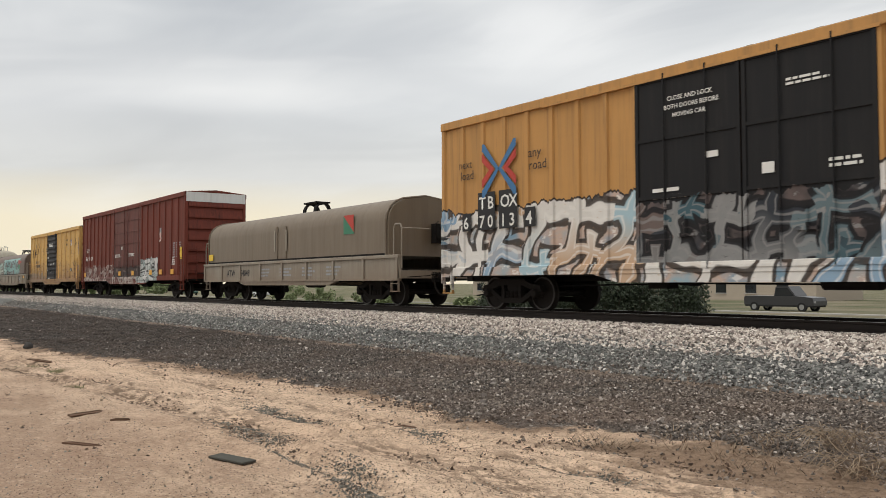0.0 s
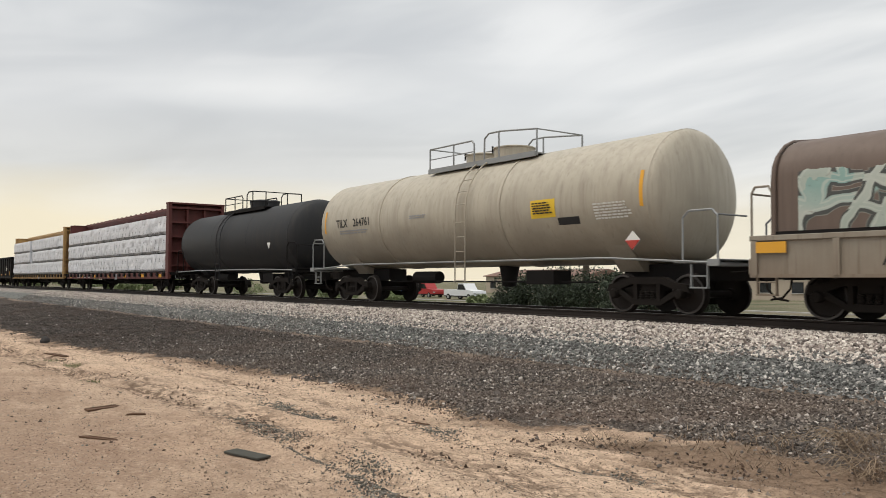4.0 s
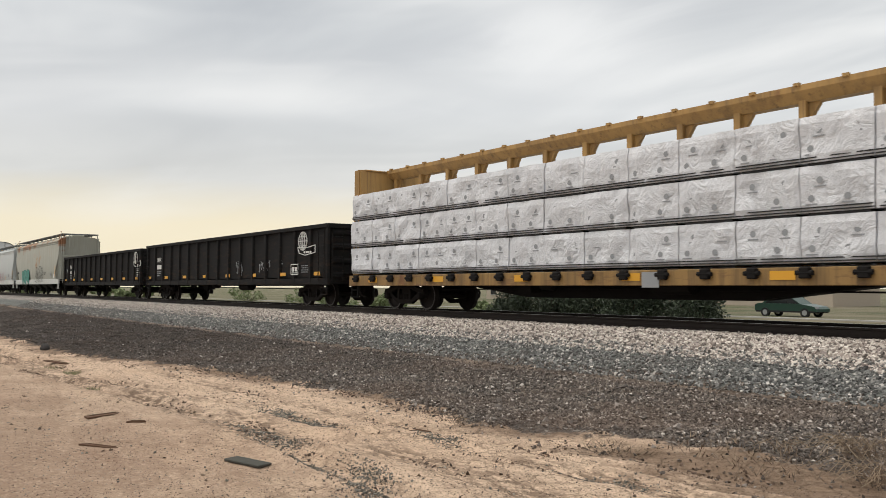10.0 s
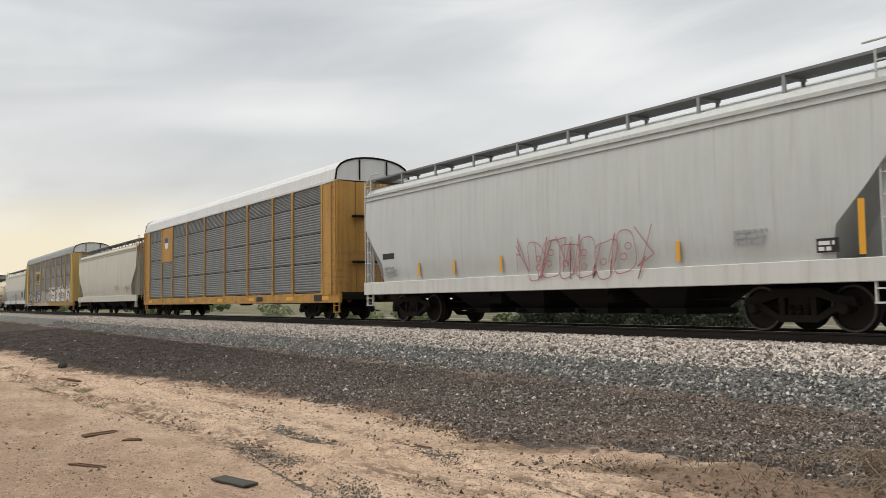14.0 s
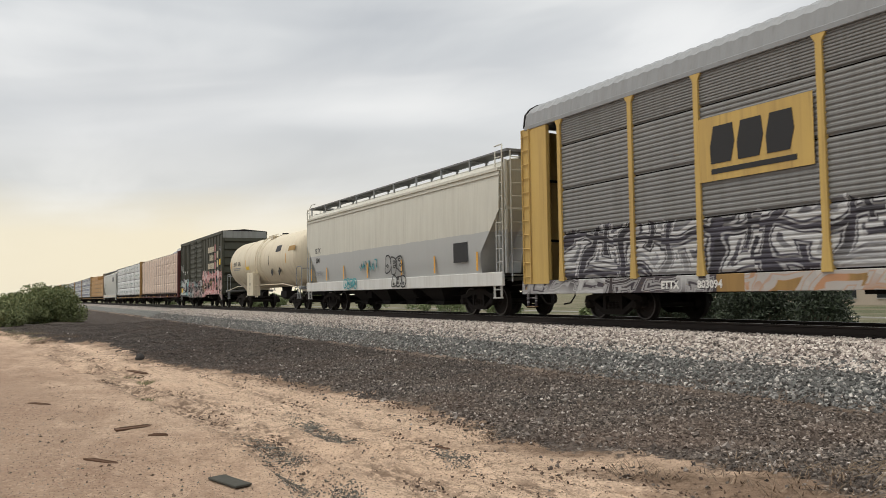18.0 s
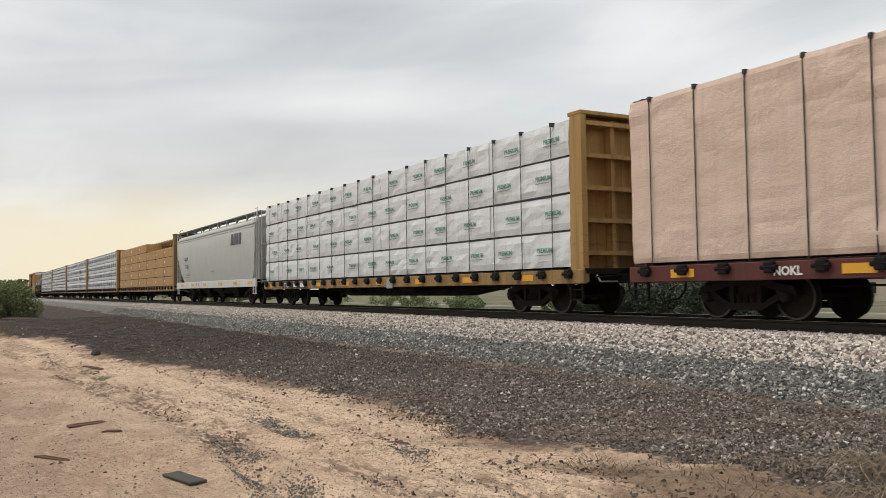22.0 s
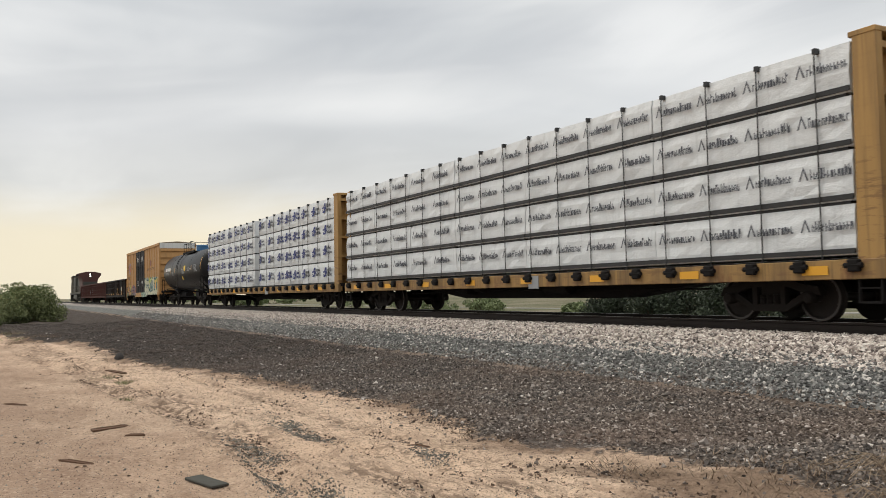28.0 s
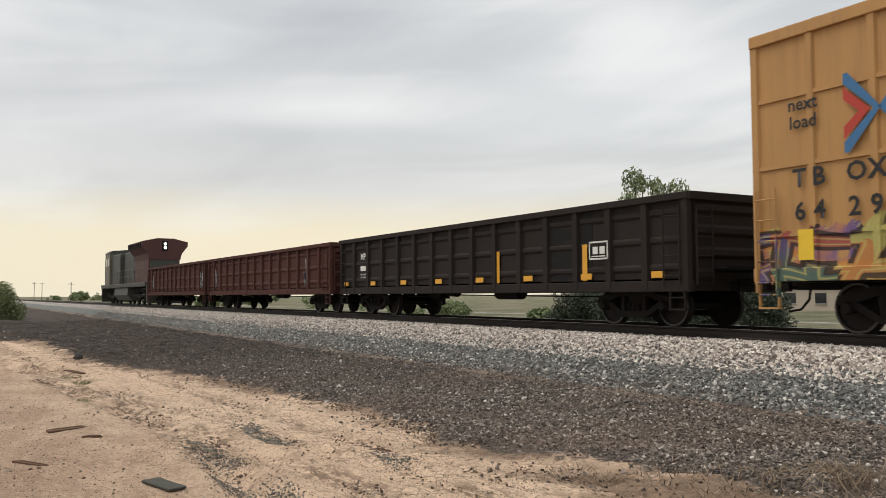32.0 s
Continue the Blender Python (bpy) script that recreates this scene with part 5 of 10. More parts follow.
# ---- covered hoppers ----
def hopper(u0, u1, label, group, body, zt, sill_mat, pockets=4, cut=1.55, hy=1.50, zs=0.86, cage=None, high=0.36, inset=0.16, post_mat=None, gates=None, round_end=0.0, pocket=None):
    """A covered hopper: rounded sides and roof, sloped ends inside an open cage, a row of discharge pockets."""
    car = thing("covered_hopper", label, "covered hopper", group)
    ln = placed(car, u0, u1)
    x0, x1 = -ln / 2, ln / 2
    zb = zs + 0.36
    cage = cage or body
    prof = [(-hy + 0.10, zb), (-hy + 0.05, zb + 0.35), (-hy + 0.02, zb + 0.6), (-hy, zb + 1.2), (-hy, zb + 1.75), (-hy + 0.02, zt - 0.45), (-hy + 0.05, zt - 0.16), (-hy + 0.16, zt + 0.02), (-hy + 0.45, zt + 0.14), (0, zt + 0.24)]
    if round_end:
        prof = [(-hy + 0.24 * (1 - i / 8) ** 1.7, zb + (zt - 0.45 - zb) * i / 8) for i in range(9)] + prof[6:]
    prof = prof + [(-y, z) for y, z in reversed(prof[:-1])]
    xa, xb = x0 + inset, x1 - inset
    # side plate with cut lower corners: slices that narrow towards the sill
    z_cut = zb + (zt - zb) * 0.56
    n = len(prof)
    v = []
    for e in (-1, 1):
        for y, z in prof:
            k = min(1.0, max(0.0, (z_cut - z) / (z_cut - zb - 0.55)))
            if round_end:
                k = min(1.0, max(0.0, (zt - 0.3 - z) / (zt - 0.3 - zb)) ** 2.6)
            v.append((e * (ln / 2 - inset - cut * k), y, z))
    f = [(i, (i + 1) % n, n + (i + 1) % n, n + i) for i in range(n)]
    part("body", Shape().add(v, f + [tuple(range(n))[::-1], tuple(range(n, 2 * n))]), body, car, smooth=22)
    # eave moulding
    for s in (-1, 1):
        y = s * (hy + 0.005)
        part("eave_moulding", Shape().box(xa, xb, min(y, y - s * 0.10), max(y, y - s * 0.10), zt - 0.20, zt - 0.12).box(xa, xb, min(y, y - s * 0.14), max(y, y - s * 0.14), zt - 0.33, zt - 0.30), body, car)
        y = s * hy
        part("side_sill", Shape().box(x0 + 0.02, x1 - 0.02, min(y, y - s * 0.09), max(y, y - s * 0.09), zs, zb + 0.03, 0.012), sill_mat, car)
    # running boards on stands
    for s in (-1, 1):
        y = s * 0.98
        part("running_board", Shape().box(x0 + 0.05, x1 - 0.05, y - 0.3, y + 0.3, zt + high, zt + high + 0.05), GRATE, car)
        m = round(ln / 1.9)
        for i in range(m + 1):
            x = x0 + 0.25 + (ln - 0.5) * i / m
            part("board_stand", shared("board_stand_%.2f" % high, lambda: Shape().box(-0.035, 0.035, -0.33, 0.33, high - 0.04, high).box(-0.035, 0.035, -0.33, -0.29, -0.06, high).box(-0.035, 0.035, 0.25, 0.29, 0.02, high), GALV), None, car,
                 at=pose(x, y, zt, 0, 0, 0 if s < 0 else 180))
    part("hatch_trough", Shape().box(xa + 0.6, xb - 0.6, -0.42, 0.42, zt + 0.2, zt + 0.36, 0.03), body, car)
    for e in (-1, 1):
        xe = e * (ln / 2)
        part("end_board", Shape().box(min(xe, xe - e * 0.5), max(xe, xe - e * 0.5), -1.3, 1.3, zt + high - 0.03, zt + high + 0.05), GRATE, car)
        # open cage: corner posts, cross braces, end sheet and ladders
        c = Shape()
        for y in (-1.36, 1.30):
            c.box(min(xe - e * 0.08, xe), max(xe - e * 0.08, xe), y, y + 0.06, zb, zt + 0.1)
            c.box(min(xe - e * 0.42, xe - e * 0.36), max(xe - e * 0.42, xe - e * 0.36), y, y + 0.06, zb, zt - 0.3)
        c.box(min(xe, xe - e * 0.06), max(xe, xe - e * 0.06), -1.36, 1.36, z_cut + 0.05, z_cut + 0.12)
        part("end_cage", c, post_mat or cage, car)
        if not round_end:
            part("slope_gusset", Shape().prism([(xe - e * 0.36, z_cut), (xe - e * (0.36 + cut), zb), (xe - e * 0.12, zb), (xe - e * 0.12, z_cut - 0.7)], -0.06, 0.06, "y"), cage, car)
        for y in () if round_end else (-0.5, 0.5):
            part("corner_gusset", Shape().prism([(xe - e * 0.20, z_cut + 0.02), (xe - e * (0.16 + cut), zb + 0.5), (xe - e * (0.16 + cut), zb), (xe - e * (0.16 + cut * 0.42), zb)], y - 0.02, y + 0.02, "y"), cage, car)
        ladder(car, xe - e * 0.22, -1.44, zb - 0.25, zt + high, 0.36, post_mat or cage, "y")
        ladder(car, xe + e * 0.03, -1.0, zb - 0.25, zt + high, 0.4, post_mat or cage, "x")
        r = Shape().pipe([(xe - e * 0.05, -1.45, zb), (xe - e * 0.02, -1.45, zt + 0.2), (xe - e * 0.25, -1.3, zt + high + 0.2), (xe - e * 0.7, -1.28, zt + high + 0.2)], 0.02)
        part("hand_hold", r, post_mat or cage, car)
        part("end_deck", Shape().box(min(xe, xe - e * 1.8), max(xe, xe - e * 1.8), -1.4, 1.4, zb - 0.08, zb), UNDER, car)
        sill_step(car, xe - e * 0.35, sill_mat, -hy + 0.06, zs + 0.12)
    # discharge pockets
    span = ln - 2 * 4.3
    for i in range(pockets):
        xc = -span / 2 + span * (i + 0.5) / pockets
        hw = span / pockets * 0.49
        v = [(xc - hw, -1.32, zb - 0.1), (xc + hw, -1.32, zb - 0.1), (xc + hw, 1.32, zb - 0.1), (xc - hw, 1.32, zb - 0.1), (xc - 0.4, -0.72, 0.42), (xc + 0.4, -0.72, 0.42), (xc + 0.4, 0.72, 0.42), (xc - 0.4, 0.72, 0.42)]
        # near-black instead of body paint: the shade under the car is in the colour
        pk = part("discharge_pocket", Shape().add(v, [(3, 2, 1, 0), (4, 5, 6, 7), (0, 1, 5, 4), (1, 2, 6, 5), (2, 3, 7, 6), (3, 0, 4, 7)]), pocket or UNDER, car)
        part("outlet_gate", Shape().box(xc - 0.55, xc + 0.55, -0.85, 0.85, 0.30, 0.43, 0.01).rod((xc - 0.2, -1.1, 0.36), (xc - 0.2, -0.8, 0.36), 0.05), gates or UNDER, pk)
    running_gear(car, ln, 2.2)
    return car, x0, hy


def throw_up(car, x0, x1, z0, z1, y, fill, line, seed, count=4, fat=0.05, name="graffiti"):
    """Bubble letters sprayed on a flat side: closed loops of thick line, with or without fill."""
    rng = random.Random(seed)
    lo, hi = Shape(), Shape()
    wd = (x1 - x0) / count
    for i in range(count):
        cx, cz = x0 + wd * (i + 0.5), (z0 + z1) / 2 + rng.uniform(-0.06, 0.06) * (z1 - z0)
        pts = []
        ph = rng.random() * 6
        for k in range(26):
            a = 2 * math.pi * k / 26
            rad = 1 + 0.14 * math.sin(2 * a + ph) + 0.13 * math.sin(3 * a + ph * 1.7)
            ca, sa = math.cos(a), math.sin(a)
            pts.append((cx + wd * 0.56 * rad * abs(ca) ** 0.7 * (1 if ca > 0 else -1), cz + (z1 - z0) * 0.5 * rad * abs(sa) ** 0.75 * (1 if sa > 0 else -1)))
        yy = y - 0.004 - 0.0008 * i
        if fill:
            lo.add([(p[0], yy, p[1]) for p in pts], [tuple(range(26))])
        loops = [pts]
        for k in range(rng.choice((1, 2, 2))):
            hx, hz = cx + rng.uniform(-0.2, 0.2) * wd, cz + (rng.uniform(0.05, 0.26) * (1 if k else -1)) * (z1 - z0)
            loops.append([(hx + wd * 0.16 * math.cos(t / 9 * 6.283), hz + (z1 - z0) * 0.09 * math.sin(t / 9 * 6.283)) for t in range(9)])
        for lp in loops:
            m = len(lp)
            ctr = (sum(p[0] for p in lp) / m, sum(p[1] for p in lp) / m)
            outer = [(p[0] + (p[0] - ctr[0]) / (math.dist(p, ctr) + 1e-6) * fat / 2, p[1] + (p[1] - ctr[1]) / (math.dist(p, ctr) + 1e-6) * fat / 2) for p in lp]
            inner = [(p[0] - (p[0] - ctr[0]) / (math.dist(p, ctr) + 1e-6) * fat / 2, p[1] - (p[1] - ctr[1]) / (math.dist(p, ctr) + 1e-6) * fat / 2) for p in lp]
            hi.add([(p[0], yy - 0.003, p[1]) for p in outer] + [(p[0], yy - 0.003, p[1]) for p in inner], [(k, (k + 1) % m, m + (k + 1) % m, m + k) for k in range(m)])
    if fill:
        part(name, lo, fill, car)
    part(name + "_outline", hi, line, car)


def scrawl(car, x0, x1, z0, z1, y, mat, seed, strokes=7, fat=0.03):
    """A quick tag: thin zigzag strokes."""
    rng = random.Random(seed)
    s = Shape()
    for i in range(strokes):
        x = x0 + (x1 - x0) * (i + 0.2) / strokes
        pts = [(x, rng.uniform(z0, z1))]
        for k in range(5):
            pts.append((x + (x1 - x0) / strokes * rng.uniform(-0.2, 1.0), rng.uniform(z0, z1)))
        for (a, b), (c, d) in zip(pts, pts[1:]):
            l = math.hypot(c - a, d - b) + 1e-6
            nx_, nz_ = -(d - b) / l * fat / 2, (c - a) / l * fat / 2
            s.add([(a + nx_, y - 0.006, b + nz_), (a - nx_, y - 0.006, b - nz_), (c - nx_, y - 0.006, d - nz_), (c + nx_, y - 0.006, d + nz_)], [(0, 1, 2, 3)])
    part("tag", s, mat, car)


# ---- centerbeam lumber cars ----
def centerbeam(u0, u1, label, group, steel, zt=4.55, deck=1.06, rows=4, load_top=4.48, packs=None, wrap=None, mark=None, straps=True, missing=(), sag=0.0, stripe=None, sill_paint=None, top_beam=True, block=None, seed=0):
    """A bulkhead flat with a centre truss, loaded with wrapped lumber packs on both sides.
    packs: joints between packs from the rear, as shares of the load's length; missing: (row, pack) left out on the near side."""
    car = thing("centerbeam_flatcar", label, "lumber car", group)
    ln = placed(car, u0, u1)
    x0, x1 = -ln / 2, ln / 2
    hy = 1.42
    sp = sill_paint or steel
    for s in (-1, 1):
        y = s * (hy + 0.06)
        part("side_sill", Shape().box(x0, x1, min(y, y - s * 0.12), max(y, y - s * 0.12), deck - 0.34, deck - 0.02, 0.012), sp, car)
    n = round(ln / 1.02)
    pocket = shared("strap_winch", lambda: Shape().box(-0.10, 0.10, -0.1, 0.04, -0.10, 0.10, 0.02).rod((-0.16, -0.06, 0.0), (0.16, -0.06, 0.0), 0.045, 8), UNDER)
    for i in range(n):
        part("strap_winch", pocket, None, car, at=(x0 + ln * (i + 0.5) / n, -hy - 0.06, deck - 0.12))
    part("deck", Shape().box(x0, x1, -hy, hy, deck - 0.12, deck), UNDER, car)
    # bulkheads: posts at the corners, a panel and horizontal stiffeners facing outwards
    for e in (-1, 1):
        xe = e * (ln / 2 - 0.02)
        def sl(a, b):
            return (min(xe - e * a, xe - e * b), max(xe - e * a, xe - e * b))
        bh = part("bulkhead", Shape().box(*sl(0.34, 0.40), -1.38, 1.38, deck, zt), steel, car, "end bulkhead with pressed stiffeners")
        for y in ((-1.46, 1.30) if e > 0 else (-1.34, 1.18)):
            part("bulkhead_post", Shape().prism([(sl(0, 0.46)[0], deck - 0.3), (sl(0, 0.46)[1], deck - 0.3), (sl(0, 0.40)[1] if e > 0 else sl(0, 0.46)[1] - 0.0, zt), (sl(0, 0.40)[0] if e > 0 else sl(0, 0.46)[0] + 0.06, zt)], y, y + 0.16, "y"), steel, bh)
        for k in range(5):
            z = deck + 0.35 + (zt - deck - 0.55) * k / 4
            part("stiffener", Shape().prism([(sl(0.02, 0.34)[0], z - 0.05), (sl(0.02, 0.34)[1], z - 0.05), (sl(0.02, 0.34)[1], z + 0.05), (sl(0.02, 0.34)[0], z + 0.02)], -1.30, 1.30, "y"), steel, bh)
        for y in (-0.45, 0.45):
            part("upright", Shape().box(*sl(0.10, 0.34), y - 0.05, y + 0.05, deck, zt - 0.1), steel, bh)
        part("bulkhead_cap", Shape().box(*sl(-0.01, 0.47), -1.47 if e > 0 else -1.2, 1.47 if e > 0 else 1.2, zt - 0.02, zt + 0.07 if e > 0 else zt + 0.02, 0.01), steel, bh)
        sill_step(car, e * (ln / 2 - 0.3), UNDER, -hy, deck - 0.25)
        part("grab_iron", Shape().pipe([(xe + e * 0.03, -1.1, deck - 0.15), (xe + e * 0.14, -1.1, deck - 0.3), (xe + e * 0.14, -0.6, deck - 0.3)], 0.018), GALV, car)
    # centre truss
    if top_beam:
        part("top_beam", Shape().prism([(-0.32, zt - 0.06), (-0.32, zt + 0.05), (0.32, zt + 0.05), (0.32, zt - 0.06), (0.12, zt - 0.26), (-0.12, zt - 0.26)], x0 + 0.4, x1 - 0.4), steel, car)
        m = round(ln / 1.5)
        post = shared("truss_post_%s" % steel.name, lambda: Shape().box(-0.075, 0.075, -0.16, 0.16, deck, zt - 0.2).prism([(-0.075, zt - 0.62), (-0.075, zt - 0.2), (0.36, zt - 0.2), (0.075, zt - 0.62)], -0.05, 0.05, "y"), steel)
        for i in range(m + 1):
            part("truss_post", post, None, car, at=(x0 + 0.7 + (ln - 1.4) * i / m, 0, 0))
        eyes = Shape()
        for i in range(22):
            x = x0 + 0.7 + (ln - 1.4) * i / 21
            eyes.box(x - 0.06, x + 0.06, -0.36, -0.28, zt + 0.03, zt + 0.09)
        parts("strap_eye", eyes, steel, car)
    # load
    a, b = x0 + 0.06, x1 - 0.52
    cuts = [0] + list(packs or (0.17, 0.34, 0.5, 0.67, 0.84)) + [1]
    rh = (load_top - deck) / rows
    rng = random.Random(seed + 5)
    for s in (-1, 1):
        for r in range(rows):
            for k in range(len(cuts) - 1):
                p, q = a + (b - a) * cuts[k] + 0.012, a + (b - a) * cuts[k + 1] - 0.012
                if (r, k) in missing and s < 0:
                    if rows == 3:
                        # added black sheet, darkens the gap left by the missing packs
                        part("web_sheet", Shape().box(p, q, -0.30, -0.26, deck + rh * r, deck + rh * (r + 1)), UNDER, car)
                    continue
                jit = rng.uniform(0, 0.025)
                y_in, y_out = 0.34, hy + 0.01 - jit
                za, zb_ = deck + rh * r + 0.05, deck + rh * (r + 1) - 0.004
                if block:
                    sh = block(p, q, y_out, za, zb_, rng)
                else:
                    sh = Shape()
                    rough = 0.055 if rows == 3 else 0.03
                    m = max(3, round((q - p) / (0.16 if rows == 3 else 0.13 if rows == 1 else 0.3)))
                    rowsv = 7 if rows == 3 else 34 if rows == 1 else 6
                    vs = []
                    for i in range(m + 1):
                        x = p + (q - p) * i / m
                        for j in range(rowsv):
                            z = za + (zb_ - za) * j / (rowsv - 1)
                            edge_ = 0 if 0 < j < rowsv - 1 else 0.025
                            bump_ = rough * (noise.noise(Vector((x * 2.3 + seed, r * 5.0, z * 2.6))) + (0.7 * abs(noise.noise(Vector((x * 4.6 + seed, r * 3.0, z * 1.3)))) if rows == 3 else 0))
                            if rows == 1:
                                seam = sum(math.exp(-((z - deck - rh * f - 0.05 * noise.noise(Vector((x * 0.6, f * 9, 1)))) / 0.035) ** 2) for f in (0.25, 0.5, 0.75))
                                fold = abs(noise.noise(Vector((x * 0.8 + z * 0.7, z * 1.7 - x * 0.4, seed)))) + 0.3 * abs(noise.noise(Vector((x * 1.9 + z * 1.6, z * 3.2, seed + 3))))
                                bump_ = 0.07 * fold * (0.35 + 0.65 * soft(abs(z - deck - rh * 0.45) / (rh * 0.5))) - 0.035 * seam * soft((x - x0 - 5) / 8)
                            elif rows > 3:
                                bump_ += 0.045 * abs(noise.noise(Vector((x * 1.9 + z * 1.3 + seed, z * 3.1 - x * 0.8, r * 2.0)))) - 0.025
                            vs.append((x, -(y_out - edge_ + bump_), z))
                        vs.append((x, -y_in, zb_))
                        vs.append((x, -y_in, za))
                    w_ = rowsv + 2
                    fs = [(i * w_ + j, (i + 1) * w_ + j, (i + 1) * w_ + (j + 1) % w_, i * w_ + (j + 1) % w_) for i in range(m) for j in range(w_)]
                    fs += [tuple(range(w_))[::-1], tuple(m * w_ + j for j in range(w_))]
                    sh.add(vs, fs)
                if s > 0:
                    sh.moved(pose(p + q, 0, 0, 0, 0, 180))
                pk = tagged(part("lumber_pack", sh, wrap, car), kind="stuff" if block else "")
                if s < 0:
                    if r:
                        part("bearer", Shape().box(p + 0.1, q - 0.1, -y_out + 0.05, -0.25, za - 0.048, za), STRAP, pk)
                    if mark:
                        mark(pk, p, q, za, zb_, -y_out - (0.024 if rows > 3 and not block else 0.012), r, k)
                    if stripe:
                        for dz in ((0.02,) if stripe > 0.05 else (0.02, 0.075)):
                            part("printed_stripe", Shape().box(p, q, -y_out - 0.022, -y_out + 0.01, za + dz, za + dz + stripe), STRAP, pk)
        if straps:
            m = 18
            for i in range(m):
                x = a + (b - a) * (i + 0.5) / m
                y = s * (hy + 0.03)
                sh = Shape().box(x - 0.011, x + 0.011, min(y, y + s * 0.012), max(y, y + s * 0.012), deck - 0.05, load_top)
                sh.box(x - 0.032, x + 0.032, min(y * 0.93, y + s * 0.02), max(y * 0.93, y + s * 0.02), load_top - 0.07, load_top + 0.02)
                part("strap", sh, STRAP, car)
    running_gear(car, ln, 2.6, gap=1.78)
    part("fish_belly", Shape().prism([(x0 + 4.6, deck - 0.3), (x1 - 4.6, deck - 0.3), (x1 - 7.5, 0.42), (x0 + 7.5, 0.42)], -0.35, 0.35, "y"), UNDER, car)
    part("grey_tag", plate(1.5, 1.95, deck - 0.38, deck - 0.06, -hy - 0.07), LABEL_GREY, car)
    return car, x0, -hy - 0.06


def board_pack(p, q, y_out, za, zb, rng):
    """A bare pack: courses of boards with slightly uneven edges."""
    s = Shape()
    n = 11
    h = (zb - za) / n
    for i in range(n):
        d = rng.uniform(0, 0.018)
        s.box(p + rng.uniform(0, 0.03), q - rng.uniform(0, 0.03), -(y_out - d), -0.2, za + h * i + 0.002, za + h * (i + 1) - 0.003)
    return s


def disc(s, x, z, r, y, n=10):
    s.add([(x + r * math.cos(6.2832 * i / n), y, z + r * math.sin(6.2832 * i / n)) for i in range(n)], [tuple(range(n))])


INK = plain("grey_printing_ink", (0.10, 0.105, 0.12), 0.6, 0, 0.1)


def mark_dots(pk, p, q, za, zb, y, r, k):
    s, g = Shape(), Shape()
    n = max(1, round((q - p) / 0.62))
    for i in range(n):
        x = p + (q - p) * (i + 0.3) / n
        for j, z in enumerate((za + (zb - za) * 0.30, za + (zb - za) * 0.68)):
            disc(s, x + (0.16 if j else 0), z, 0.062, y)
            g.box(x + (0.16 if j else 0) - 0.11, x + (0.16 if j else 0) + 0.11, y - 0.001, y + 0.004, z - 0.115, z - 0.09)
    tagged(part("round_print", s, LABEL_GREY, pk), kind="stuff")
    tagged(part("small_print", g, LABEL_GREY, pk), kind="stuff")


def word(s, x, y, z, h, wd, n, rng):
    """Letter-like bars in a row."""
    for j in range(n):
        a = x + wd * j / n
        t = h * rng.choice((0.68, 0.68, 0.72, 1.0))
        b = wd / n
        s.box(a, a + b * 0.26, y - 0.001, y + 0.003, z, z + t).box(a + b * 0.26, a + b * 0.74, y - 0.001, y + 0.003, z + t * rng.choice((0.0, 0.4, 0.78)), z + t * rng.choice((0.22, 0.6, 1.0)))
        if rng.random() < 0.6:
            s.box(a + b * 0.56, a + b * 0.78, y - 0.001, y + 0.003, z, z + t * 0.7)


def mark_arrows(pk, p, q, za, zb, y, r, k):
    """Blue angular figure with two rows of dark print beside it."""
    s, g = Shape(), Shape()
    rng = random.Random(r * 31 + k)
    n = max(1, round((q - p) / 1.32))
    h = (zb - za) * 0.50
    for i in range(n):
        x = p + (q - p) * (i + 0.20) / n
        z = za + (zb - za) * 0.27 + ((r + i) % 2) * 0.03
        for shape in (((-0.55, 0.62), (-0.2, 0.62), (0.1, 1.0), (0.5, 1.0), (0.42, 0.72), (0.12, 0.70), (-0.1, 0.46), (-0.55, 0.46)),
                      ((-0.02, 0.66), (0.40, 0.70), (0.66, 0.40), (0.60, 0.30), (0.36, 0.42), (0.30, 0.10), (-0.12, 0.02), (-0.5, 0.10), (-0.34, 0.24), (0.0, 0.24)),
                      ((-0.5, 0.34), (-0.16, 0.36), (-0.18, 0.28), (-0.5, 0.26))):
            s.add([(x + a * h, y, z + b * h) for a, b in shape], [tuple(range(len(shape)))])
        word(g, x + 0.30, y, z + h * 0.56, 0.155, 0.46, 6, rng)
        word(g, x + 0.30, y, z + h * 0.12, 0.155, 0.54, 7, rng)
    part("blue_emblem", s, LOGO_BLUE, pk)
    tagged(part("printed_word", g, LOGO_BLUE if k % 2 else INK, pk), kind="stuff")


def mark_triangle(pk, p, q, za, zb, y, r, k):
    s, g = Shape(), Shape()
    rng = random.Random(r * 17 + k)
    n = max(1, round((q - p) / 1.25))
    h = (zb - za) * 0.24
    for i in range(n):
        x = p + (q - p) * (i + 0.12) / n
        z = za + (zb - za) * 0.50
        s.add([(x, y, z), (x + 0.10, y, z + h * 1.2), (x + 0.20, y, z), (x + 0.16, y, z), (x + 0.10, y, z + h * 0.85), (x + 0.04, y, z)], [(0, 1, 2, 3, 4, 5)])
        word(g, x + 0.23, y, z, h * 0.9, 0.78, 12, rng)
    part("triangle_emblem", s, INK, pk)
    tagged(part("printed_word", g, INK, pk), kind="stuff")


PREMIUM_INK = plain("faded_green_ink", (0.13, 0.27, 0.21), 0.55, 0, 0.1)


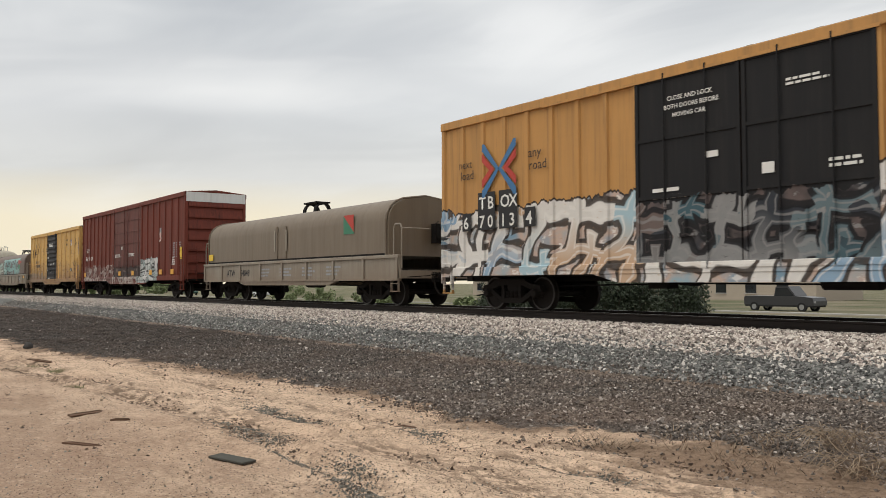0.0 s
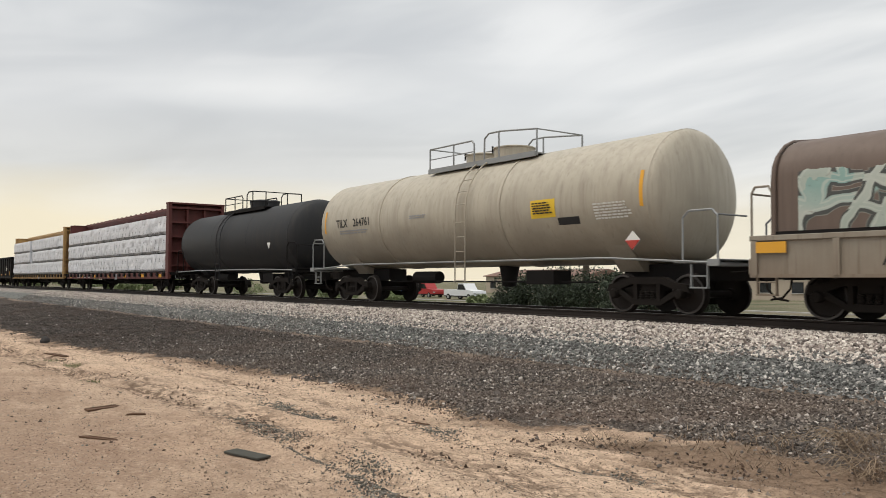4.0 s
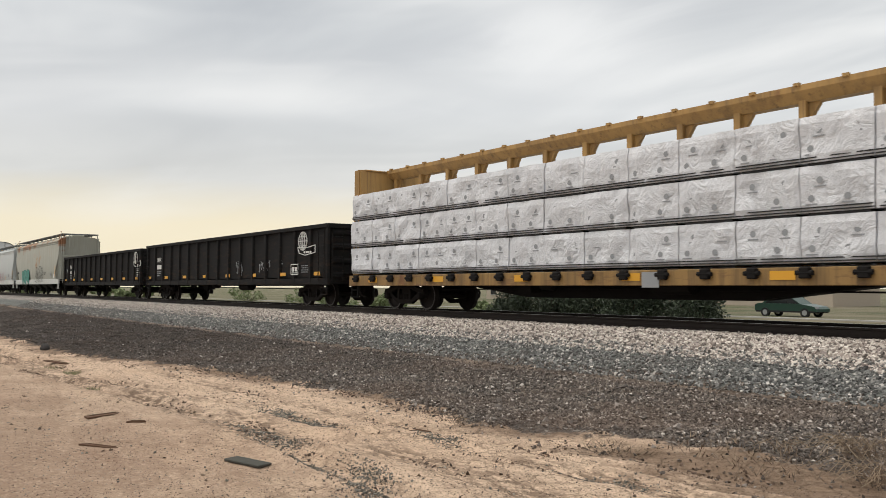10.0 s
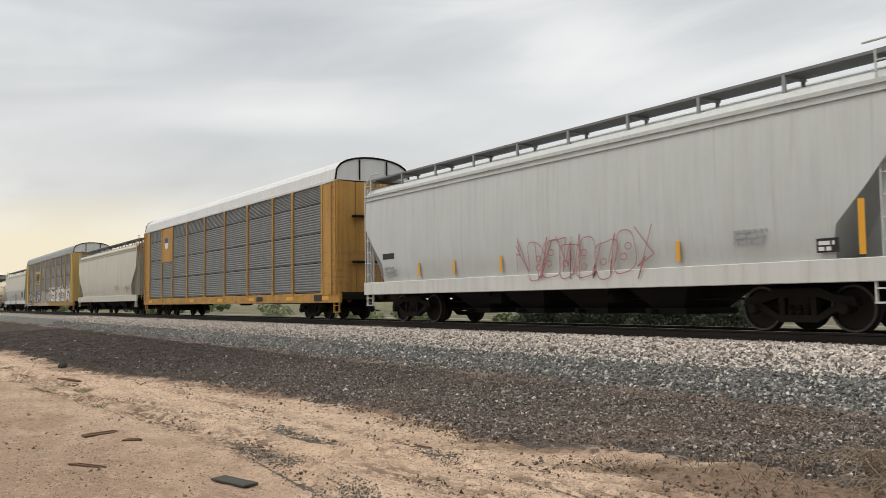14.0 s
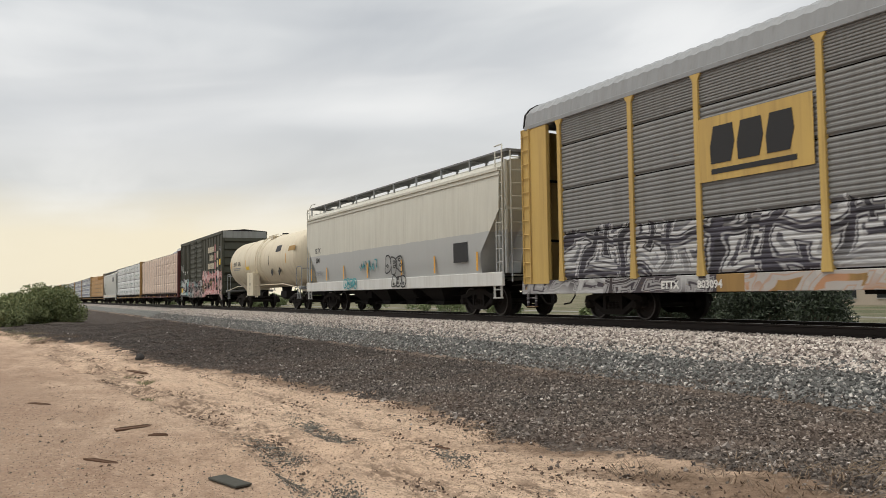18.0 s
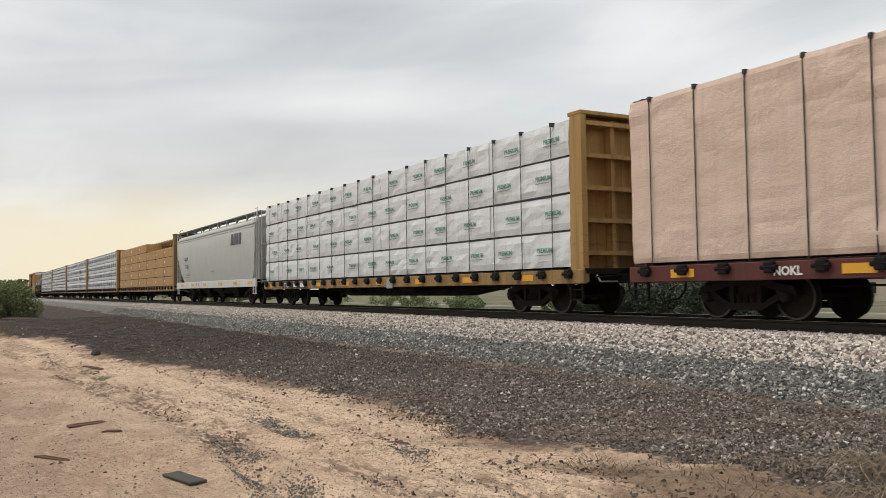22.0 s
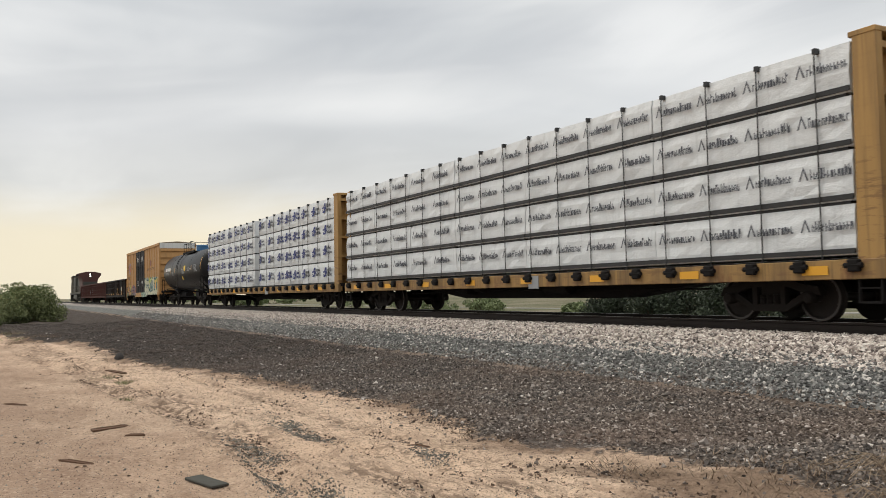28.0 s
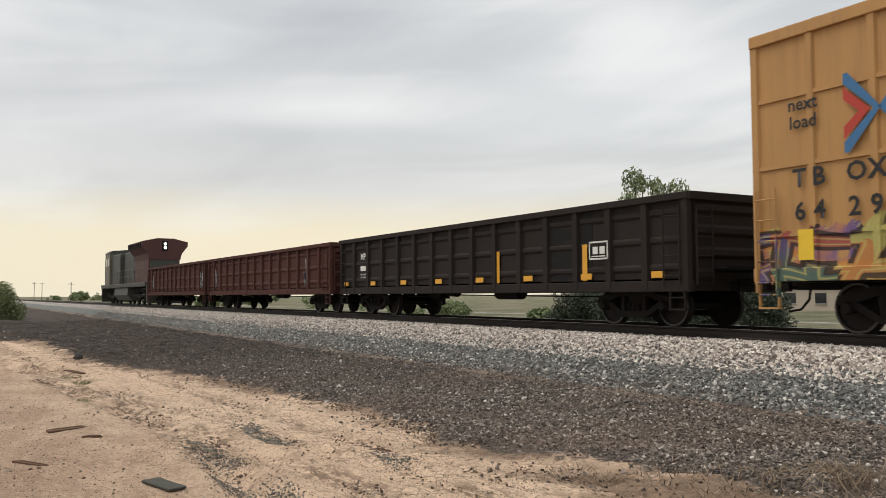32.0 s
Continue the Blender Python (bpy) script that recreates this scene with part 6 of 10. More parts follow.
def mark_premium(pk, p, q, za, zb, y, r, k):
    n = max(1, round((q - p) / 1.9))
    for i in range(n):
        x = p + (q - p) * (i + 0.25 + 0.2 * ((r + k) % 2)) / n
        write("PREMIUM", 0.15, PREMIUM_INK, pk, x, y, za + (zb - za) * 0.45, 0.006)
        part("small_print", Shape().box(x, x + 0.55, y - 0.001, y + 0.003, za + (zb - za) * 0.36, za + (zb - za) * 0.39), LABEL_GREY, pk)


def mark_tags(pk, p, q, za, zb, y, r, k):
    part("paper_tag", plate(p + 0.35, p + 0.60, za + (zb - za) * 0.4, za + (zb - za) * 0.62, y), LABEL_WHITE, pk)


# ---- autoracks ----
def autorack(u0, u1, label, group, panel, post, roof, roof_end, base, z_side=4.92, H=5.72, stops=(), sprayed=None):
    car = thing("autorack", label, "autorack", group)
    ln = placed(car, u0, u1)
    x0, x1 = -ln / 2, ln / 2
    hy = 1.52
    zb = 0.98
    part("flatcar_sill", Shape().box(x0, x1, -1.5, -1.38, 0.62, zb - 0.02, 0.01).box(x0, x1, 1.38, 1.5, 0.62, zb - 0.02, 0.01), base, car)
    part("deck", Shape().box(x0, x1, -1.4, 1.4, 0.74, zb), UNDER, car)
    # corrugated screen panels, four to a bay
    xs = [x0 + d for d in stops]
    a, b = xs[0], xs[-1]
    ph = (z_side - zb) / 3.62
    tops = (1.0, 1.0, 1.0, 0.62)
    pm_ln = 2.7

    def panel_shape():
        s = Shape()
        n = 11
        pts = []
        for i in range(n):
            z0 = 0.03 + (ph - 0.06) * i / n
            d = (ph - 0.06) / n
            pts += [(-0.012, z0), (-0.03, z0 + d * 0.28), (-0.03, z0 + d * 0.62), (-0.012, z0 + d * 0.9)]
        s.sheet(pts, -pm_ln / 2, pm_ln / 2)
        s.box(-pm_ln / 2, pm_ln / 2, 0.004, 0.016, 0.0, ph - 0.025)
        s.box(-pm_ln / 2 - 0.01, -pm_ln / 2 + 0.04, -0.05, -0.02, ph - 0.12, ph - 0.05).box(pm_ln / 2 - 0.04, pm_ln / 2 + 0.01, -0.05, -0.02, ph - 0.12, ph - 0.05)
        return s
    pm = shared("screen_panel_%s_%.2f" % (panel.name, ln), panel_shape, panel)
    for s in (-1, 1):
        for p, q in zip(xs, xs[1:]):
            for r in range(4):
                m = pose((p + q) / 2, s * (hy - 0.06), zb + ph * r + 0.01, 0, 0, 0 if s < 0 else 180) @ Matrix.Diagonal(((q - p - 0.03) / pm_ln, 1, tops[r], 1))
                if sprayed and s < 0 and r < 2:
                    part("screen_panel", panel_shape().moved(m), sprayed, car)
                else:
                    part("screen_panel", pm, None, car, at=m)
        for x in xs:
            wd = 0.085
            sh = Shape().prism([(-wd * 1.3, zb - 0.05), (wd * 1.3, zb - 0.05), (wd * 0.75, zb + 0.5), (wd * 0.75, z_side - 0.15), (wd * 1.9, z_side), (-wd * 1.9, z_side), (-wd * 0.75, z_side - 0.15), (-wd * 0.75, zb + 0.5)], -0.05, 0.05, "y")
            part("side_post", sh, post, car, at=(x, s * (hy - 0.035), 0))
        # near-black sheet behind the screens: the dim interior put into colour
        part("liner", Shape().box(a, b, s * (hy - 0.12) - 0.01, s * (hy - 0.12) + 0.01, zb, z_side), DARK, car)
        part("top_rail", Shape().box(x0 + 0.3, x1 - 0.3, s * (hy - 0.04) - 0.06, s * (hy - 0.04) + 0.06, z_side - 0.02, z_side + 0.09, 0.01), roof, car)
    # rounded roof with crosswise corrugations
    arc = []
    for i in range(13):
        t = math.pi * i / 12
        arc.append((-math.cos(t) * (hy - 0.02) * (1.0 if 0 < i < 12 else 1.0), z_side + 0.06 + (H - z_side - 0.06) * math.sin(t) ** 0.62))
    rf = Shape()
    n = 150
    prev = None
    v = []
    for i in range(n + 1):
        x = x0 + 0.3 + (ln - 0.6) * i / n
        lift = 0.022 if i % 2 else 0.0
        v += [(x, y * (1 + lift * 0.4), z + lift) for y, z in arc]
    m = len(arc)
    rf.add(v, [(i * m + j, (i + 1) * m + j, (i + 1) * m + j + 1, i * m + j + 1) for i in range(n) for j in range(m - 1)])
    part("roof", rf, roof, car)
    for e in (-1, 1):
        xe = e * (ln / 2 - 0.28)
        part("roof_end", Shape().prism(arc, min(xe, xe - e * 0.06), max(xe, xe - e * 0.06)), roof_end, car, "white arched end cap with dark trim")
        for y in (-0.55, 0.55):
            part("end_trim", Shape().rod((xe + e * 0.03, y, z_side + 0.1), (xe + e * 0.03, y, H - 0.1), 0.03), UNDER, car)
        part("end_trim", Shape().pipe([(xe + e * 0.03, y, z) for y, z in arc], 0.035), UNDER, car)
        # end posts and folding doors
        part("corner_panel", Shape().box(min(e * (ln / 2 - 1.28), e * (ln / 2 - 0.1)), max(e * (ln / 2 - 1.28), e * (ln / 2 - 0.1)), -hy, -hy + 0.1, zb - 0.1, z_side + 0.02), post, car)
        part("corner_panel", Shape().box(min(e * (ln / 2 - 1.28), e * (ln / 2 - 0.1)), max(e * (ln / 2 - 1.28), e * (ln / 2 - 0.1)), hy - 0.1, hy, zb - 0.1, z_side + 0.02), post, car)
        for k in range(4):
            ya = -1.44 + 0.72 * k
            d = Shape().prism([(ya, xe + e * (0.06 if k % 2 else 0.2)), (ya + 0.70, xe + e * (0.2 if k % 2 else 0.06)), (ya + 0.70, xe + e * (0.14 if k % 2 else 0.0)), (ya, xe + e * (0.0 if k % 2 else 0.14))], zb, z_side, "z")
            d.v = [(y, x, z) for x, y, z in d.v]
            part("end_door", d, post, car)
        for z in (2.0, 3.6):
            part("door_slot", Shape().box(min(xe, xe + e * 0.26), max(xe, xe + e * 0.26), -0.9, 0.9, z, z + 0.07), UNDER, car)
        ladder(car, e * (ln / 2 - 0.35), -hy - 0.03, zb - 0.1, z_side, 0.34, post, "y")
        sill_step(car, e * (ln / 2 - 0.35), base, -1.42, 0.75)
    running_gear(car, ln, 3.2, r=0.36, gap=1.7)
    return car, x0, -hy


# ---- coil cars ----
def coil_car(u0, u1, label, group, hood, sill, posts=8):
    car = thing("coil_car", label, "coil car", group)
    ln = placed(car, u0, u1)
    x0, x1 = -ln / 2, ln / 2
    hy = 1.45
    h0, h1 = x0 + 0.55, x1 - 0.75
    for s in (-1, 1):
        y = s * hy
        ya, yb = min(y, y - s * 0.08), max(y, y - s * 0.08)
        part("side_trough", Shape().box(x0 + 0.05, x1 - 0.05, ya, yb, 0.78, 1.42), sill, car)
        part("trough_belly", Shape().prism([(x0 + 3.6, 0.78), (x1 - 3.6, 0.78), (x1 - 4.3, 0.62), (x0 + 4.3, 0.62)], ya, yb, "y"), sill, car)
        part("top_rail", Shape().box(x0 + 0.05, x1 - 0.05, min(y + s * 0.05, ya), max(y + s * 0.05, yb), 1.42, 1.52, 0.01), sill, car)
        part("bottom_rail", Shape().box(x0 + 0.05, x1 - 0.05, min(y + s * 0.03, ya), max(y + s * 0.03, yb), 0.76, 0.82), sill, car)
        for i in range(posts + 1):
            x = x0 + 0.15 + (ln - 0.3) * i / posts
            part("side_post", Shape().box(x - 0.06, x + 0.06, min(y + s * 0.05, ya), max(y + s * 0.05, yb), 0.80, 1.44), sill, car)
    prof = [(-hy, 1.5), (-hy, 2.55), (-hy + 0.04, 2.78), (-hy + 0.15, 2.98), (-hy + 0.34, 3.14), (-hy + 0.62, 3.25), (0, 3.36)]
    prof += [(-y, z) for y, z in reversed(prof[:-1])]
    part("hood", Shape().prism(prof, h0 + 0.08, h1 - 0.08), hood, car, smooth=28)
    for e in (h0, h1):
        part("hood_end", Shape().prism([(y * 0.985, 1.5 + (z - 1.5) * 0.985) for y, z in prof], e - 0.09, e + 0.09), hood, car)
        part("hood_flange", Shape().pipe([(e, y * 1.005, z + 0.01) for y, z in prof], 0.03), hood, car)
    part("hood_skirt", Shape().box(h0, h1, -hy - 0.02, -hy + 0.01, 1.5, 1.58), UNDER, car)
    mid = (h0 + h1) / 2
    # lifting loops
    for x in (mid - 0.42, mid + 0.42):
        s = Shape()
        pts = [(math.cos(radians(a)) * 0.34 * 1.0, 3.3 + math.sin(radians(a)) * 0.42) for a in range(0, 181, 20)]
        for (y1, z1), (y2, z2) in zip(pts, pts[1:]):
            s.add([(x - 0.09, y1, z1), (x + 0.09, y1, z1), (x + 0.09, y2, z2), (x - 0.09, y2, z2), (x - 0.09, y1 * 0.82, 3.3 + (z1 - 3.3) * 0.82), (x + 0.09, y1 * 0.82, 3.3 + (z1 - 3.3) * 0.82), (x + 0.09, y2 * 0.82, 3.3 + (z2 - 3.3) * 0.82), (x - 0.09, y2 * 0.82, 3.3 + (z2 - 3.3) * 0.82)],
                  [(0, 1, 2, 3), (7, 6, 5, 4), (0, 4, 5, 1), (3, 2, 6, 7), (1, 5, 6, 2), (0, 3, 7, 4)])
        part("lifting_loop", s, UNDER, car)
    part("loop_cover", Shape().box(mid - 0.5, mid + 0.5, -0.3, 0.3, 3.66, 3.72, 0.01), UNDER, car)
    for x in (mid - 0.35, mid + 0.35):
        part("guide_bracket", Shape().box(x - 0.07, x + 0.07, -hy - 0.03, -hy, 1.6, 2.75), hood, car)
    for e in (-1, 1):
        xe = e * ln / 2
        part("end_sill", Shape().box(min(xe, xe - e * 0.15), max(xe, xe - e * 0.15), -hy, hy, 0.82, 1.1, 0.01), sill, car)
        part("end_deck", Shape().box(min(xe, xe - e * 0.8), max(xe, xe - e * 0.8), -hy + 0.05, hy - 0.05, 1.06, 1.11), UNDER, car)
        h = Shape()
        for y in (-1.38, 1.38):
            h.pipe([(xe - e * 0.45, y, 1.1), (xe - e * 0.45, y, 2.3), (xe - e * 0.38, y, 2.42), (xe - e * 0.1, y, 2.42), (xe - e * 0.03, y, 2.3), (xe - e * 0.03, y, 1.1)], 0.022)
        h.pipe([(xe - e * 0.03, -1.38, 2.3), (xe - e * 0.03, -0.4, 2.3)], 0.02)
        part("end_rail", h, sill, car)
        sill_step(car, xe - e * 0.35, sill, -hy + 0.05, 0.9)
    part("hand_brake", Shape().lathe([(x1 - 0.35, 0.3), (x1 - 0.3, 0.3)], 16, "x", (0, 0.3, 2.3), caps=False).box(x1 - 0.6, x1 - 0.35, 0.1, 0.5, 1.9, 2.5), UNDER, car)
    running_gear(car, ln, 2.0)
    return car, x0, -hy


# ---- paints of the train ----
YELLOW = (0.50, 0.27, 0.075)
A_WASH = [(0.42, 0.29, 0.22), (0.26, 0.38, 0.44), (0.50, 0.37, 0.30), (0.17, 0.30, 0.40)]
A_FILL = [(0.70, 0.68, 0.64), (0.34, 0.52, 0.60), (0.66, 0.64, 0.60), (0.55, 0.36, 0.22), (0.20, 0.36, 0.52), (0.74, 0.72, 0.68)]
BLACK_PANEL = paint("black_boxcar_door", (0.014, 0.014, 0.015), 0.6, 0.22, (0.05, 0.045, 0.04), spec=0.18, extra=piece(-40, 40, 0.6, 2.3, [(0.16, 0.22, 0.24), (0.03, 0.03, 0.04), (0.20, 0.14, 0.12), (0.30, 0.30, 0.29), (0.06, 0.13, 0.16), (0.34, 0.33, 0.32)], 1.6, seed=2.0, ragged=0.4, cover=0.6, lift=0.8, wash=[(0.02, 0.02, 0.022), (0.06, 0.05, 0.05), (0.16, 0.12, 0.11), (0.03, 0.04, 0.05)]))
BLACK_DOOR = paint("black_louvred_door", (0.018, 0.018, 0.02), 0.6, 0.25, (0.06, 0.052, 0.045), spec=0.2)
ROOF_STEEL = paint("dull_galvanised_roof", (0.20, 0.16, 0.11), 0.6, 0.3)
BOX_A = paint("mustard_boxcar_paint", (0.47, 0.245, 0.075), 0.6, 0.28, rust=0.12, runs=0.6, scab=0.25, extra=piece(-40, 40, 0.6, 2.62, A_FILL, 1.5, seed=2.0, ragged=0.42, cover=1.0, wash=A_WASH, lean=0.5))
BOX_B = paint("oxide_red_boxcar_paint", (0.15, 0.035, 0.022), 0.62, 0.5, (0.04, 0.02, 0.016), runs=0.9, spec=0.2, extra=both(piece(-8.6, 2.1, 0.8, 1.75, [(0.50, 0.44, 0.40), (0.12, 0.05, 0.04), (0.44, 0.40, 0.36), (0.14, 0.05, 0.04)], 1.5, (0.10, 0.035, 0.03), 4.0, 0.45, 0.85), piece(2.1, 5.4, 0.85, 2.0, [(0.60, 0.60, 0.58), (0.20, 0.27, 0.26), (0.55, 0.57, 0.55)], 1.4, (0.05, 0.05, 0.05), 5.0, 0.25, 0.92)))
BOX_B_DOOR = paint("oxide_red_door_paint", (0.13, 0.034, 0.024), 0.62, 0.7, (0.022, 0.014, 0.012), runs=1.0, low=(1.5, 0.8, (0.02, 0.013, 0.012)), extra=piece(-40, 40, 0.8, 1.6, [(0.06, 0.04, 0.035), (0.30, 0.22, 0.2), (0.05, 0.035, 0.03), (0.09, 0.05, 0.04)], 1.5, (0.03, 0.02, 0.02), 7.0, 0.3, 0.8))
BOX_C = paint("rust_stained_yellow_boxcar_paint", (0.60, 0.365, 0.115), 0.65, 0.4, (0.24, 0.125, 0.055), rust=0.2, seed=3, low=(1.75, 0.75, (0.22, 0.125, 0.075)), scab=0.9, runs=0.8, extra=piece(-40, -2.6, 0.6, 1.45, [(0.36, 0.38, 0.36), (0.24, 0.30, 0.28), (0.40, 0.30, 0.18), (0.14, 0.17, 0.16)], 1.6, (0.22, 0.2, 0.15), 6.0, 0.5, 0.75, 0.8))
BOX_D = paint("dark_olive_boxcar_paint", (0.044, 0.045, 0.029), 0.6, 0.35, (0.03, 0.028, 0.025), extra=both(
    piece(-7.5, -4.2, 0.6, 2.1, [(0.36, 0.50, 0.49), (0.13, 0.30, 0.32), (0.50, 0.52, 0.50), (0.20, 0.40, 0.40), (0.62, 0.62, 0.58)], 1.1, seed=18.0, ragged=0.35, cover=0.85, wash=[(0.10, 0.12, 0.12), (0.42, 0.17, 0.16), (0.16, 0.22, 0.32), (0.45, 0.24, 0.20)]),
    piece(-4.2, 1.2, 0.6, 1.9, [(0.20, 0.13, 0.12), (0.10, 0.17, 0.18), (0.26, 0.24, 0.23), (0.32, 0.14, 0.13), (0.4, 0.38, 0.36)], 1.3, seed=11.0, ragged=0.35, cover=0.5, wash=[(0.08, 0.06, 0.055), (0.14, 0.09, 0.08)]),
    piece(1.2, 7.6, 0.6, 2.5, [(0.55, 0.27, 0.26), (0.48, 0.24, 0.23), (0.60, 0.33, 0.30), (0.50, 0.20, 0.20), (0.66, 0.55, 0.52)], 2.1, seed=15.0, ragged=0.35, cover=0.9, wash=[(0.03, 0.08, 0.09), (0.06, 0.16, 0.17), (0.34, 0.19, 0.06), (0.03, 0.03, 0.03)], lean=0.0)))
BOX_E = paint("tan_yellow_boxcar_paint", (0.43, 0.235, 0.085), 0.6, 0.25, extra=both(
    piece(0.2, 8.8, 0.7, 2.35, [(0.46, 0.50, 0.16), (0.52, 0.52, 0.40), (0.22, 0.42, 0.36), (0.55, 0.47, 0.10), (0.60, 0.60, 0.50)], 0.8, (0.03, 0.10, 0.11), seed=21.0, ragged=0.3, cover=0.9, wash=[(0.05, 0.17, 0.19), (0.08, 0.26, 0.27), (0.30, 0.32, 0.29), (0.12, 0.30, 0.28)], lean=0.1),
    piece(-9.4, -3.2, 0.7, 1.75, [(0.06, 0.12, 0.10), (0.36, 0.07, 0.06), (0.12, 0.08, 0.22), (0.50, 0.20, 0.05), (0.45, 0.40, 0.12)], 0.75, seed=23.0, ragged=0.5, cover=0.85)))
BAND = paint("white_end_band_paint", (0.62, 0.62, 0.60), 0.5, 0.15)
HOOD_A = paint("taupe_hood_paint", (0.16, 0.125, 0.088), 0.5, 0.45, (0.105, 0.078, 0.052), rust=0.04, seed=1, low=(1.75, 0.5, (0.20, 0.16, 0.12)))
HOOD_B = paint("brown_hood_paint", (0.135, 0.098, 0.078), 0.58, 0.3, (0.07, 0.05, 0.04), extra=both(
    piece(-6.9, -2.6, 1.68, 2.6, [(0.20, 0.36, 0.33), (0.42, 0.46, 0.40), (0.26, 0.40, 0.36), (0.5, 0.52, 0.46)], 1.0, (0.03, 0.03, 0.03), 33.0, 0.15, 0.2),
    piece(-2.4, 5.0, 1.66, 3.05, [(0.20, 0.38, 0.36), (0.27, 0.45, 0.42), (0.17, 0.33, 0.33), (0.24, 0.40, 0.40), (0.36, 0.50, 0.46)], 0.95, (0.06, 0.05, 0.05), 31.0, 0.2, 0.55, wash=[(0.14, 0.05, 0.06), (0.20, 0.36, 0.35), (0.10, 0.05, 0.05)], lean=0.6)))
COIL_SILL = paint("dirty_white_sill_paint", (0.285, 0.255, 0.205), 0.6, 0.55, (0.16, 0.11, 0.075), rust=0.18, low=(0.95, 0.8, (0.17, 0.11, 0.07)), runs=0.9)
TANK_A = paint("beige_tank_paint", (0.415, 0.375, 0.30), 0.5, 0.5, (0.22, 0.185, 0.14), rust=0.05, low=(1.9, 0.65, (0.19, 0.165, 0.13)), runs=0.6)
TANK_B = paint("dull_black_tank_paint", (0.026, 0.027, 0.029), 0.6, 0.4, (0.06, 0.052, 0.045), spec=0.2)
TANK_C = paint("cream_tank_paint", (0.62, 0.55, 0.41), 0.5, 0.22, (0.26, 0.18, 0.10), rust=0.05)
TANK_D = paint("gloss_black_tank_paint", (0.009, 0.009, 0.010), 0.4, 0.2, (0.025, 0.022, 0.02), spec=0.28)
GON_A = paint("black_gondola_paint", (0.014, 0.0135, 0.0135), 0.72, 0.22, (0.032, 0.027, 0.024), scab=0.12, spec=0.12)
GON_B = paint("rusty_black_gondola_paint", (0.022, 0.017, 0.015), 0.7, 0.35, (0.04, 0.028, 0.022), rust=0.15, spec=0.15)
GON_C = paint("worn_oxide_red_gondola_paint", (0.075, 0.029, 0.023), 0.75, 0.5, (0.035, 0.024, 0.02), rust=0.2, spec=0.15)
HOP_A = paint("rusting_grey_hopper_paint", (0.40, 0.40, 0.345), 0.6, 0.28, (0.26, 0.21, 0.13), rust=0.22, extra=both(rust_blooms(0.8), rust_top(3.85, 0.7, 0.95)))
HOP_B = paint("pale_grey_hopper_paint", (0.50, 0.525, 0.515), 0.5, 0.2, (0.26, 0.235, 0.2), low=(1.4, 0.3, (0.3, 0.26, 0.21)))
HOP_C = paint("cream_grey_hopper_paint", (0.52, 0.50, 0.43), 0.55, 0.28, (0.22, 0.17, 0.12), rust=0.03)


def two_tone(n, co, colr):
    x, y, z = n.xyz(co)
    edge_ = n.math("ADD", z, n.math("MULTIPLY", n.math("SUBTRACT", n.noise(n.join(x, 0.0, 0.0), 0.8, 3), 0.5), 0.12))
    band = n.math("LESS_THAN", edge_, 2.42)
    return n.mix(n.math("MULTIPLY", band, 0.85), colr, (0.36, 0.37, 0.37))


HOP_D = paint("two_tone_cream_hopper_paint", (0.54, 0.53, 0.46), 0.55, 0.18, (0.24, 0.2, 0.15), extra=two_tone)
HOP_E = paint("silver_grey_hopper_paint", (0.46, 0.475, 0.45), 0.42, 0.1, (0.25, 0.22, 0.18), runs=0.15)
HOP_SILL = paint("white_hopper_sill", (0.58, 0.58, 0.55), 0.55, 0.25, (0.26, 0.22, 0.17))
CB_RED = paint("oxide_red_centerbeam", (0.10, 0.026, 0.022), 0.62, 0.4, (0.04, 0.025, 0.02), rust=0.1)
CB_GOLD = paint("rusty_gold_centerbeam", (0.37, 0.22, 0.075), 0.62, 0.6, (0.11, 0.07, 0.04), rust=0.34, scab=0.7, runs=0.9)
CB_BROWN = paint("brown_stained_centerbeam", (0.24, 0.15, 0.07), 0.65, 0.5, (0.09, 0.055, 0.035), rust=0.25)
CB_SILL = paint("worn_gold_sill", (0.30, 0.18, 0.065), 0.65, 0.75, (0.05, 0.038, 0.03), rust=0.5, scab=0.5, runs=0.9)
WRAP_GREY = paint("greyish_white_lumber_wrap", (0.66, 0.665, 0.685), 0.45, 0.22, (0.28, 0.28, 0.29), wrinkle=1.8, fade=0.3)
WRAP_WHITE = paint("clean_white_lumber_wrap", (0.68, 0.70, 0.70), 0.42, 0.14, (0.34, 0.34, 0.34), wrinkle=0.75, fade=0.15)
WRAP_PINK = paint("salmon_lumber_wrap", (0.62, 0.475, 0.385), 0.45, 0.3, (0.44, 0.32, 0.26), wrinkle=0.6, fade=0.3)
TARP = paint("loose_translucent_tarp", (0.36, 0.355, 0.35), 0.35, 0.3, (0.25, 0.25, 0.26), wrinkle=3.0)
BOARD = paint("sawn_softwood", (0.46, 0.28, 0.12), 0.75, 0.3, (0.20, 0.11, 0.05), fade=0.4)
RACK_A = paint("grey_screen_panel", (0.185, 0.195, 0.195), 0.55, 0.3, (0.10, 0.09, 0.08), metal=0.2)
RACK_B = paint("dusty_grey_screen_panel", (0.20, 0.20, 0.195), 0.6, 0.35, (0.11, 0.10, 0.09), metal=0.1)
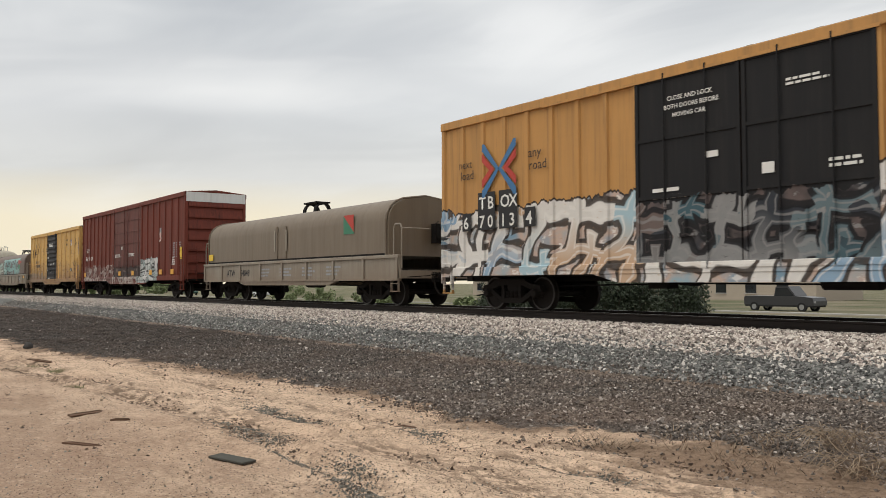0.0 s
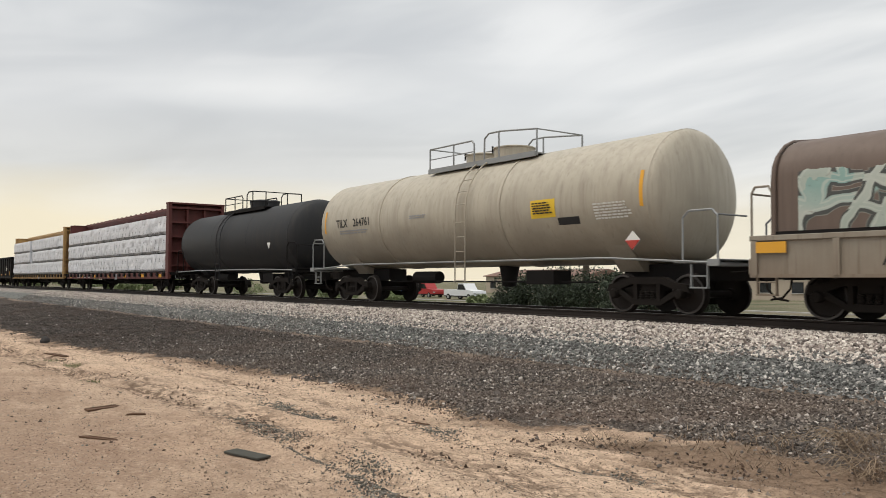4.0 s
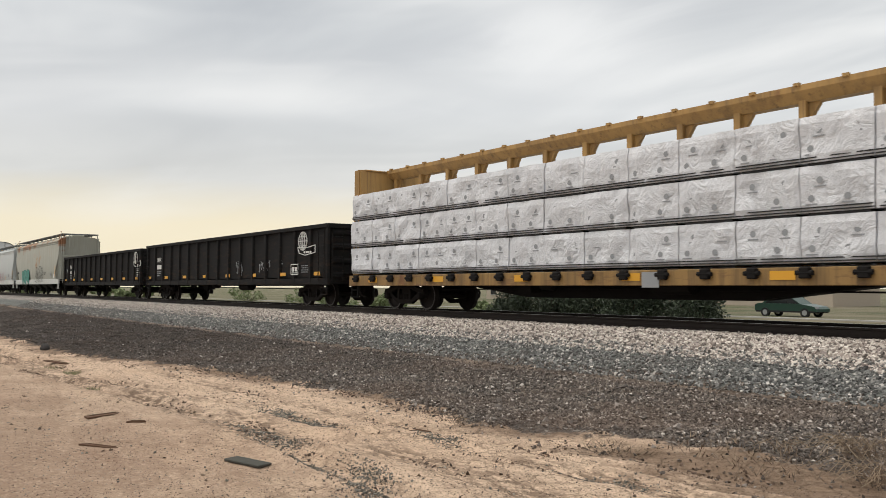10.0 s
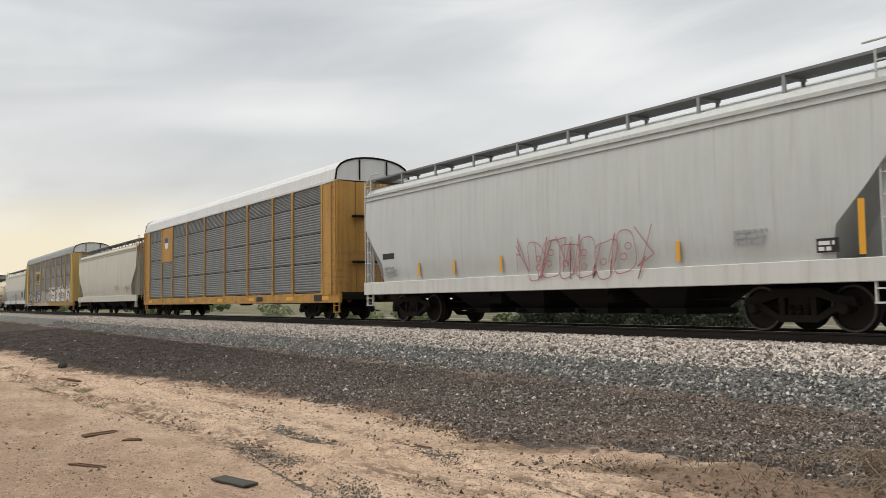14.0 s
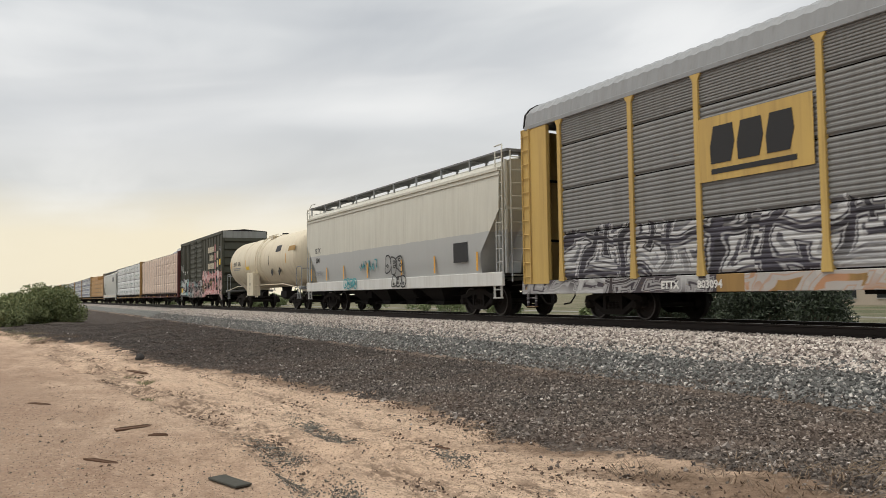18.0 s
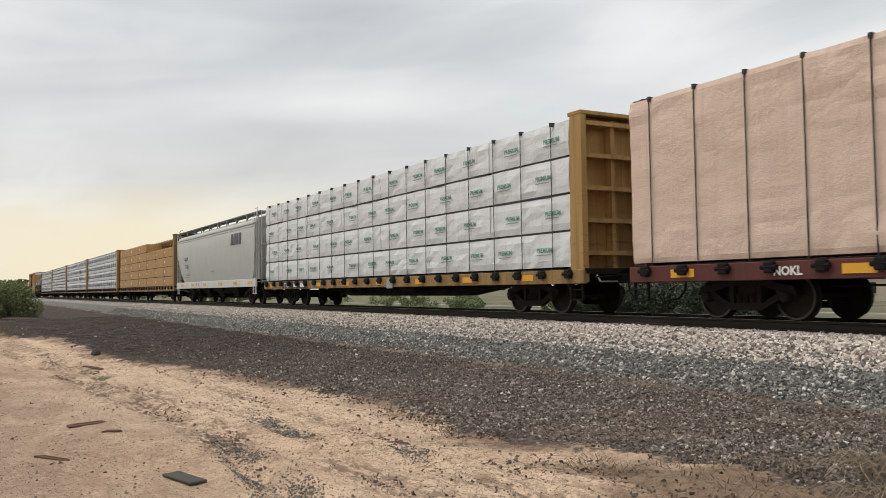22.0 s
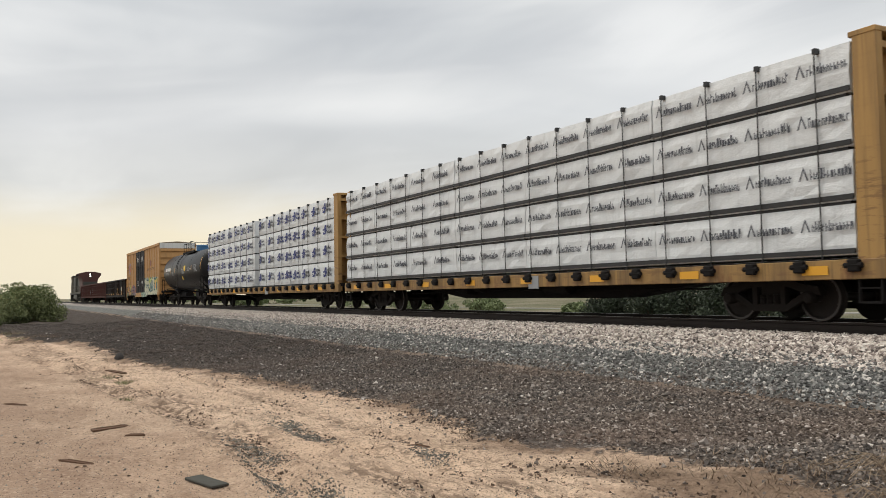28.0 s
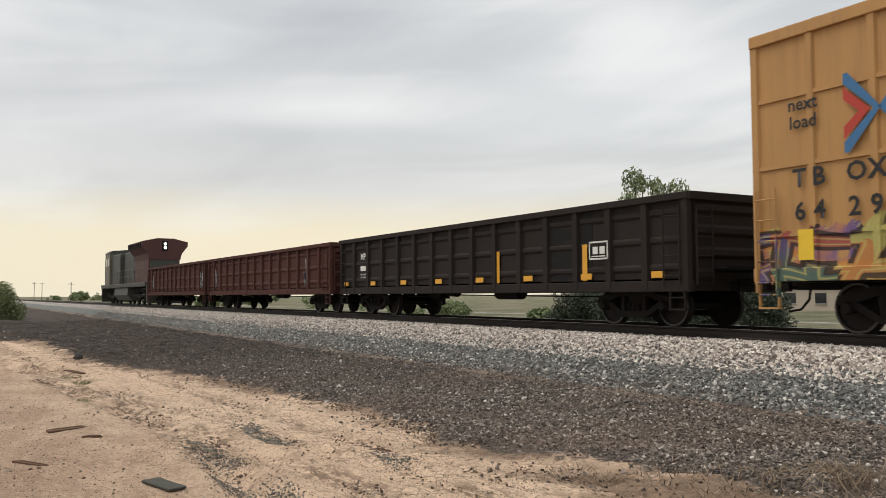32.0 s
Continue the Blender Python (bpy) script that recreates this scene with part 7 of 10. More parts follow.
RACK_SPRAY = paint("sprayed_grey_screen_panel", (0.20, 0.20, 0.195), 0.6, 0.35, (0.11, 0.10, 0.09), metal=0.1, extra=both(
    piece(-12.6, -2.4, 0.6, 2.1, [(0.03, 0.027, 0.036), (0.045, 0.04, 0.055), (0.03, 0.027, 0.035), (0.055, 0.05, 0.07), (0.5, 0.5, 0.5)], 1.05, (0.48, 0.48, 0.48), 41.0, 0.25, 0.9, wash=[(0.02, 0.02, 0.025), (0.05, 0.045, 0.06), (0.25, 0.25, 0.26)]),
    piece(-2.4, 1.0, 0.6, 1.9, [(0.30, 0.30, 0.295), (0.42, 0.42, 0.41), (0.25, 0.25, 0.25), (0.50, 0.50, 0.49)], 1.1, (0.42, 0.42, 0.42), 44.0, 0.3, 0.4),
    piece(1.0, 12.2, 0.6, 2.3, [(0.60, 0.60, 0.59), (0.62, 0.62, 0.60), (0.56, 0.56, 0.55), (0.66, 0.66, 0.65)], 0.85, (0.025, 0.025, 0.025), 47.0, 0.2, 0.75, wash=[(0.56, 0.56, 0.55), (0.62, 0.62, 0.60)], lean=0.0)))
RACK_SILL = paint("rusty_sprayed_autorack_sill", (0.30, 0.18, 0.06), 0.65, 0.5, (0.08, 0.05, 0.035), rust=0.3, extra=both(
    piece(-14, -6.3, 0.4, 1.1, [(0.03, 0.027, 0.036), (0.045, 0.04, 0.055), (0.5, 0.5, 0.5)], 0.6, (0.3, 0.3, 0.3), 51.0, 0.1, 0.95, wash=[(0.02, 0.02, 0.025), (0.04, 0.035, 0.05)]),
    piece(-5.6, 1.0, 0.4, 1.1, [(0.42, 0.40, 0.38), (0.5, 0.47, 0.44), (0.42, 0.22, 0.12)], 0.6, (0.4, 0.38, 0.36), 53.0, 0.1, 0.6)))
RACK_POST = paint("autorack_yellow", (0.43, 0.235, 0.055), 0.6, 0.55, (0.17, 0.095, 0.045), rust=0.25, scab=0.5, runs=0.8)
RACK_PALE = paint("bleached_autorack_yellow", (0.50, 0.34, 0.105), 0.6, 0.4, (0.24, 0.15, 0.07), rust=0.12, runs=0.6)
RACK_ROOF = paint("white_autorack_roof", (0.60, 0.61, 0.61), 0.5, 0.12, (0.3, 0.28, 0.26))
RACK_ROOF_B = paint("grey_autorack_roof", (0.25, 0.26, 0.265), 0.5, 0.25, (0.14, 0.13, 0.12))

# ---- the train, from its head to its tail ----
GROUP = "cars of the freight train"

# mustard boxcar with black plug doors
car, x0, yi = boxcar(-18.26, 0.5, "mustard yellow boxcar, black double doors, lower side covered in graffiti", GROUP, BOX_A, BLACK_PANEL, ROOF_STEEL, 5.06, 8, (6.75, 11.75), 6, "plug", BAND, doors=2)
ys = -yi - 0.004
write("next", 0.3, LABEL_BLACK, car, x0 + 0.82, ys - 0.058, 3.66)
write("load", 0.33, LABEL_BLACK, car, x0 + 0.88, ys - 0.058, 3.36)
write("any", 0.33, LABEL_BLACK, car, x0 + 3.50, ys - 0.058, 3.66)
write("road", 0.33, LABEL_BLACK, car, x0 + 3.52, ys - 0.058, 3.36)


def chevrons(car, xc, zc, k, y, left, right, bar=None):
    for s, m in ((1, left), (-1, right)):
        a = [(-0.95, 1.0), (-0.95, 0.74), (-0.16, 0.0), (-0.95, -0.74), (-0.95, -1.0), (-0.82, -1.0), (0.03, 0.0), (-0.82, 1.0)]
        part("chevron", Shape().add([(xc + s * p * k, y - 0.004, zc + q * k) for p, q in a], [tuple(range(8))]), m, car)
        b = [(-0.95, 0.66), (-0.95, 0.34), (-0.54, 0.0), (-0.95, -0.34), (-0.95, -0.66), (-0.24, 0.0)]
        part("chevron", Shape().add([(xc + s * p * k, y - 0.006, zc + q * k) for p, q in b], [tuple(range(6))]), bar or LOGO_RED, car)


chevrons(car, x0 + 2.42, 3.52, 0.68, ys - 0.055, ENAMEL_BLUE, ENAMEL_BLUE)
for a, b, upper, lower in ((0.95, 1.3, "", "6"), (1.6, 2.27, "TB", "70"), (2.42, 3.09, "OX", "13"), (3.36, 3.74, "", "4")):
    part("number_panel", plate(x0 + a, x0 + b, 2.02, 2.97 if upper else 2.48, ys - 0.05), LABEL_BLACK, car)
    for tx, z in ((upper, 2.55), (lower, 2.08)):
        for i, ch in enumerate(tx):
            write(ch, 0.44, LABEL_WHITE, car, x0 + a + 0.05 + i * 0.33, ys - 0.058, z, 0.006)
for i, tx in enumerate(("CLOSE AND LOCK", "BOTH DOORS BEFORE", "MOVING CAR")):
    write(tx, 0.125, LABEL_WHITE, car, x0 + 7.62 + (0.0, -0.08, 0.12)[i], ys - 0.1, 4.28 - i * 0.17, 0.002)
part("small_print", lines(x0 + 10.15, x0 + 11.0, 4.12, 4.28, ys - 0.05, 2, 3), LABEL_WHITE, car)
part("small_print", lines(x0 + 7.2, x0 + 8.1, 2.35, 2.62, ys - 0.05, 2, 4), LABEL_WHITE, car)
part("small_print", lines(x0 + 10.9, x0 + 11.6, 2.6, 2.8, ys - 0.05, 2, 5), LABEL_WHITE, car)
part("paper_placard", plate(x0 + 8.45, x0 + 8.75, 3.05, 3.17, ys - 0.05), LABEL_WHITE, car)
part("paper_placard", plate(x0 + 9.66, x0 + 9.9, 2.62, 2.82, ys - 0.05), LABEL_WHITE, car)

# taupe coil car
car, x0, y = coil_car(-35.65, -20.3, "taupe coil car with rounded hood over dirty white sills", GROUP, HOOD_A, COIL_SILL)
write("ATW", 0.36, LABEL_BLACK, car, x0 + 2.55, y - 0.006, 0.98, 0.006)
write("54049", 0.36, LABEL_BLACK, car, x0 + 3.9, y - 0.006, 0.98, 0.006)
part("warning_placard", plate(x0 + 0.62, x0 + 1.1, 1.66, 1.92, y - 0.03), PLACARD, car)
for i in range(4):
    part("small_print", lines(x0 + 5.7 + i * 1.75, x0 + 6.7 + i * 1.75, 0.95, 1.3, y - 0.002, 3, 20 + i), LABEL_GREY, car)
part("green_red_emblem", plate(x0 + 12.1, x0 + 12.75, 2.25, 2.85, y - 0.012), LOGO_GREEN, car)
part("red_emblem", Shape().add([(x0 + 12.1, y - 0.022, 2.85), (x0 + 12.75, y - 0.022, 2.85), (x0 + 12.75, y - 0.022, 2.3)], [(0, 1, 2)]), LOGO_RED, car)
for xx in (7.0, 7.95):
    part("paint_scrape", plate(x0 + xx + 0.03, x0 + xx + 0.13, 1.85, 2.62, y - 0.036), COIL_SILL, car)

# oxide red boxcar
car, x0, yi = boxcar(-56.46, -38.0, "oxide red boxcar, white end band, graffiti along the bottom", GROUP, BOX_B, BOX_B_DOOR, BOX_B, 5.02, 8, (6.9, 12.0), 7, "panel", BAND, doors=2)
ys = -yi - 0.004
write("U P", 0.36, LABEL_WHITE, car, x0 + 1.2, ys - 0.06, 2.62, 0.01)
for tx, d in (("36", 0.96), ("91", 1.60), ("09", 2.18)):
    write(tx, 0.36, LABEL_WHITE, car, x0 + d, ys - 0.06, 2.12, 0.01)
part("shield_top", plate(x0 + 14.55, x0 + 15.05, 3.22, 3.45, ys), LABEL_GREY, car)
part("shield", Shape().add([(x0 + 14.55 + p * 0.5, ys - 0.006, 2.75 + q * 0.47) for p, q in ((0, 1), (1, 1), (1, 0.2), (0.5, 0), (0, 0.2))], [(0, 1, 2, 3, 4)]), LABEL_WHITE, car)
for i in range(4):
    part("shield_stripe", plate(x0 + 14.6 + i * 0.12, x0 + 14.65 + i * 0.12, 2.85, 3.2, ys - 0.006, 0.004), LOGO_RED, car)
for i in range(4):
    part("small_print", lines(x0 + 16.35 + i * 0.42, x0 + 16.62 + i * 0.42, 1.95, 2.7, ys, 7, 30 + i), LABEL_GREY, car)
for k in range(2):
    part("small_print", lines(x0 + 7.3 + k * 2.55, x0 + 8.6 + k * 2.3, 2.18, 2.36, ys - 0.05, 3, 40 + k), LABEL_WHITE, car)
part("paper_placard", plate(x0 + 8.5, x0 + 8.72, 2.58, 2.75, ys - 0.05), LABEL_WHITE, car)
part("yellow_notice", plate(x0 + 17.7, x0 + 18.0, 1.85, 2.4, ys), PLACARD, car)
reflectors(car, [x0 + d for d in (0.75, 8.2, 10.6, 13.6, 15.1, 16.8)], 1.15, ys - 0.05, 0.42, 0.24)
part("small_print", lines(x0 + 16.55, x0 + 17.1, 1.6, 2.0, ys, 4, 50), LABEL_WHITE, car)

# rust-stained yellow boxcar
car, x0, yi = boxcar(-72.5, -57.3, "rust-stained yellow boxcar with black louvred sliding door", GROUP, BOX_C, BLACK_DOOR, ROOF_STEEL, 4.52, 5, (5.75, 8.98), 5, "corrugated", None)
ys = -yi - 0.004
for xx, zz, wd, h in ((1.05, 3.43, 0.24, 0.24), (1.80, 3.45, 0.3, 0.25), (2.36, 3.45, 0.1, 0.36), (2.95, 3.47, 0.1, 0.42), (3.22, 3.10, 0.3, 0.4), (4.16, 3.10, 0.32, 0.26), (5.28, 3.08, 0.32, 0.26)):
    part("logo_bar", Shape().add([(x0 + xx + p, ys - 0.004, zz + q) for p, q in ((0, 0), (wd, 0), (wd + h * 0.3, h), (h * 0.3, h))], [(0, 1, 2, 3)]), LABEL_BLACK, car)
    if wd > 0.2:
        part("logo_gap", Shape().add([(x0 + xx + 0.09 + p, ys - 0.007, zz + 0.07 + q) for p, q in ((0, 0), (wd - 0.15, 0), (wd - 0.12, h * 0.35), (0.03, h * 0.35))], [(0, 1, 2, 3)]), BOX_C, car)
part("logo_outline", Shape().pipe([(x0 + p, ys - 0.01, q) for p, q in ((0.74, 2.74), (0.86, 3.33), (2.62, 3.34), (2.52, 2.97), (1.75, 2.97), (1.83, 3.2), (1.62, 3.2), (1.5, 2.74), (0.74, 2.74))], 0.025, 4), LABEL_BLACK, car)
write("RB OX", 0.34, LABEL_BLACK, car, x0 + 2.05, ys - 0.06, 2.26)
parts("number_bar", Shape().box(x0 + 2.32, x0 + 2.72, ys - 0.06, ys - 0.056, 1.96, 2.16).box(x0 + 2.95, x0 + 3.4, ys - 0.06, ys - 0.056, 1.96, 2.16), LABEL_BLACK, car)
write("next", 0.27, LABEL_BLACK, car, x0 + 11.43, ys - 0.002, 3.60, 0.004)
write("load", 0.27, LABEL_BLACK, car, x0 + 11.5, ys - 0.002, 3.31, 0.004)
write("any", 0.27, LABEL_BLACK, car, x0 + 13.81, ys - 0.002, 3.55, 0.004)
write("road", 0.27, LABEL_BLACK, car, x0 + 13.75, ys - 0.002, 3.28, 0.004)
for sx, m in ((1, LABEL_WHITE), (-1, LABEL_WHITE)):
    part("cross_arm", Shape().add([(x0 + 12.885 + sx * p, ys - 0.008, 3.45 + q) for p, q in ((-0.27, 0.17), (-0.19, 0.25), (0.27, -0.17), (0.19, -0.25))], [(0, 1, 2, 3)]), m, car)
    part("cross_edge", Shape().add([(x0 + 12.885 + sx * p, ys - 0.012, 3.45 + q) for p, q in ((-0.24, 0.25), (-0.18, 0.27), (0.03, 0.03), (0.0, 0.0))], [(0, 1, 2, 3)]), LOGO_BLUE, car)
part("cross_edge", Shape().add([(x0 + 12.885 + p, ys - 0.012, 3.45 + q) for p, q in ((-0.27, -0.25), (-0.20, -0.26), (0.04, 0.0), (0.0, 0.03))], [(0, 1, 2, 3)]), LOGO_BLUE, car)
part("small_print", lines(x0 + 6.7, x0 + 7.95, 3.38, 3.62, ys - 0.075, 3, 61, 0.35), LABEL_WHITE, car)
for xx, zz, wd in ((6.1, 3.16, 0.2), (6.08, 2.9, 0.42), (6.14, 2.55, 0.45), (6.1, 1.85, 0.2), (6.1, 1.66, 0.22), (7.1, 1.55, 0.55), (6.4, 1.08, 0.6), (7.9, 2.1, 0.4)):
    part("small_print", lines(x0 + xx, x0 + xx + wd, zz, zz + 0.13, ys - 0.075, 2 if wd < 0.5 else 1, 62 + int(xx * 10)), LABEL_WHITE, car)
part("round_print", Shape().lathe([(-0.004, 0.10), (0.0, 0.10)], 16, "y", (x0 + 7.33, ys - 0.075, 2.1)), LABEL_WHITE, car)
scrawl(car, x0 + 13.5, x0 + 14.35, 1.95, 2.3, ys - 0.004, LABEL_BLACK, 71, 6, 0.025)
scrawl(car, x0 + 14.75, x0 + 14.98, 2.6, 3.75, ys - 0.004, LOGO_BLUE, 72, 3, 0.035)
part("dark_notice", plate(x0 + 14.72, x0 + 15.1, 1.58, 1.89, ys - 0.012), LOGO_BLUE, car)
part("dark_notice", plate(x0 + 12.67, x0 + 13.1, 1.55, 1.76, ys), LABEL_BLACK, car)
part("small_print", lines(x0 + 12.7, x0 + 13.1, 1.57, 1.75, ys - 0.006, 3, 74), LABEL_WHITE, car)
for xx in (9.35, 14.42):
    part("reflector_strip", plate(x0 + xx, x0 + xx + 0.12, 1.1, 1.95, ys - 0.004), REFLECT, car)
part("green_spot", Shape().lathe([(-0.003, 0.11), (0.0, 0.11)], 14, "y", (x0 + 12.6, ys - 0.004, 1.3)), plain("green_spray_paint", (0.10, 0.45, 0.16), 0.6), car)

# brown coil car with turquoise graffiti
car, x0, y = coil_car(-90.0, -74.2, "brown coil car, turquoise graffiti across its hood", GROUP, HOOD_B, COIL_SILL, 10)
write("ATW", 0.34, LABEL_BLACK, car, x0 + 2.45, y - 0.006, 0.96, 0.004)
write("54221", 0.34, LABEL_BLACK, car, x0 + 3.75, y - 0.006, 0.96, 0.004)
part("white_grid", plate(x0 + 12.55, x0 + 13.2, 0.98, 1.36, y - 0.004), LABEL_BLACK, car)
parts("grid_line", lines(x0 + 12.58, x0 + 13.17, 1.0, 1.34, y - 0.012, 4, 77, 0.75), LABEL_WHITE, car)
part("green_red_emblem", Shape().add([(x0 + 12.3 + p, y - 0.02, 2.0 + q) for p, q in ((0, 0), (0.75, 0), (0.6, 0.35), (0.1, 0.3))], [(0, 1, 2, 3)]), LOGO_GREEN, car)
part("red_emblem", Shape().add([(x0 + 12.4 + p, y - 0.02, 2.3 + q) for p, q in ((0, 0.1), (0.5, 0.05), (0.75, 0.35), (0.05, 0.45))], [(0, 1, 2, 3)]), LOGO_RED, car)
reflectors(car, [x0 + 0.5, x0 + 14.9], 1.2, y - 0.06, 0.6, 0.2)
part("red_tag", plate(x0 + 13.2, x0 + 13.6, 2.45, 2.6, y - 0.012), LOGO_RED, car)

# beige tank car
car = tank_car(-107.55, -90.6, "beige tank car with grey platform rails and yellow placard", GROUP, TANK_A, 1.47, 2.54, -8.1, 7.15, (1.9, -3.9), 0.75, GALV, (-2.1, 2.6), None, GALV, domes=((-0.55, 0.5, 0.34), (0.8, 0.56, 0.38)), ladder_x=0.45, head=0.45)
write_on_shell(car, "TILX", 0.36, LABEL_BLACK, -6.6, -5, 1.47, 2.56, 0.006)
write_on_shell(car, "264761", 0.36, LABEL_BLACK, -5.5, -5, 1.47, 2.56, 0.006)
lines_on_shell(car, -6.4, -4.4, -14, 0.16, 1.47, 2.56, LABEL_GREY, 2, 81)
on_shell(car, "warning_placard", 3.1, 3.95, -14, 3, 1.47, 2.54, PLACARD)
lines_on_shell(car, 3.2, 3.9, -10, 0.3, 1.485, 2.54, LABEL_BLACK, 5, 82)
on_shell(car, "black_patch", 4.0, 4.7, -22, -15, 1.47, 2.54, LABEL_BLACK)
lines_on_shell(car, 5.2, 6.3, -20, 0.4, 1.47, 2.56, LABEL_WHITE, 6, 83)
for xx in (-7.45, 6.5):
    on_shell(car, "reflector", xx, xx + 0.1, -12, 18, 1.47, 2.56, REFLECT)
part("hazard_placard", Shape().prism([(-0.2, 0), (0, 0.2), (0.2, 0), (0, -0.2)], -0.01, 0.01, "y"), LABEL_WHITE, car, at=(6.3, -1.44, 1.55))
part("hazard_stripe", Shape().prism([(-0.2, 0), (0.2, 0), (0, -0.2)], -0.014, 0.006, "y"), LOGO_RED, car, at=(6.3, -1.445, 1.55))
lines_on_shell(car, -2.2, -1.2, -3, 0.12, 1.47, 2.56, LABEL_GREY, 2, 84)

# dull black tank car
car = tank_car(-122.0, -108.7, "dull black tank car with dark platform rails", GROUP, TANK_B, 1.40, 2.38, -6.75, 6.3, (-1.6,), 0.5, UNDER, (-2.0, 2.4), UNDER, GALV, domes=((0.2, 0.5, 0.4), (1.4, 0.25, 0.3)), ladder_x=-1.0)
for xx in (-4.8, -2.9, 1.2, 4.6):
    on_shell(car, "reflector", xx, xx + 0.07, 10, 32, 1.36, 2.35, LABEL_GREY if xx < 4 else REFLECT)
part("white_mark", Shape().prism([(-0.13, 0), (0, 0.2), (0.13, 0), (0, -0.2)], -0.008, 0.008, "y"), LABEL_WHITE, car, at=(4.0, -1.37, 2.1))
lines_on_shell(car, -5.6, -4.2, 2, 0.2, 1.36, 2.35, LABEL_GREY, 2, 91)

# maroon and gold centerbeams with three rows of grey packs
W = tuple(round((i + 1) / 16, 4) for i in range(15))
car, x0, y = centerbeam(-146.03, -123.3, "maroon centerbeam flatcar loaded with three rows of wrapped lumber", GROUP, CB_RED, 4.55, rows=3, load_top=3.95, packs=W, wrap=WRAP_GREY, mark=mark_dots, straps=False, stripe=0.022, seed=1)
write("NOKL", 0.27, LABEL_WHITE, car, x0 + 3.3, y - 0.02, 0.80, 0.008)
parts("number_bar", Shape().box(x0 + 5.2, x0 + 5.75, y - 0.025, y - 0.015, 0.80, 1.0).box(x0 + 6.3, x0 + 6.85, y - 0.025, y - 0.015, 0.80, 1.0), LABEL_WHITE, car)
reflectors(car, [x0 + d for d in (1.3, 4.6, 8.0, 11.5, 15, 18.5, 21.5)], 0.80, y - 0.01, 0.5, 0.16)
car, x0, y = centerbeam(-168.95, -147.3, "rusty gold centerbeam flatcar loaded with three rows of wrapped lumber", GROUP, CB_GOLD, 4.48, rows=3, load_top=3.98, packs=(0.06, 0.125, 0.19, 0.25, 0.315, 0.375, 0.425, 0.49, 0.555, 0.62, 0.685, 0.75, 0.815, 0.88, 0.94), wrap=WRAP_GREY, mark=mark_dots, straps=False, stripe=0.022, missing=((1, 6), (2, 6)), sill_paint=CB_SILL, seed=2)
reflectors(car, [x0 + d for d in (1.5, 5.0, 8.5, 12, 15.5, 19)], 0.82, y - 0.01, 0.5, 0.16)


def gondola_marks(car, x0, y, ln, code, zb, n=7, wide=0.46, number=""):
    write(code, 0.30, LABEL_WHITE, car, x0 + 1.62, y - 0.01, zb + 1.18, 0.008)
    if number:
        write(number, 0.28, LABEL_WHITE, car, x0 + 1.60, y - 0.012, zb + 0.80, 0.006)
    else:
        parts("number_bar", Shape().box(x0 + 1.62, x0 + 2.35, y - 0.012, y - 0.006, zb + 0.80, zb + 1.02), LABEL_WHITE, car)
    part("small_print", lines(x0 + 1.62, x0 + 2.3, zb + 0.45, zb + 0.75, y - 0.006, 3, int(abs(x0) * 10) + n), LABEL_GREY, car)
    reflectors(car, [x0 + 0.55 + (ln - 1.4) * i / (n - 1) for i in range(n)], zb + 0.3, y - 0.06, wide, 0.13)
    gx0, gx1, gz = x0 + ln - 2.85, x0 + ln - 2.25, zb + (0.72 if code != "SMIX" else 0.34)
    for a, b, c, d in () if ln < 20 and code == "SMIX" else ((gx0, gx1, 0, 0.035), (gx0, gx1, 0.36, 0.395), (gx0, gx0 + 0.03, 0, 0.39), (gx1 - 0.03, gx1, 0, 0.39), (gx0 + 0.12, gx0 + 0.28, 0.12, 0.28), (gx0 + 0.34, gx0 + 0.5, 0.12, 0.28), (gx0 + 0.08, gx1 - 0.08, 0.06, 0.085)):
        part("grid_line", plate(a, b, gz + c, gz + d, y - 0.1), LABEL_WHITE, car)
    part("small_print", lines(x0 + ln - 4.2, x0 + ln - 3.7, zb + 0.75, zb + 0.95, y - 0.006, 2, n + 5), LABEL_GREY, car)


car, x0, y = gondola(-186.2, -170.05, "black steel gondola with orange reflectors", GROUP, GON_A, 2.80, 0.76, 13)
gondola_marks(car, x0, y, 16.15, "CHTT", 0.76, number="72261")
reflectors(car, [x0 + 14.75], 1.18, y - 0.02, 0.62, 0.28)
car, x0, y = gondola(-203.6, -187.35, "black steel gondola with white stencilled marks", GROUP, GON_A, 2.78, 0.76, 13)
gondola_marks(car, x0, y, 16.25, "CHTT", 0.76, number="72262")
reflectors(car, [x0 + 15.3], 1.2, y - 0.02, 0.5, 0.2)

car, x0, y = centerbeam(-226.3, -204.7, "gold centerbeam flatcar with low rows of grey wrapped lumber", GROUP, CB_GOLD, 4.48, rows=3, load_top=3.66, packs=W, wrap=WRAP_GREY, mark=mark_dots, straps=False, stripe=0.022, sill_paint=CB_SILL, seed=3)
part("torn_red_wrap", Shape().add([(x0 + 19.2, y + 0.03, 3.12), (x0 + 20.4, y + 0.02, 3.2), (x0 + 21.0, y + 0.02, 3.05), (x0 + 19.8, y + 0.02, 2.98)], [(0, 1, 2, 3)]), LOGO_RED, car)
reflectors(car, [x0 + d for d in (1.5, 5.0, 8.5, 12, 15.5, 19)], 0.82, y - 0.01, 0.5, 0.16)


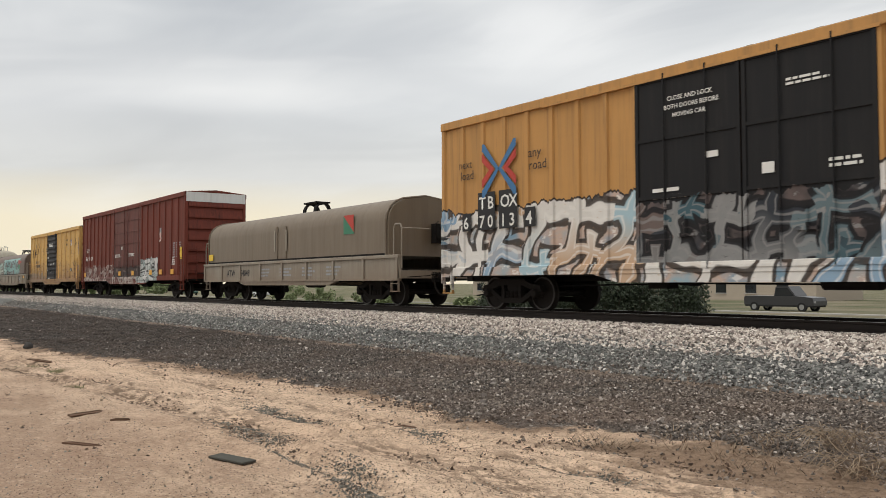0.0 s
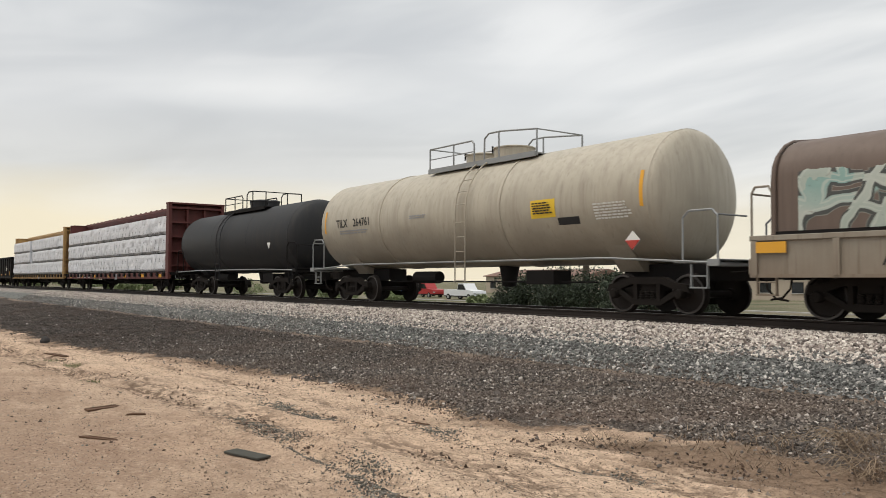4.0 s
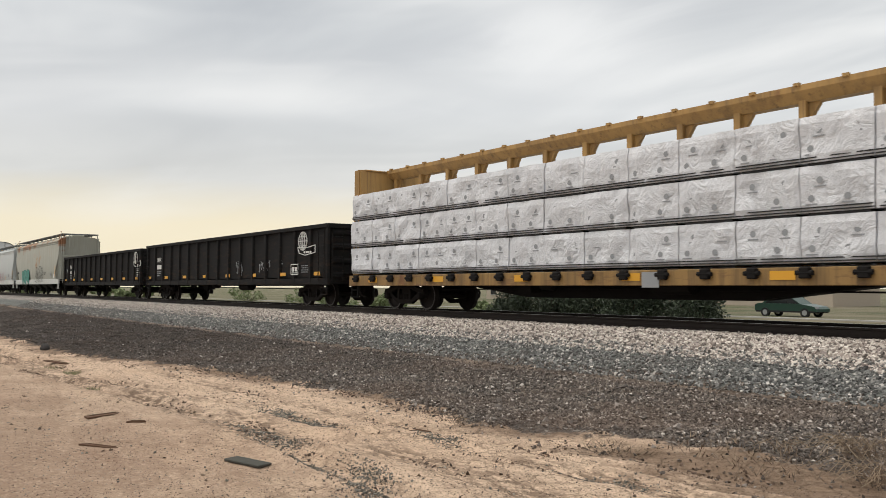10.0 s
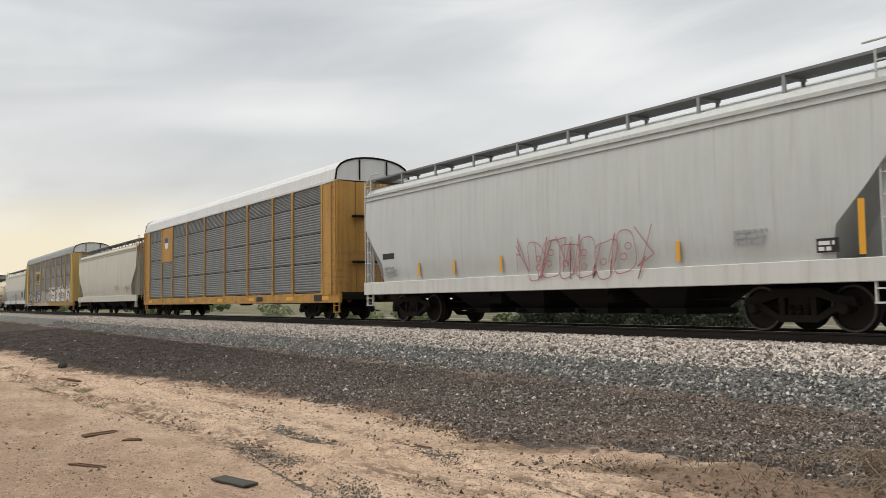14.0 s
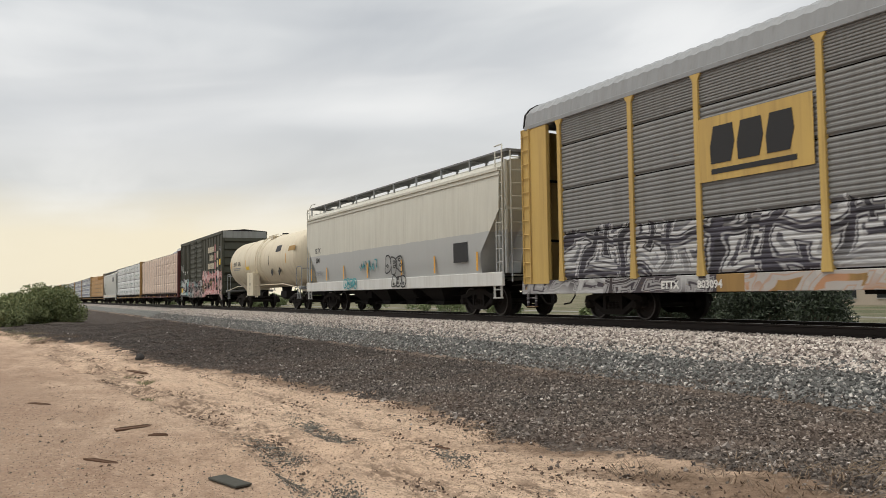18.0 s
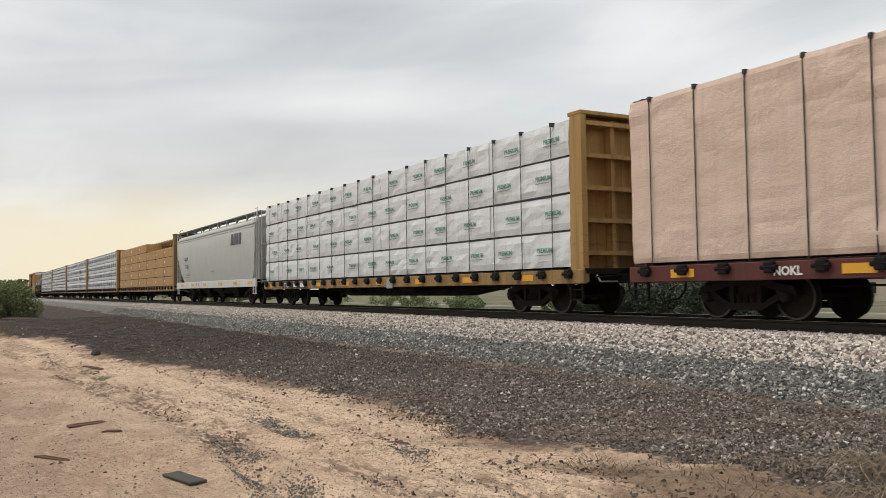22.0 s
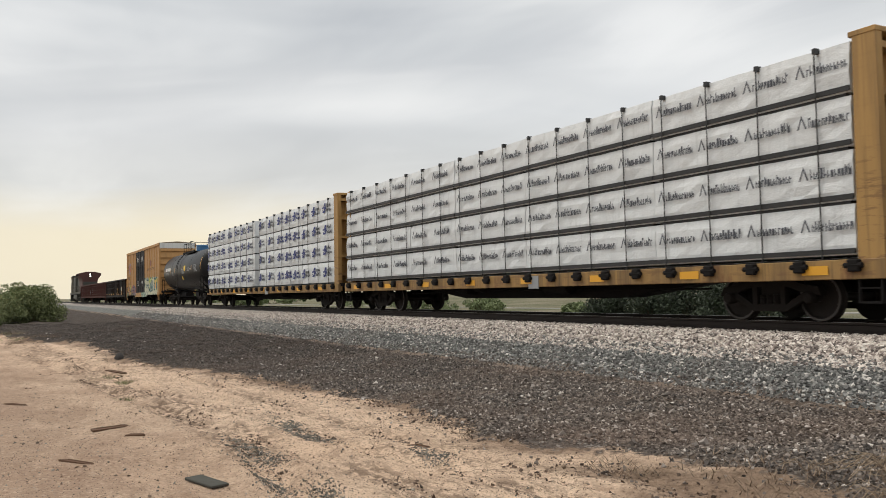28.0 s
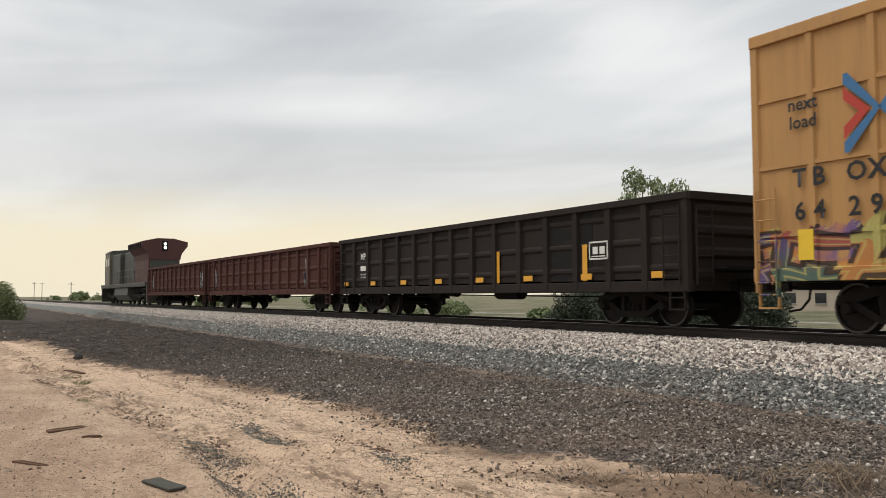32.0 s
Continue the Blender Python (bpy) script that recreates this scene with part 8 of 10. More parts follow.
def globe(car, x, z, y, r):
    s = Shape()
    pts = lambda kx: [(x + kx * r * math.cos(a / 20 * 6.2832), y, z + r * math.sin(a / 20 * 6.2832)) for a in range(21)]
    for kx in (1.0, 0.45):
        s.pipe(pts(kx), 0.018, 4)
    s.pipe([(x, y, z - r), (x, y, z + r)], 0.016, 4).pipe([(x - r, y, z), (x + r, y, z)], 0.016, 4)
    for k in (-0.5, 0.5):
        s.pipe([(x - r * 0.86, y, z + k * r), (x + r * 0.86, y, z + k * r)], 0.014, 4)
    part("globe_emblem", s, LABEL_WHITE, car)
    rb = [(x + p, y - 0.006, z - r + q) for p, q in ((-0.4, 0.12), (-0.26, -0.1), (0.2, -0.18), (0.98, -0.1), (0.98, 0.16), (0.3, 0.08), (-0.4, 0.12))]
    part("ribbon_emblem", Shape().pipe(rb, 0.018, 4), LABEL_WHITE, car)
    part("ribbon_word", lines(x + 0.1, x + 0.8, z - r - 0.11, z - r + 0.02, y - 0.006, 1, 7), LABEL_WHITE, car)


car, x0, y = gondola(-248.4, -227.75, "long black gondola with white globe emblem and chalk tags", GROUP, GON_A, 2.86, 0.78, 16)
gondola_marks(car, x0, y, 20.65, "SMIX", 0.78, 8)
globe(car, x0 + 18.75, 2.32, y - 0.1, 0.33)
scrawl(car, x0 + 12.4, x0 + 13.2, 1.1, 1.75, y - 0.03, LABEL_GREY, 101, 4)
scrawl(car, x0 + 14.7, x0 + 15.8, 1.2, 1.8, y - 0.03, LABEL_GREY, 102, 5)
part("small_print", lines(x0 + 18.5, x0 + 19.3, 1.2, 1.5, y - 0.01, 4, 103, 0.62), LABEL_GREY, car)
car, x0, y = gondola(-268.6, -249.5, "long black gondola with white globe emblem and orange reflectors", GROUP, GON_A, 2.78, 0.78, 15)
gondola_marks(car, x0, y, 19.1, "SMIX", 0.78, 8, number="060594")
globe(car, x0 + 18.2, 2.28, y - 0.1, 0.33)
scrawl(car, x0 + 2.9, x0 + 3.2, 1.1, 1.9, y - 0.03, LABEL_WHITE, 104, 2, 0.06)
scrawl(car, x0 + 0.6, x0 + 1.3, 1.6, 2.0, y - 0.03, LABEL_GREY, 105, 4)
part("small_print", lines(x0 + 18.0, x0 + 18.7, 1.25, 1.75, y - 0.01, 5, 106, 0.6), LABEL_WHITE, car)

# covered hoppers and autoracks
TEAL_FILL = plain("turquoise_spray", (0.10, 0.33, 0.27), 0.6)
car, x0, hy = hopper(-289.0, -270.45, "grey covered hopper streaked with rust, green and outlined graffiti", GROUP, HOP_A, 4.28, HOP_SILL, 4, 1.15)
y = -hy
write("UTCX", 0.24, LABEL_BLACK, car, x0 + 1.0, y + 0.02, 2.16, 0.004)
parts("number_bar", Shape().box(x0 + 1.0, x0 + 1.75, y + 0.01, y + 0.016, 1.78, 1.97), LABEL_BLACK, car)
throw_up(car, x0 + 3.6, x0 + 6.9, 0.98, 2.1, y - 0.02, TEAL_FILL, plain("dark_teal_spray", (0.03, 0.12, 0.10), 0.6), 3, 5, 0.06)
throw_up(car, x0 + 9.6, x0 + 12.7, 1.1, 2.2, y - 0.02, None, LABEL_BLACK, 8, 6, 0.05)
scrawl(car, x0 + 12.8, x0 + 13.8, 1.55, 1.85, y - 0.01, LABEL_BLACK, 111, 4)
reflectors(car, [x0 + 17.25], 1.45, y - 0.002, 0.14, 0.85)
part("small_print", lines(x0 + 15.4, x0 + 16.1, 1.5, 1.75, y - 0.0, 3, 112), LABEL_GREY, car)
part("white_grid", plate(x0 + 16.7, x0 + 17.05, 1.35, 1.65, y - 0.0), LABEL_WHITE, car)
car, x0, hy = hopper(-307.65, -290.2, "pale grey covered hopper with faint red graffiti", GROUP, HOP_B, 4.2, HOP_SILL, 4, 1.05)
y = -hy
write("UTCX", 0.26, LABEL_BLACK, car, x0 + 1.2, y + 0.02, 2.34, 0.004)
parts("number_bar", Shape().box(x0 + 1.25, x0 + 1.95, y + 0.01, y + 0.016, 1.94, 2.14), LABEL_BLACK, car)
part("small_print", lines(x0 + 1.35, x0 + 2.1, 1.42, 1.75, y + 0.02, 3, 113), LABEL_GREY, car)
throw_up(car, x0 + 8.4, x0 + 11.9, 1.15, 1.95, y - 0.02, None, plain("red_spray", (0.42, 0.17, 0.17), 0.6), 5, 6, 0.022)
scrawl(car, x0 + 7.9, x0 + 12.4, 1.0, 2.15, y - 0.03, plain("crimson_spray", (0.42, 0.15, 0.15), 0.6), 114, 7, 0.022)
reflectors(car, [x0 + d for d in (3.4, 5.2, 7.3, 13.0)], 1.35, y - 0.005, 0.1, 0.4)
reflectors(car, [x0 + 16.75], 1.3, y - 0.005, 0.11, 0.9)
part("small_print", lines(x0 + 14.3, x0 + 15.2, 1.6, 1.9, y, 3, 115), LABEL_GREY, car)
part("dark_notice", plate(x0 + 15.95, x0 + 16.35, 1.36, 1.6, y), LABEL_BLACK, car)
parts("grid_line", lines(x0 + 15.99, x0 + 16.31, 1.39, 1.58, y - 0.008, 2, 118, 0.3), LABEL_WHITE, car)
car, x0, y = autorack(-335.1, -309.4, "autorack with grey louvred panels, yellow posts, white arched roof", GROUP, RACK_A, RACK_POST, RACK_ROOF, RACK_ROOF, RACK_POST, 4.85, 5.76, (1.3, 3.85, 5.9, 8.5, 11.3, 14.15, 17.05, 19.85, 21.8, 24.4))
part("yellow_plate", plate(x0 + 3.85, x0 + 5.9, 2.95, 4.78, y + 0.015), RACK_POST, car)
part("shield", Shape().add([(x0 + 4.45 + p * 0.62, y + 0.006, 3.65 + q * 0.6) for p, q in ((0, 1), (1, 1), (1, 0.15), (0.5, 0), (0, 0.15))], [(0, 1, 2, 3, 4)]), LABEL_WHITE, car)
part("shield_top", plate(x0 + 4.45, x0 + 5.07, 4.0, 4.27, y + 0.004), LOGO_BLUE, car)
reflectors(car, [x0 + d for d in (1.5, 9.3, 13.5, 17.5, 21.5, 24.6)], 0.72, -1.505, 0.6, 0.14)
parts("logo_bar", Shape().box(x0 + 18.1, x0 + 18.75, -1.514, -1.508, 0.70, 0.88), LABEL_BLACK, car)
write("ETTX", 0.2, LABEL_BLACK, car, x0 + 3.9, -1.512, 0.72, 0.004)
part("yellow_notice", plate(x0 + 23.7, x0 + 24.35, 0.68, 0.9, -1.508), LABEL_BLACK, car)
car, x0, hy = hopper(-355.2, -336.85, "cream-grey covered hopper with scattered tags", GROUP, HOP_C, 4.35, HOP_C, 3, 1.4, cage=HOP_A)
scrawl(car, x0 + 12.5, x0 + 13.6, 1.5, 2.1, -hy, LABEL_GREY, 116, 4)
scrawl(car, x0 + 15.0, x0 + 16.6, 1.4, 1.9, -hy, plain("faded_red_spray", (0.36, 0.18, 0.16)), 117, 5)
car, x0, y = autorack(-383.6, -357.1, "autorack with dusty grey panels, yellow posts, graffiti along the bottom", GROUP, RACK_B, RACK_PALE, RACK_ROOF_B, RACK_ROOF, RACK_SILL, 4.95, 5.80, (1.85, 4.55, 6.57, 9.45, 12.3, 15.15, 18.0, 20.7, 22.7, 25.0), RACK_SPRAY)
part("yellow_plate", plate(x0 + 6.55, x0 + 9.3, 2.75, 4.0, y - 0.005), RACK_PALE, car)
for i in range(3):
    xx = x0 + 6.95 + i * 0.68
    part("logo_bar", Shape().prism([(xx, 3.08), (xx + 0.5, 3.08), (xx + 0.6, 3.45), (xx + 0.56, 3.8), (xx + 0.08, 3.8), (xx - 0.02, 3.4)], y - 0.02, y - 0.012, "y"), LABEL_BLACK, car)
part("logo_underline", plate(x0 + 6.95, x0 + 8.95, 2.88, 2.98, y - 0.012), LABEL_BLACK, car)
write("ETTX", 0.22, LABEL_WHITE, car, x0 + 5.4, -1.512, 0.70, 0.006)
write("803094", 0.22, LABEL_WHITE, car, x0 + 6.45, -1.512, 0.70, 0.006)
car, x0, hy = hopper(-402.2, -384.6, "cream and grey two-tone covered hopper with turquoise tags", GROUP, HOP_D, 4.3, HOP_SILL, 4, 1.15)
y = -hy
write("ELTX", 0.30, LABEL_BLACK, car, x0 + 1.35, y - 0.002, 2.55, 0.01)
write("2041", 0.30, LABEL_BLACK, car, x0 + 1.4, y - 0.002, 2.12, 0.008)
part("small_print", lines(x0 + 1.4, x0 + 2.3, 1.55, 1.8, y, 2, 121), LABEL_GREY, car)
TEAL = plain("turquoise_marker_spray", (0.08, 0.35, 0.38), 0.6)
throw_up(car, x0 + 5.1, x0 + 6.5, 0.95, 1.3, y - 0.03, None, TEAL, 22, 4, 0.06)
scrawl(car, x0 + 6.7, x0 + 8.6, 1.55, 2.0, y - 0.01, TEAL, 122, 6, 0.045)
throw_up(car, x0 + 9.4, x0 + 10.9, 1.45, 2.0, y - 0.02, None, LABEL_BLACK, 24, 3, 0.05)
throw_up(car, x0 + 10.0, x0 + 11.2, 0.95, 1.3, y - 0.03, None, LABEL_BLACK, 25, 3, 0.05)
reflectors(car, [x0 + d for d in (0.8, 2.9, 5.0, 7.6, 10.8, 13.4, 16.2)], 1.32, y - 0.012, 0.1, 0.55)
part("dark_notice", plate(x0 + 14.7, x0 + 15.6, 1.6, 2.2, y), LABEL_BLACK, car)

# cream tank car
car = tank_car(-418.9, -403.1, "cream insulated tank car with white cabinet and banded shell", GROUP, TANK_C, 1.45, 2.62, -7.5, 7.1, (-3.4, 0.35), 0.4, TANK_C, (0.1, 0.9), GALV, TANK_C, domes=((0.4, 0.28, 0.05),), rail_h=(-0.1, -0.1))
write_on_shell(car, "APRX", 0.32, LABEL_BLACK, -5.9, -3, 1.45, 2.62, 0.008)
write_on_shell(car, "6006", 0.32, LABEL_BLACK, -4.80, -3, 1.45, 2.62, 0.008)
lines_on_shell(car, -5.9, -4.2, -14, 0.2, 1.45, 2.62, LABEL_GREY, 2, 131)
part("cabinet", Shape().box(-1.95, -0.55, -1.62, -1.2, 0.72, 2.02, 0.02), TANK_C, car, "white equipment cabinet")
part("cabinet_seam", Shape().box(-1.26, -1.24, -1.626, -1.61, 0.76, 1.98).box(-1.2, -1.14, -1.65, -1.61, 1.3, 1.45), LABEL_BLACK, car)
on_shell(car, "black_notice", 3.3, 4.2, 14, 28, 1.45, 2.62, LABEL_BLACK)
on_shell(car, "orange_panel", 5.6, 6.7, 12, 22, 1.45, 2.62, paint("orange_stained_panel", (0.34, 0.20, 0.05)))
on_shell(car, "yellow_stain", -2.9, -2.2, -16, -8, 1.45, 2.62, PLACARD)
for xx in (-6.6, -3.0, 2.0, 5.2):
    on_shell(car, "reflector", xx, xx + 0.09, -12, 8, 1.45, 2.62, LABEL_BLACK if 1 < xx < 3 else REFLECT)
for xx in (2.6, 4.0):
    part("hazard_placard", Shape().prism([(-0.2, 0), (0, 0.2), (0.2, 0), (0, -0.2)], -0.01, 0.01, "y"), LABEL_BLACK, car, at=(xx, -1.40, 1.95))
part("band_lug", Shape().box(0.25, 0.45, -0.15, 0.15, 4.05, 4.2), UNDER, car)

# olive boxcar
car, x0, yi = boxcar(-435.45, -420.1, "dark olive boxcar with block lettering and pink graffiti", GROUP, BOX_D, BOX_D, GON_A, 5.08, 7, (4.1, 8.9), 7, "corrugated", paint("faded_grey_end_band", (0.22, 0.23, 0.22)), doors=2)
ys = -yi - 0.06
CREAM = plain("cream_block_paint", (0.60, 0.54, 0.40))
for r, (xa, wd) in enumerate(((10.95, 1.95), (11.5, 1.3), (11.0, 1.95))):
    n = (6, 4, 7)[r]
    for i in range(n):
        part("logo_bar", plate(x0 + xa + wd * i / n, x0 + xa + wd * (i + 0.74) / n, 3.74 - r * 0.56, 4.12 - r * 0.56, ys), CREAM, car)
PINK = plain("dusty_pink_square", (0.42, 0.20, 0.19))
for i in range(3):
    part("colour_square", plate(x0 + 13.1, x0 + 13.5, 3.75 - i * 0.58, 4.22 - i * 0.58, ys), PINK, car)
for i in range(2):
    part("colour_square", plate(x0 + 13.8, x0 + 14.25, 3.3 - i * 0.6, 3.74 - i * 0.6, ys), CREAM, car)
part("colour_square", plate(x0 + 14.55, x0 + 14.95, 2.8, 3.2, ys), PLACARD, car)
for i, ch in enumerate("SSW"):
    write(ch, 0.34, LABEL_WHITE, car, x0 + 1.7 + i * 0.42 + (0.35 if i > 1 else 0), ys, 2.5, 0.006)
scrawl(car, x0 + 0.4, x0 + 1.5, 2.6, 3.4, ys, LABEL_WHITE, 141, 4, 0.05)
scrawl(car, x0 + 14.6, x0 + 15.1, 3.7, 4.1, ys, LABEL_GREY, 142, 4, 0.03)
part("yellow_notice", plate(x0 + 0.45, x0 + 1.15, 0.95, 1.4, ys), PLACARD, car)

# lumber cars
car, x0, y = centerbeam(-459.3, -437.0, "maroon centerbeam flatcar, tall load under salmon wrap and loose tarp", GROUP, CB_RED, 4.5, rows=1, load_top=4.46, packs=(0.36, 0.72), wrap=WRAP_PINK, top_beam=False, seed=5)
write("NOKL", 0.21, LABEL_WHITE, car, x0 + 3.6, y - 0.02, 0.80, 0.008)
write("735", 0.21, LABEL_WHITE, car, x0 + 5.9, y - 0.02, 0.80, 0.008)
reflectors(car, [x0 + d for d in (1.5, 5.2, 9, 13, 17, 20.8)], 0.80, y - 0.01, 0.6, 0.16)
tp = Shape()
tv = []
for i in range(19):
    for j in range(7):
        xx, yy = x0 + 16.6 + 4.7 * i / 18, -1.40 + 2.2 * j / 6
        zz = 4.49 + 0.72 * math.sin(math.pi * min(1, j / 4.5)) * (0.35 + 0.65 * i / 18) * (0.8 + 0.35 * noise.noise(Vector((xx * 1.7, yy * 1.7, 2)))) + 0.09 * noise.noise(Vector((xx * 4, yy * 4, 5)))
        tv.append((xx, yy, zz - (0.45 if j == 0 else 0)))
tp.add(tv, [(i * 7 + j, (i + 1) * 7 + j, (i + 1) * 7 + j + 1, i * 7 + j + 1) for i in range(18) for j in range(6)])
part("loose_tarp", tp, TARP, car, "grey plastic tarp flapping over the load", smooth=50)

JOIN = (0.125, 0.26, 0.40, 0.57, 0.79)


def lumber_marks(car, x0, y, code=None):
    reflectors(car, [x0 + 1.2 + 2.85 * i for i in range(8)], 0.80, y - 0.012, 0.5, 0.15)
    if code:
        part("code_panel", plate(x0 + 2.75, x0 + 5.6, 0.76, 1.0, y - 0.012), LABEL_BLACK, car)
        write(code, 0.26, LABEL_WHITE, car, x0 + 2.9, y - 0.022, 0.79, 0.008)
        parts("number_bar", Shape().box(x0 + 4.1, x0 + 4.5, y - 0.026, y - 0.02, 0.79, 0.97).box(x0 + 4.9, x0 + 5.4, y - 0.026, y - 0.02, 0.79, 0.97), LABEL_WHITE, car)


car, x0, y = centerbeam(-484.1, -460.8, "gold centerbeam flatcar with four rows of white wrapped lumber", GROUP, CB_GOLD, 4.58, rows=4, load_top=4.52, packs=(0.10, 0.235, 0.40, 0.55, 0.70, 0.85), wrap=WRAP_WHITE, mark=mark_premium, sill_paint=CB_SILL, top_beam=False, seed=6)
lumber_marks(car, x0, y, "TTZX")
car, x0, hy = hopper(-502.9, -485.4, "silver-grey covered hopper with a clean rounded body", GROUP, HOP_E, 4.12, HOP_SILL, 3, 1.15, round_end=1.0)
y = -hy
write("GACX", 0.34, LABEL_BLACK, car, x0 + 2.2, y + 0.025, 2.58, 0.008)
write("75734", 0.34, LABEL_BLACK, car, x0 + 2.25, y + 0.06, 2.12, 0.008)
part("small_print", lines(x0 + 2.3, x0 + 3.3, 1.55, 1.85, y + 0.125, 3, 151), LABEL_GREY, car)
for i in range(4):
    xx = x0 + 13.1 + i * 0.5
    part("logo_bar", Shape().prism([(xx, 3.05), (xx + 0.36, 3.05), (xx + 0.52, 3.62), (xx + 0.16, 3.62)], y - 0.012, y - 0.004, "y"), INK, car)
reflectors(car, [x0 + d for d in (1.7, 4.6, 7.6, 11, 14, 16.6)], 1.0, y - 0.012, 0.7, 0.13)
for xx in (5.6, 6.1):
    part("red_mark", plate(x0 + xx, x0 + xx + 0.07, 1.0, 1.16, y - 0.012), LOGO_RED, car)
part("small_print", lines(x0 + 8.3, x0 + 9.6, 1.75, 1.9, y + 0.12, 1, 152), LABEL_GREY, car)
car, x0, y = centerbeam(-527.25, -503.9, "brown centerbeam flatcar with stacks of bare sawn boards", GROUP, CB_BROWN, 4.5, rows=5, load_top=4.42, packs=(0.12, 0.25, 0.42, 0.565, 0.72, 0.86), wrap=BOARD, mark=mark_tags, straps=False, missing=((4, 4), (4, 5), (4, 6)), sill_paint=CB_SILL, block=board_pack, seed=7)
lumber_marks(car, x0, y, "TTZX")
for u0, u1, lab, wr, mk, st, code in ((-550.95, -528.75, "gold centerbeam flatcar, white lumber packs with blue emblems", WRAP_WHITE, mark_arrows, None, None),
                                      (-574.8, -552.0, "gold centerbeam flatcar, white lumber packs with blue emblems", WRAP_WHITE, mark_arrows, None, "TTZX"),
                                      (-598.5, -576.1, "gold centerbeam flatcar, white lumber packs with dark printed bands", WRAP_WHITE, mark_triangle, 0.085, None),
                                      (-622.4, -599.2, "gold centerbeam flatcar, white lumber packs with blue emblems and a gap", WRAP_WHITE, mark_arrows, None, None)):
    car, x0, y = centerbeam(u0, u1, lab, GROUP, CB_GOLD, 4.58, rows=4, load_top=4.54, packs=JOIN if mk is mark_triangle else (0.155, 0.30, 0.48, 0.515, 0.66, 0.82), wrap=wr, mark=mk, sill_paint=CB_SILL, stripe=st, top_beam=False, seed=int(-u0),
                            missing=((0, 3), (1, 3), (2, 3), (3, 3)) if u0 < -610 else ())
    lumber_marks(car, x0, y, code)

# gloss black tank car
car = tank_car(-638.9, -623.6, "gloss black tank car with yellow placards and blue dome", GROUP, TANK_D, 1.42, 2.56, -7.4, 6.75, (), 0.42, UNDER, (-1.9, 2.0), UNDER, UNDER, dome_mat=ENAMEL_BLUE, seams=5, domes=((0.8, 0.45, 0.42),), ladder_x=-0.9, head=0.45)
part("mark_bar", Shape().box(-6.0, -5.25, 0, 0.004, 0, 0.24).box(-5.05, -4.05, 0, 0.004, 0, 0.24), LABEL_WHITE, car, at=pose(0, -1.43, 2.62, -5))
lines_on_shell(car, -5.9, -4.3, -6, 0.2, 1.42, 2.5, LABEL_GREY, 2, 161)
lines_on_shell(car, -3.4, -2.6, -10, 0.32, 1.42, 2.5, LABEL_GREY, 4, 162)
lines_on_shell(car, 0.4, 1.5, -8, 0.36, 1.42, 2.5, LABEL_GREY, 5, 163)
lines_on_shell(car, 2.3, 3.1, -2, 0.26, 1.42, 2.5, LABEL_GREY, 3, 164)
lines_on_shell(car, 4.6, 5.6, -6, 0.5, 1.42, 2.5, LABEL_GREY, 6, 165)
write_on_shell(car, "FRA AP", 0.17, LABEL_WHITE, 3.0, -2, 1.42, 2.56)
on_shell(car, "warning_placard", 1.0, 1.6, -4, 12, 1.42, 2.56, PLACARD)
on_shell(car, "yellow_notice", 0.1, 0.5, -26, -16, 1.42, 2.5, PLACARD)
for xx in (-6.5, -4.0, -2.4, 0.4, 3.6, 6.55):
    on_shell(car, "reflector", xx, xx + 0.08, -4, 10 if xx < 6 else 30, 1.42, 2.56, REFLECT)

# tan boxcar
car, x0, yi = boxcar(-659.1, -640.0, "tan yellow boxcar, black double doors, bright graffiti, white end band", GROUP, BOX_E, BLACK_DOOR, ROOF_STEEL, 5.18, 6, (6.55, 11.55), 6, "plug", BAND, grid=(1.6, 2.75, 3.9), doors=2)
ys = -yi - 0.004
write("next", 0.3, LABEL_BLACK, car, x0 + 0.78, ys - 0.062, 3.66, 0.006)
write("load", 0.3, LABEL_BLACK, car, x0 + 0.80, ys - 0.062, 3.36, 0.006)
chevrons(car, x0 + 2.38, 3.45, 0.62, ys - 0.066, ENAMEL_BLUE, ENAMEL_BLUE)
write("any", 0.3, LABEL_BLACK, car, x0 + 3.55, ys - 0.062, 3.66, 0.006)
write("road", 0.3, LABEL_BLACK, car, x0 + 3.55, ys - 0.062, 3.36, 0.006)
for tx, d, z in (("TB", 0.84, 2.40), ("OX", 1.80, 2.40), ("64", 0.86, 1.86), ("29", 1.82, 1.86), ("31", 2.80, 1.86)):
    for i, ch in enumerate(tx):
        write(ch, 0.42, LABEL_BLACK, car, x0 + d + i * 0.36, ys - 0.062, z, 0.01)
write("TBOX 642931", 0.17, LABEL_BLACK, car, 9.56, 0.1, 4.85, 0.002, 90)
write("RAILCAR POOLING EXPERTS", 0.33, LABEL_BLACK, car, x0 + 12.7, ys - 0.04, 2.98)
part("logo_bar", plate(x0 + 14.4, x0 + 15.4, 3.35, 3.85, ys - 0.02), paint("faded_red_brown_print", (0.26, 0.10, 0.06)), car)
for k in range(2):
    part("small_print", lines(x0 + 7.3 + k * 2.5, x0 + 8.4 + k * 2.5, 3.95, 4.4, ys - 0.06, 5, 171 + k), LABEL_WHITE, car)
    part("small_print", lines(x0 + 7.5 + k * 2.5, x0 + 8.1 + k * 2.5, 1.75, 2.2, ys - 0.06, 4, 173 + k), LABEL_WHITE, car)
reflectors(car, [x0 + 1.05], 1.2, ys - 0.05, 0.28, 0.5, PLACARD)
reflectors(car, [x0 + 17.3], 1.4, ys - 0.05, 0.4, 0.7, REFLECT)

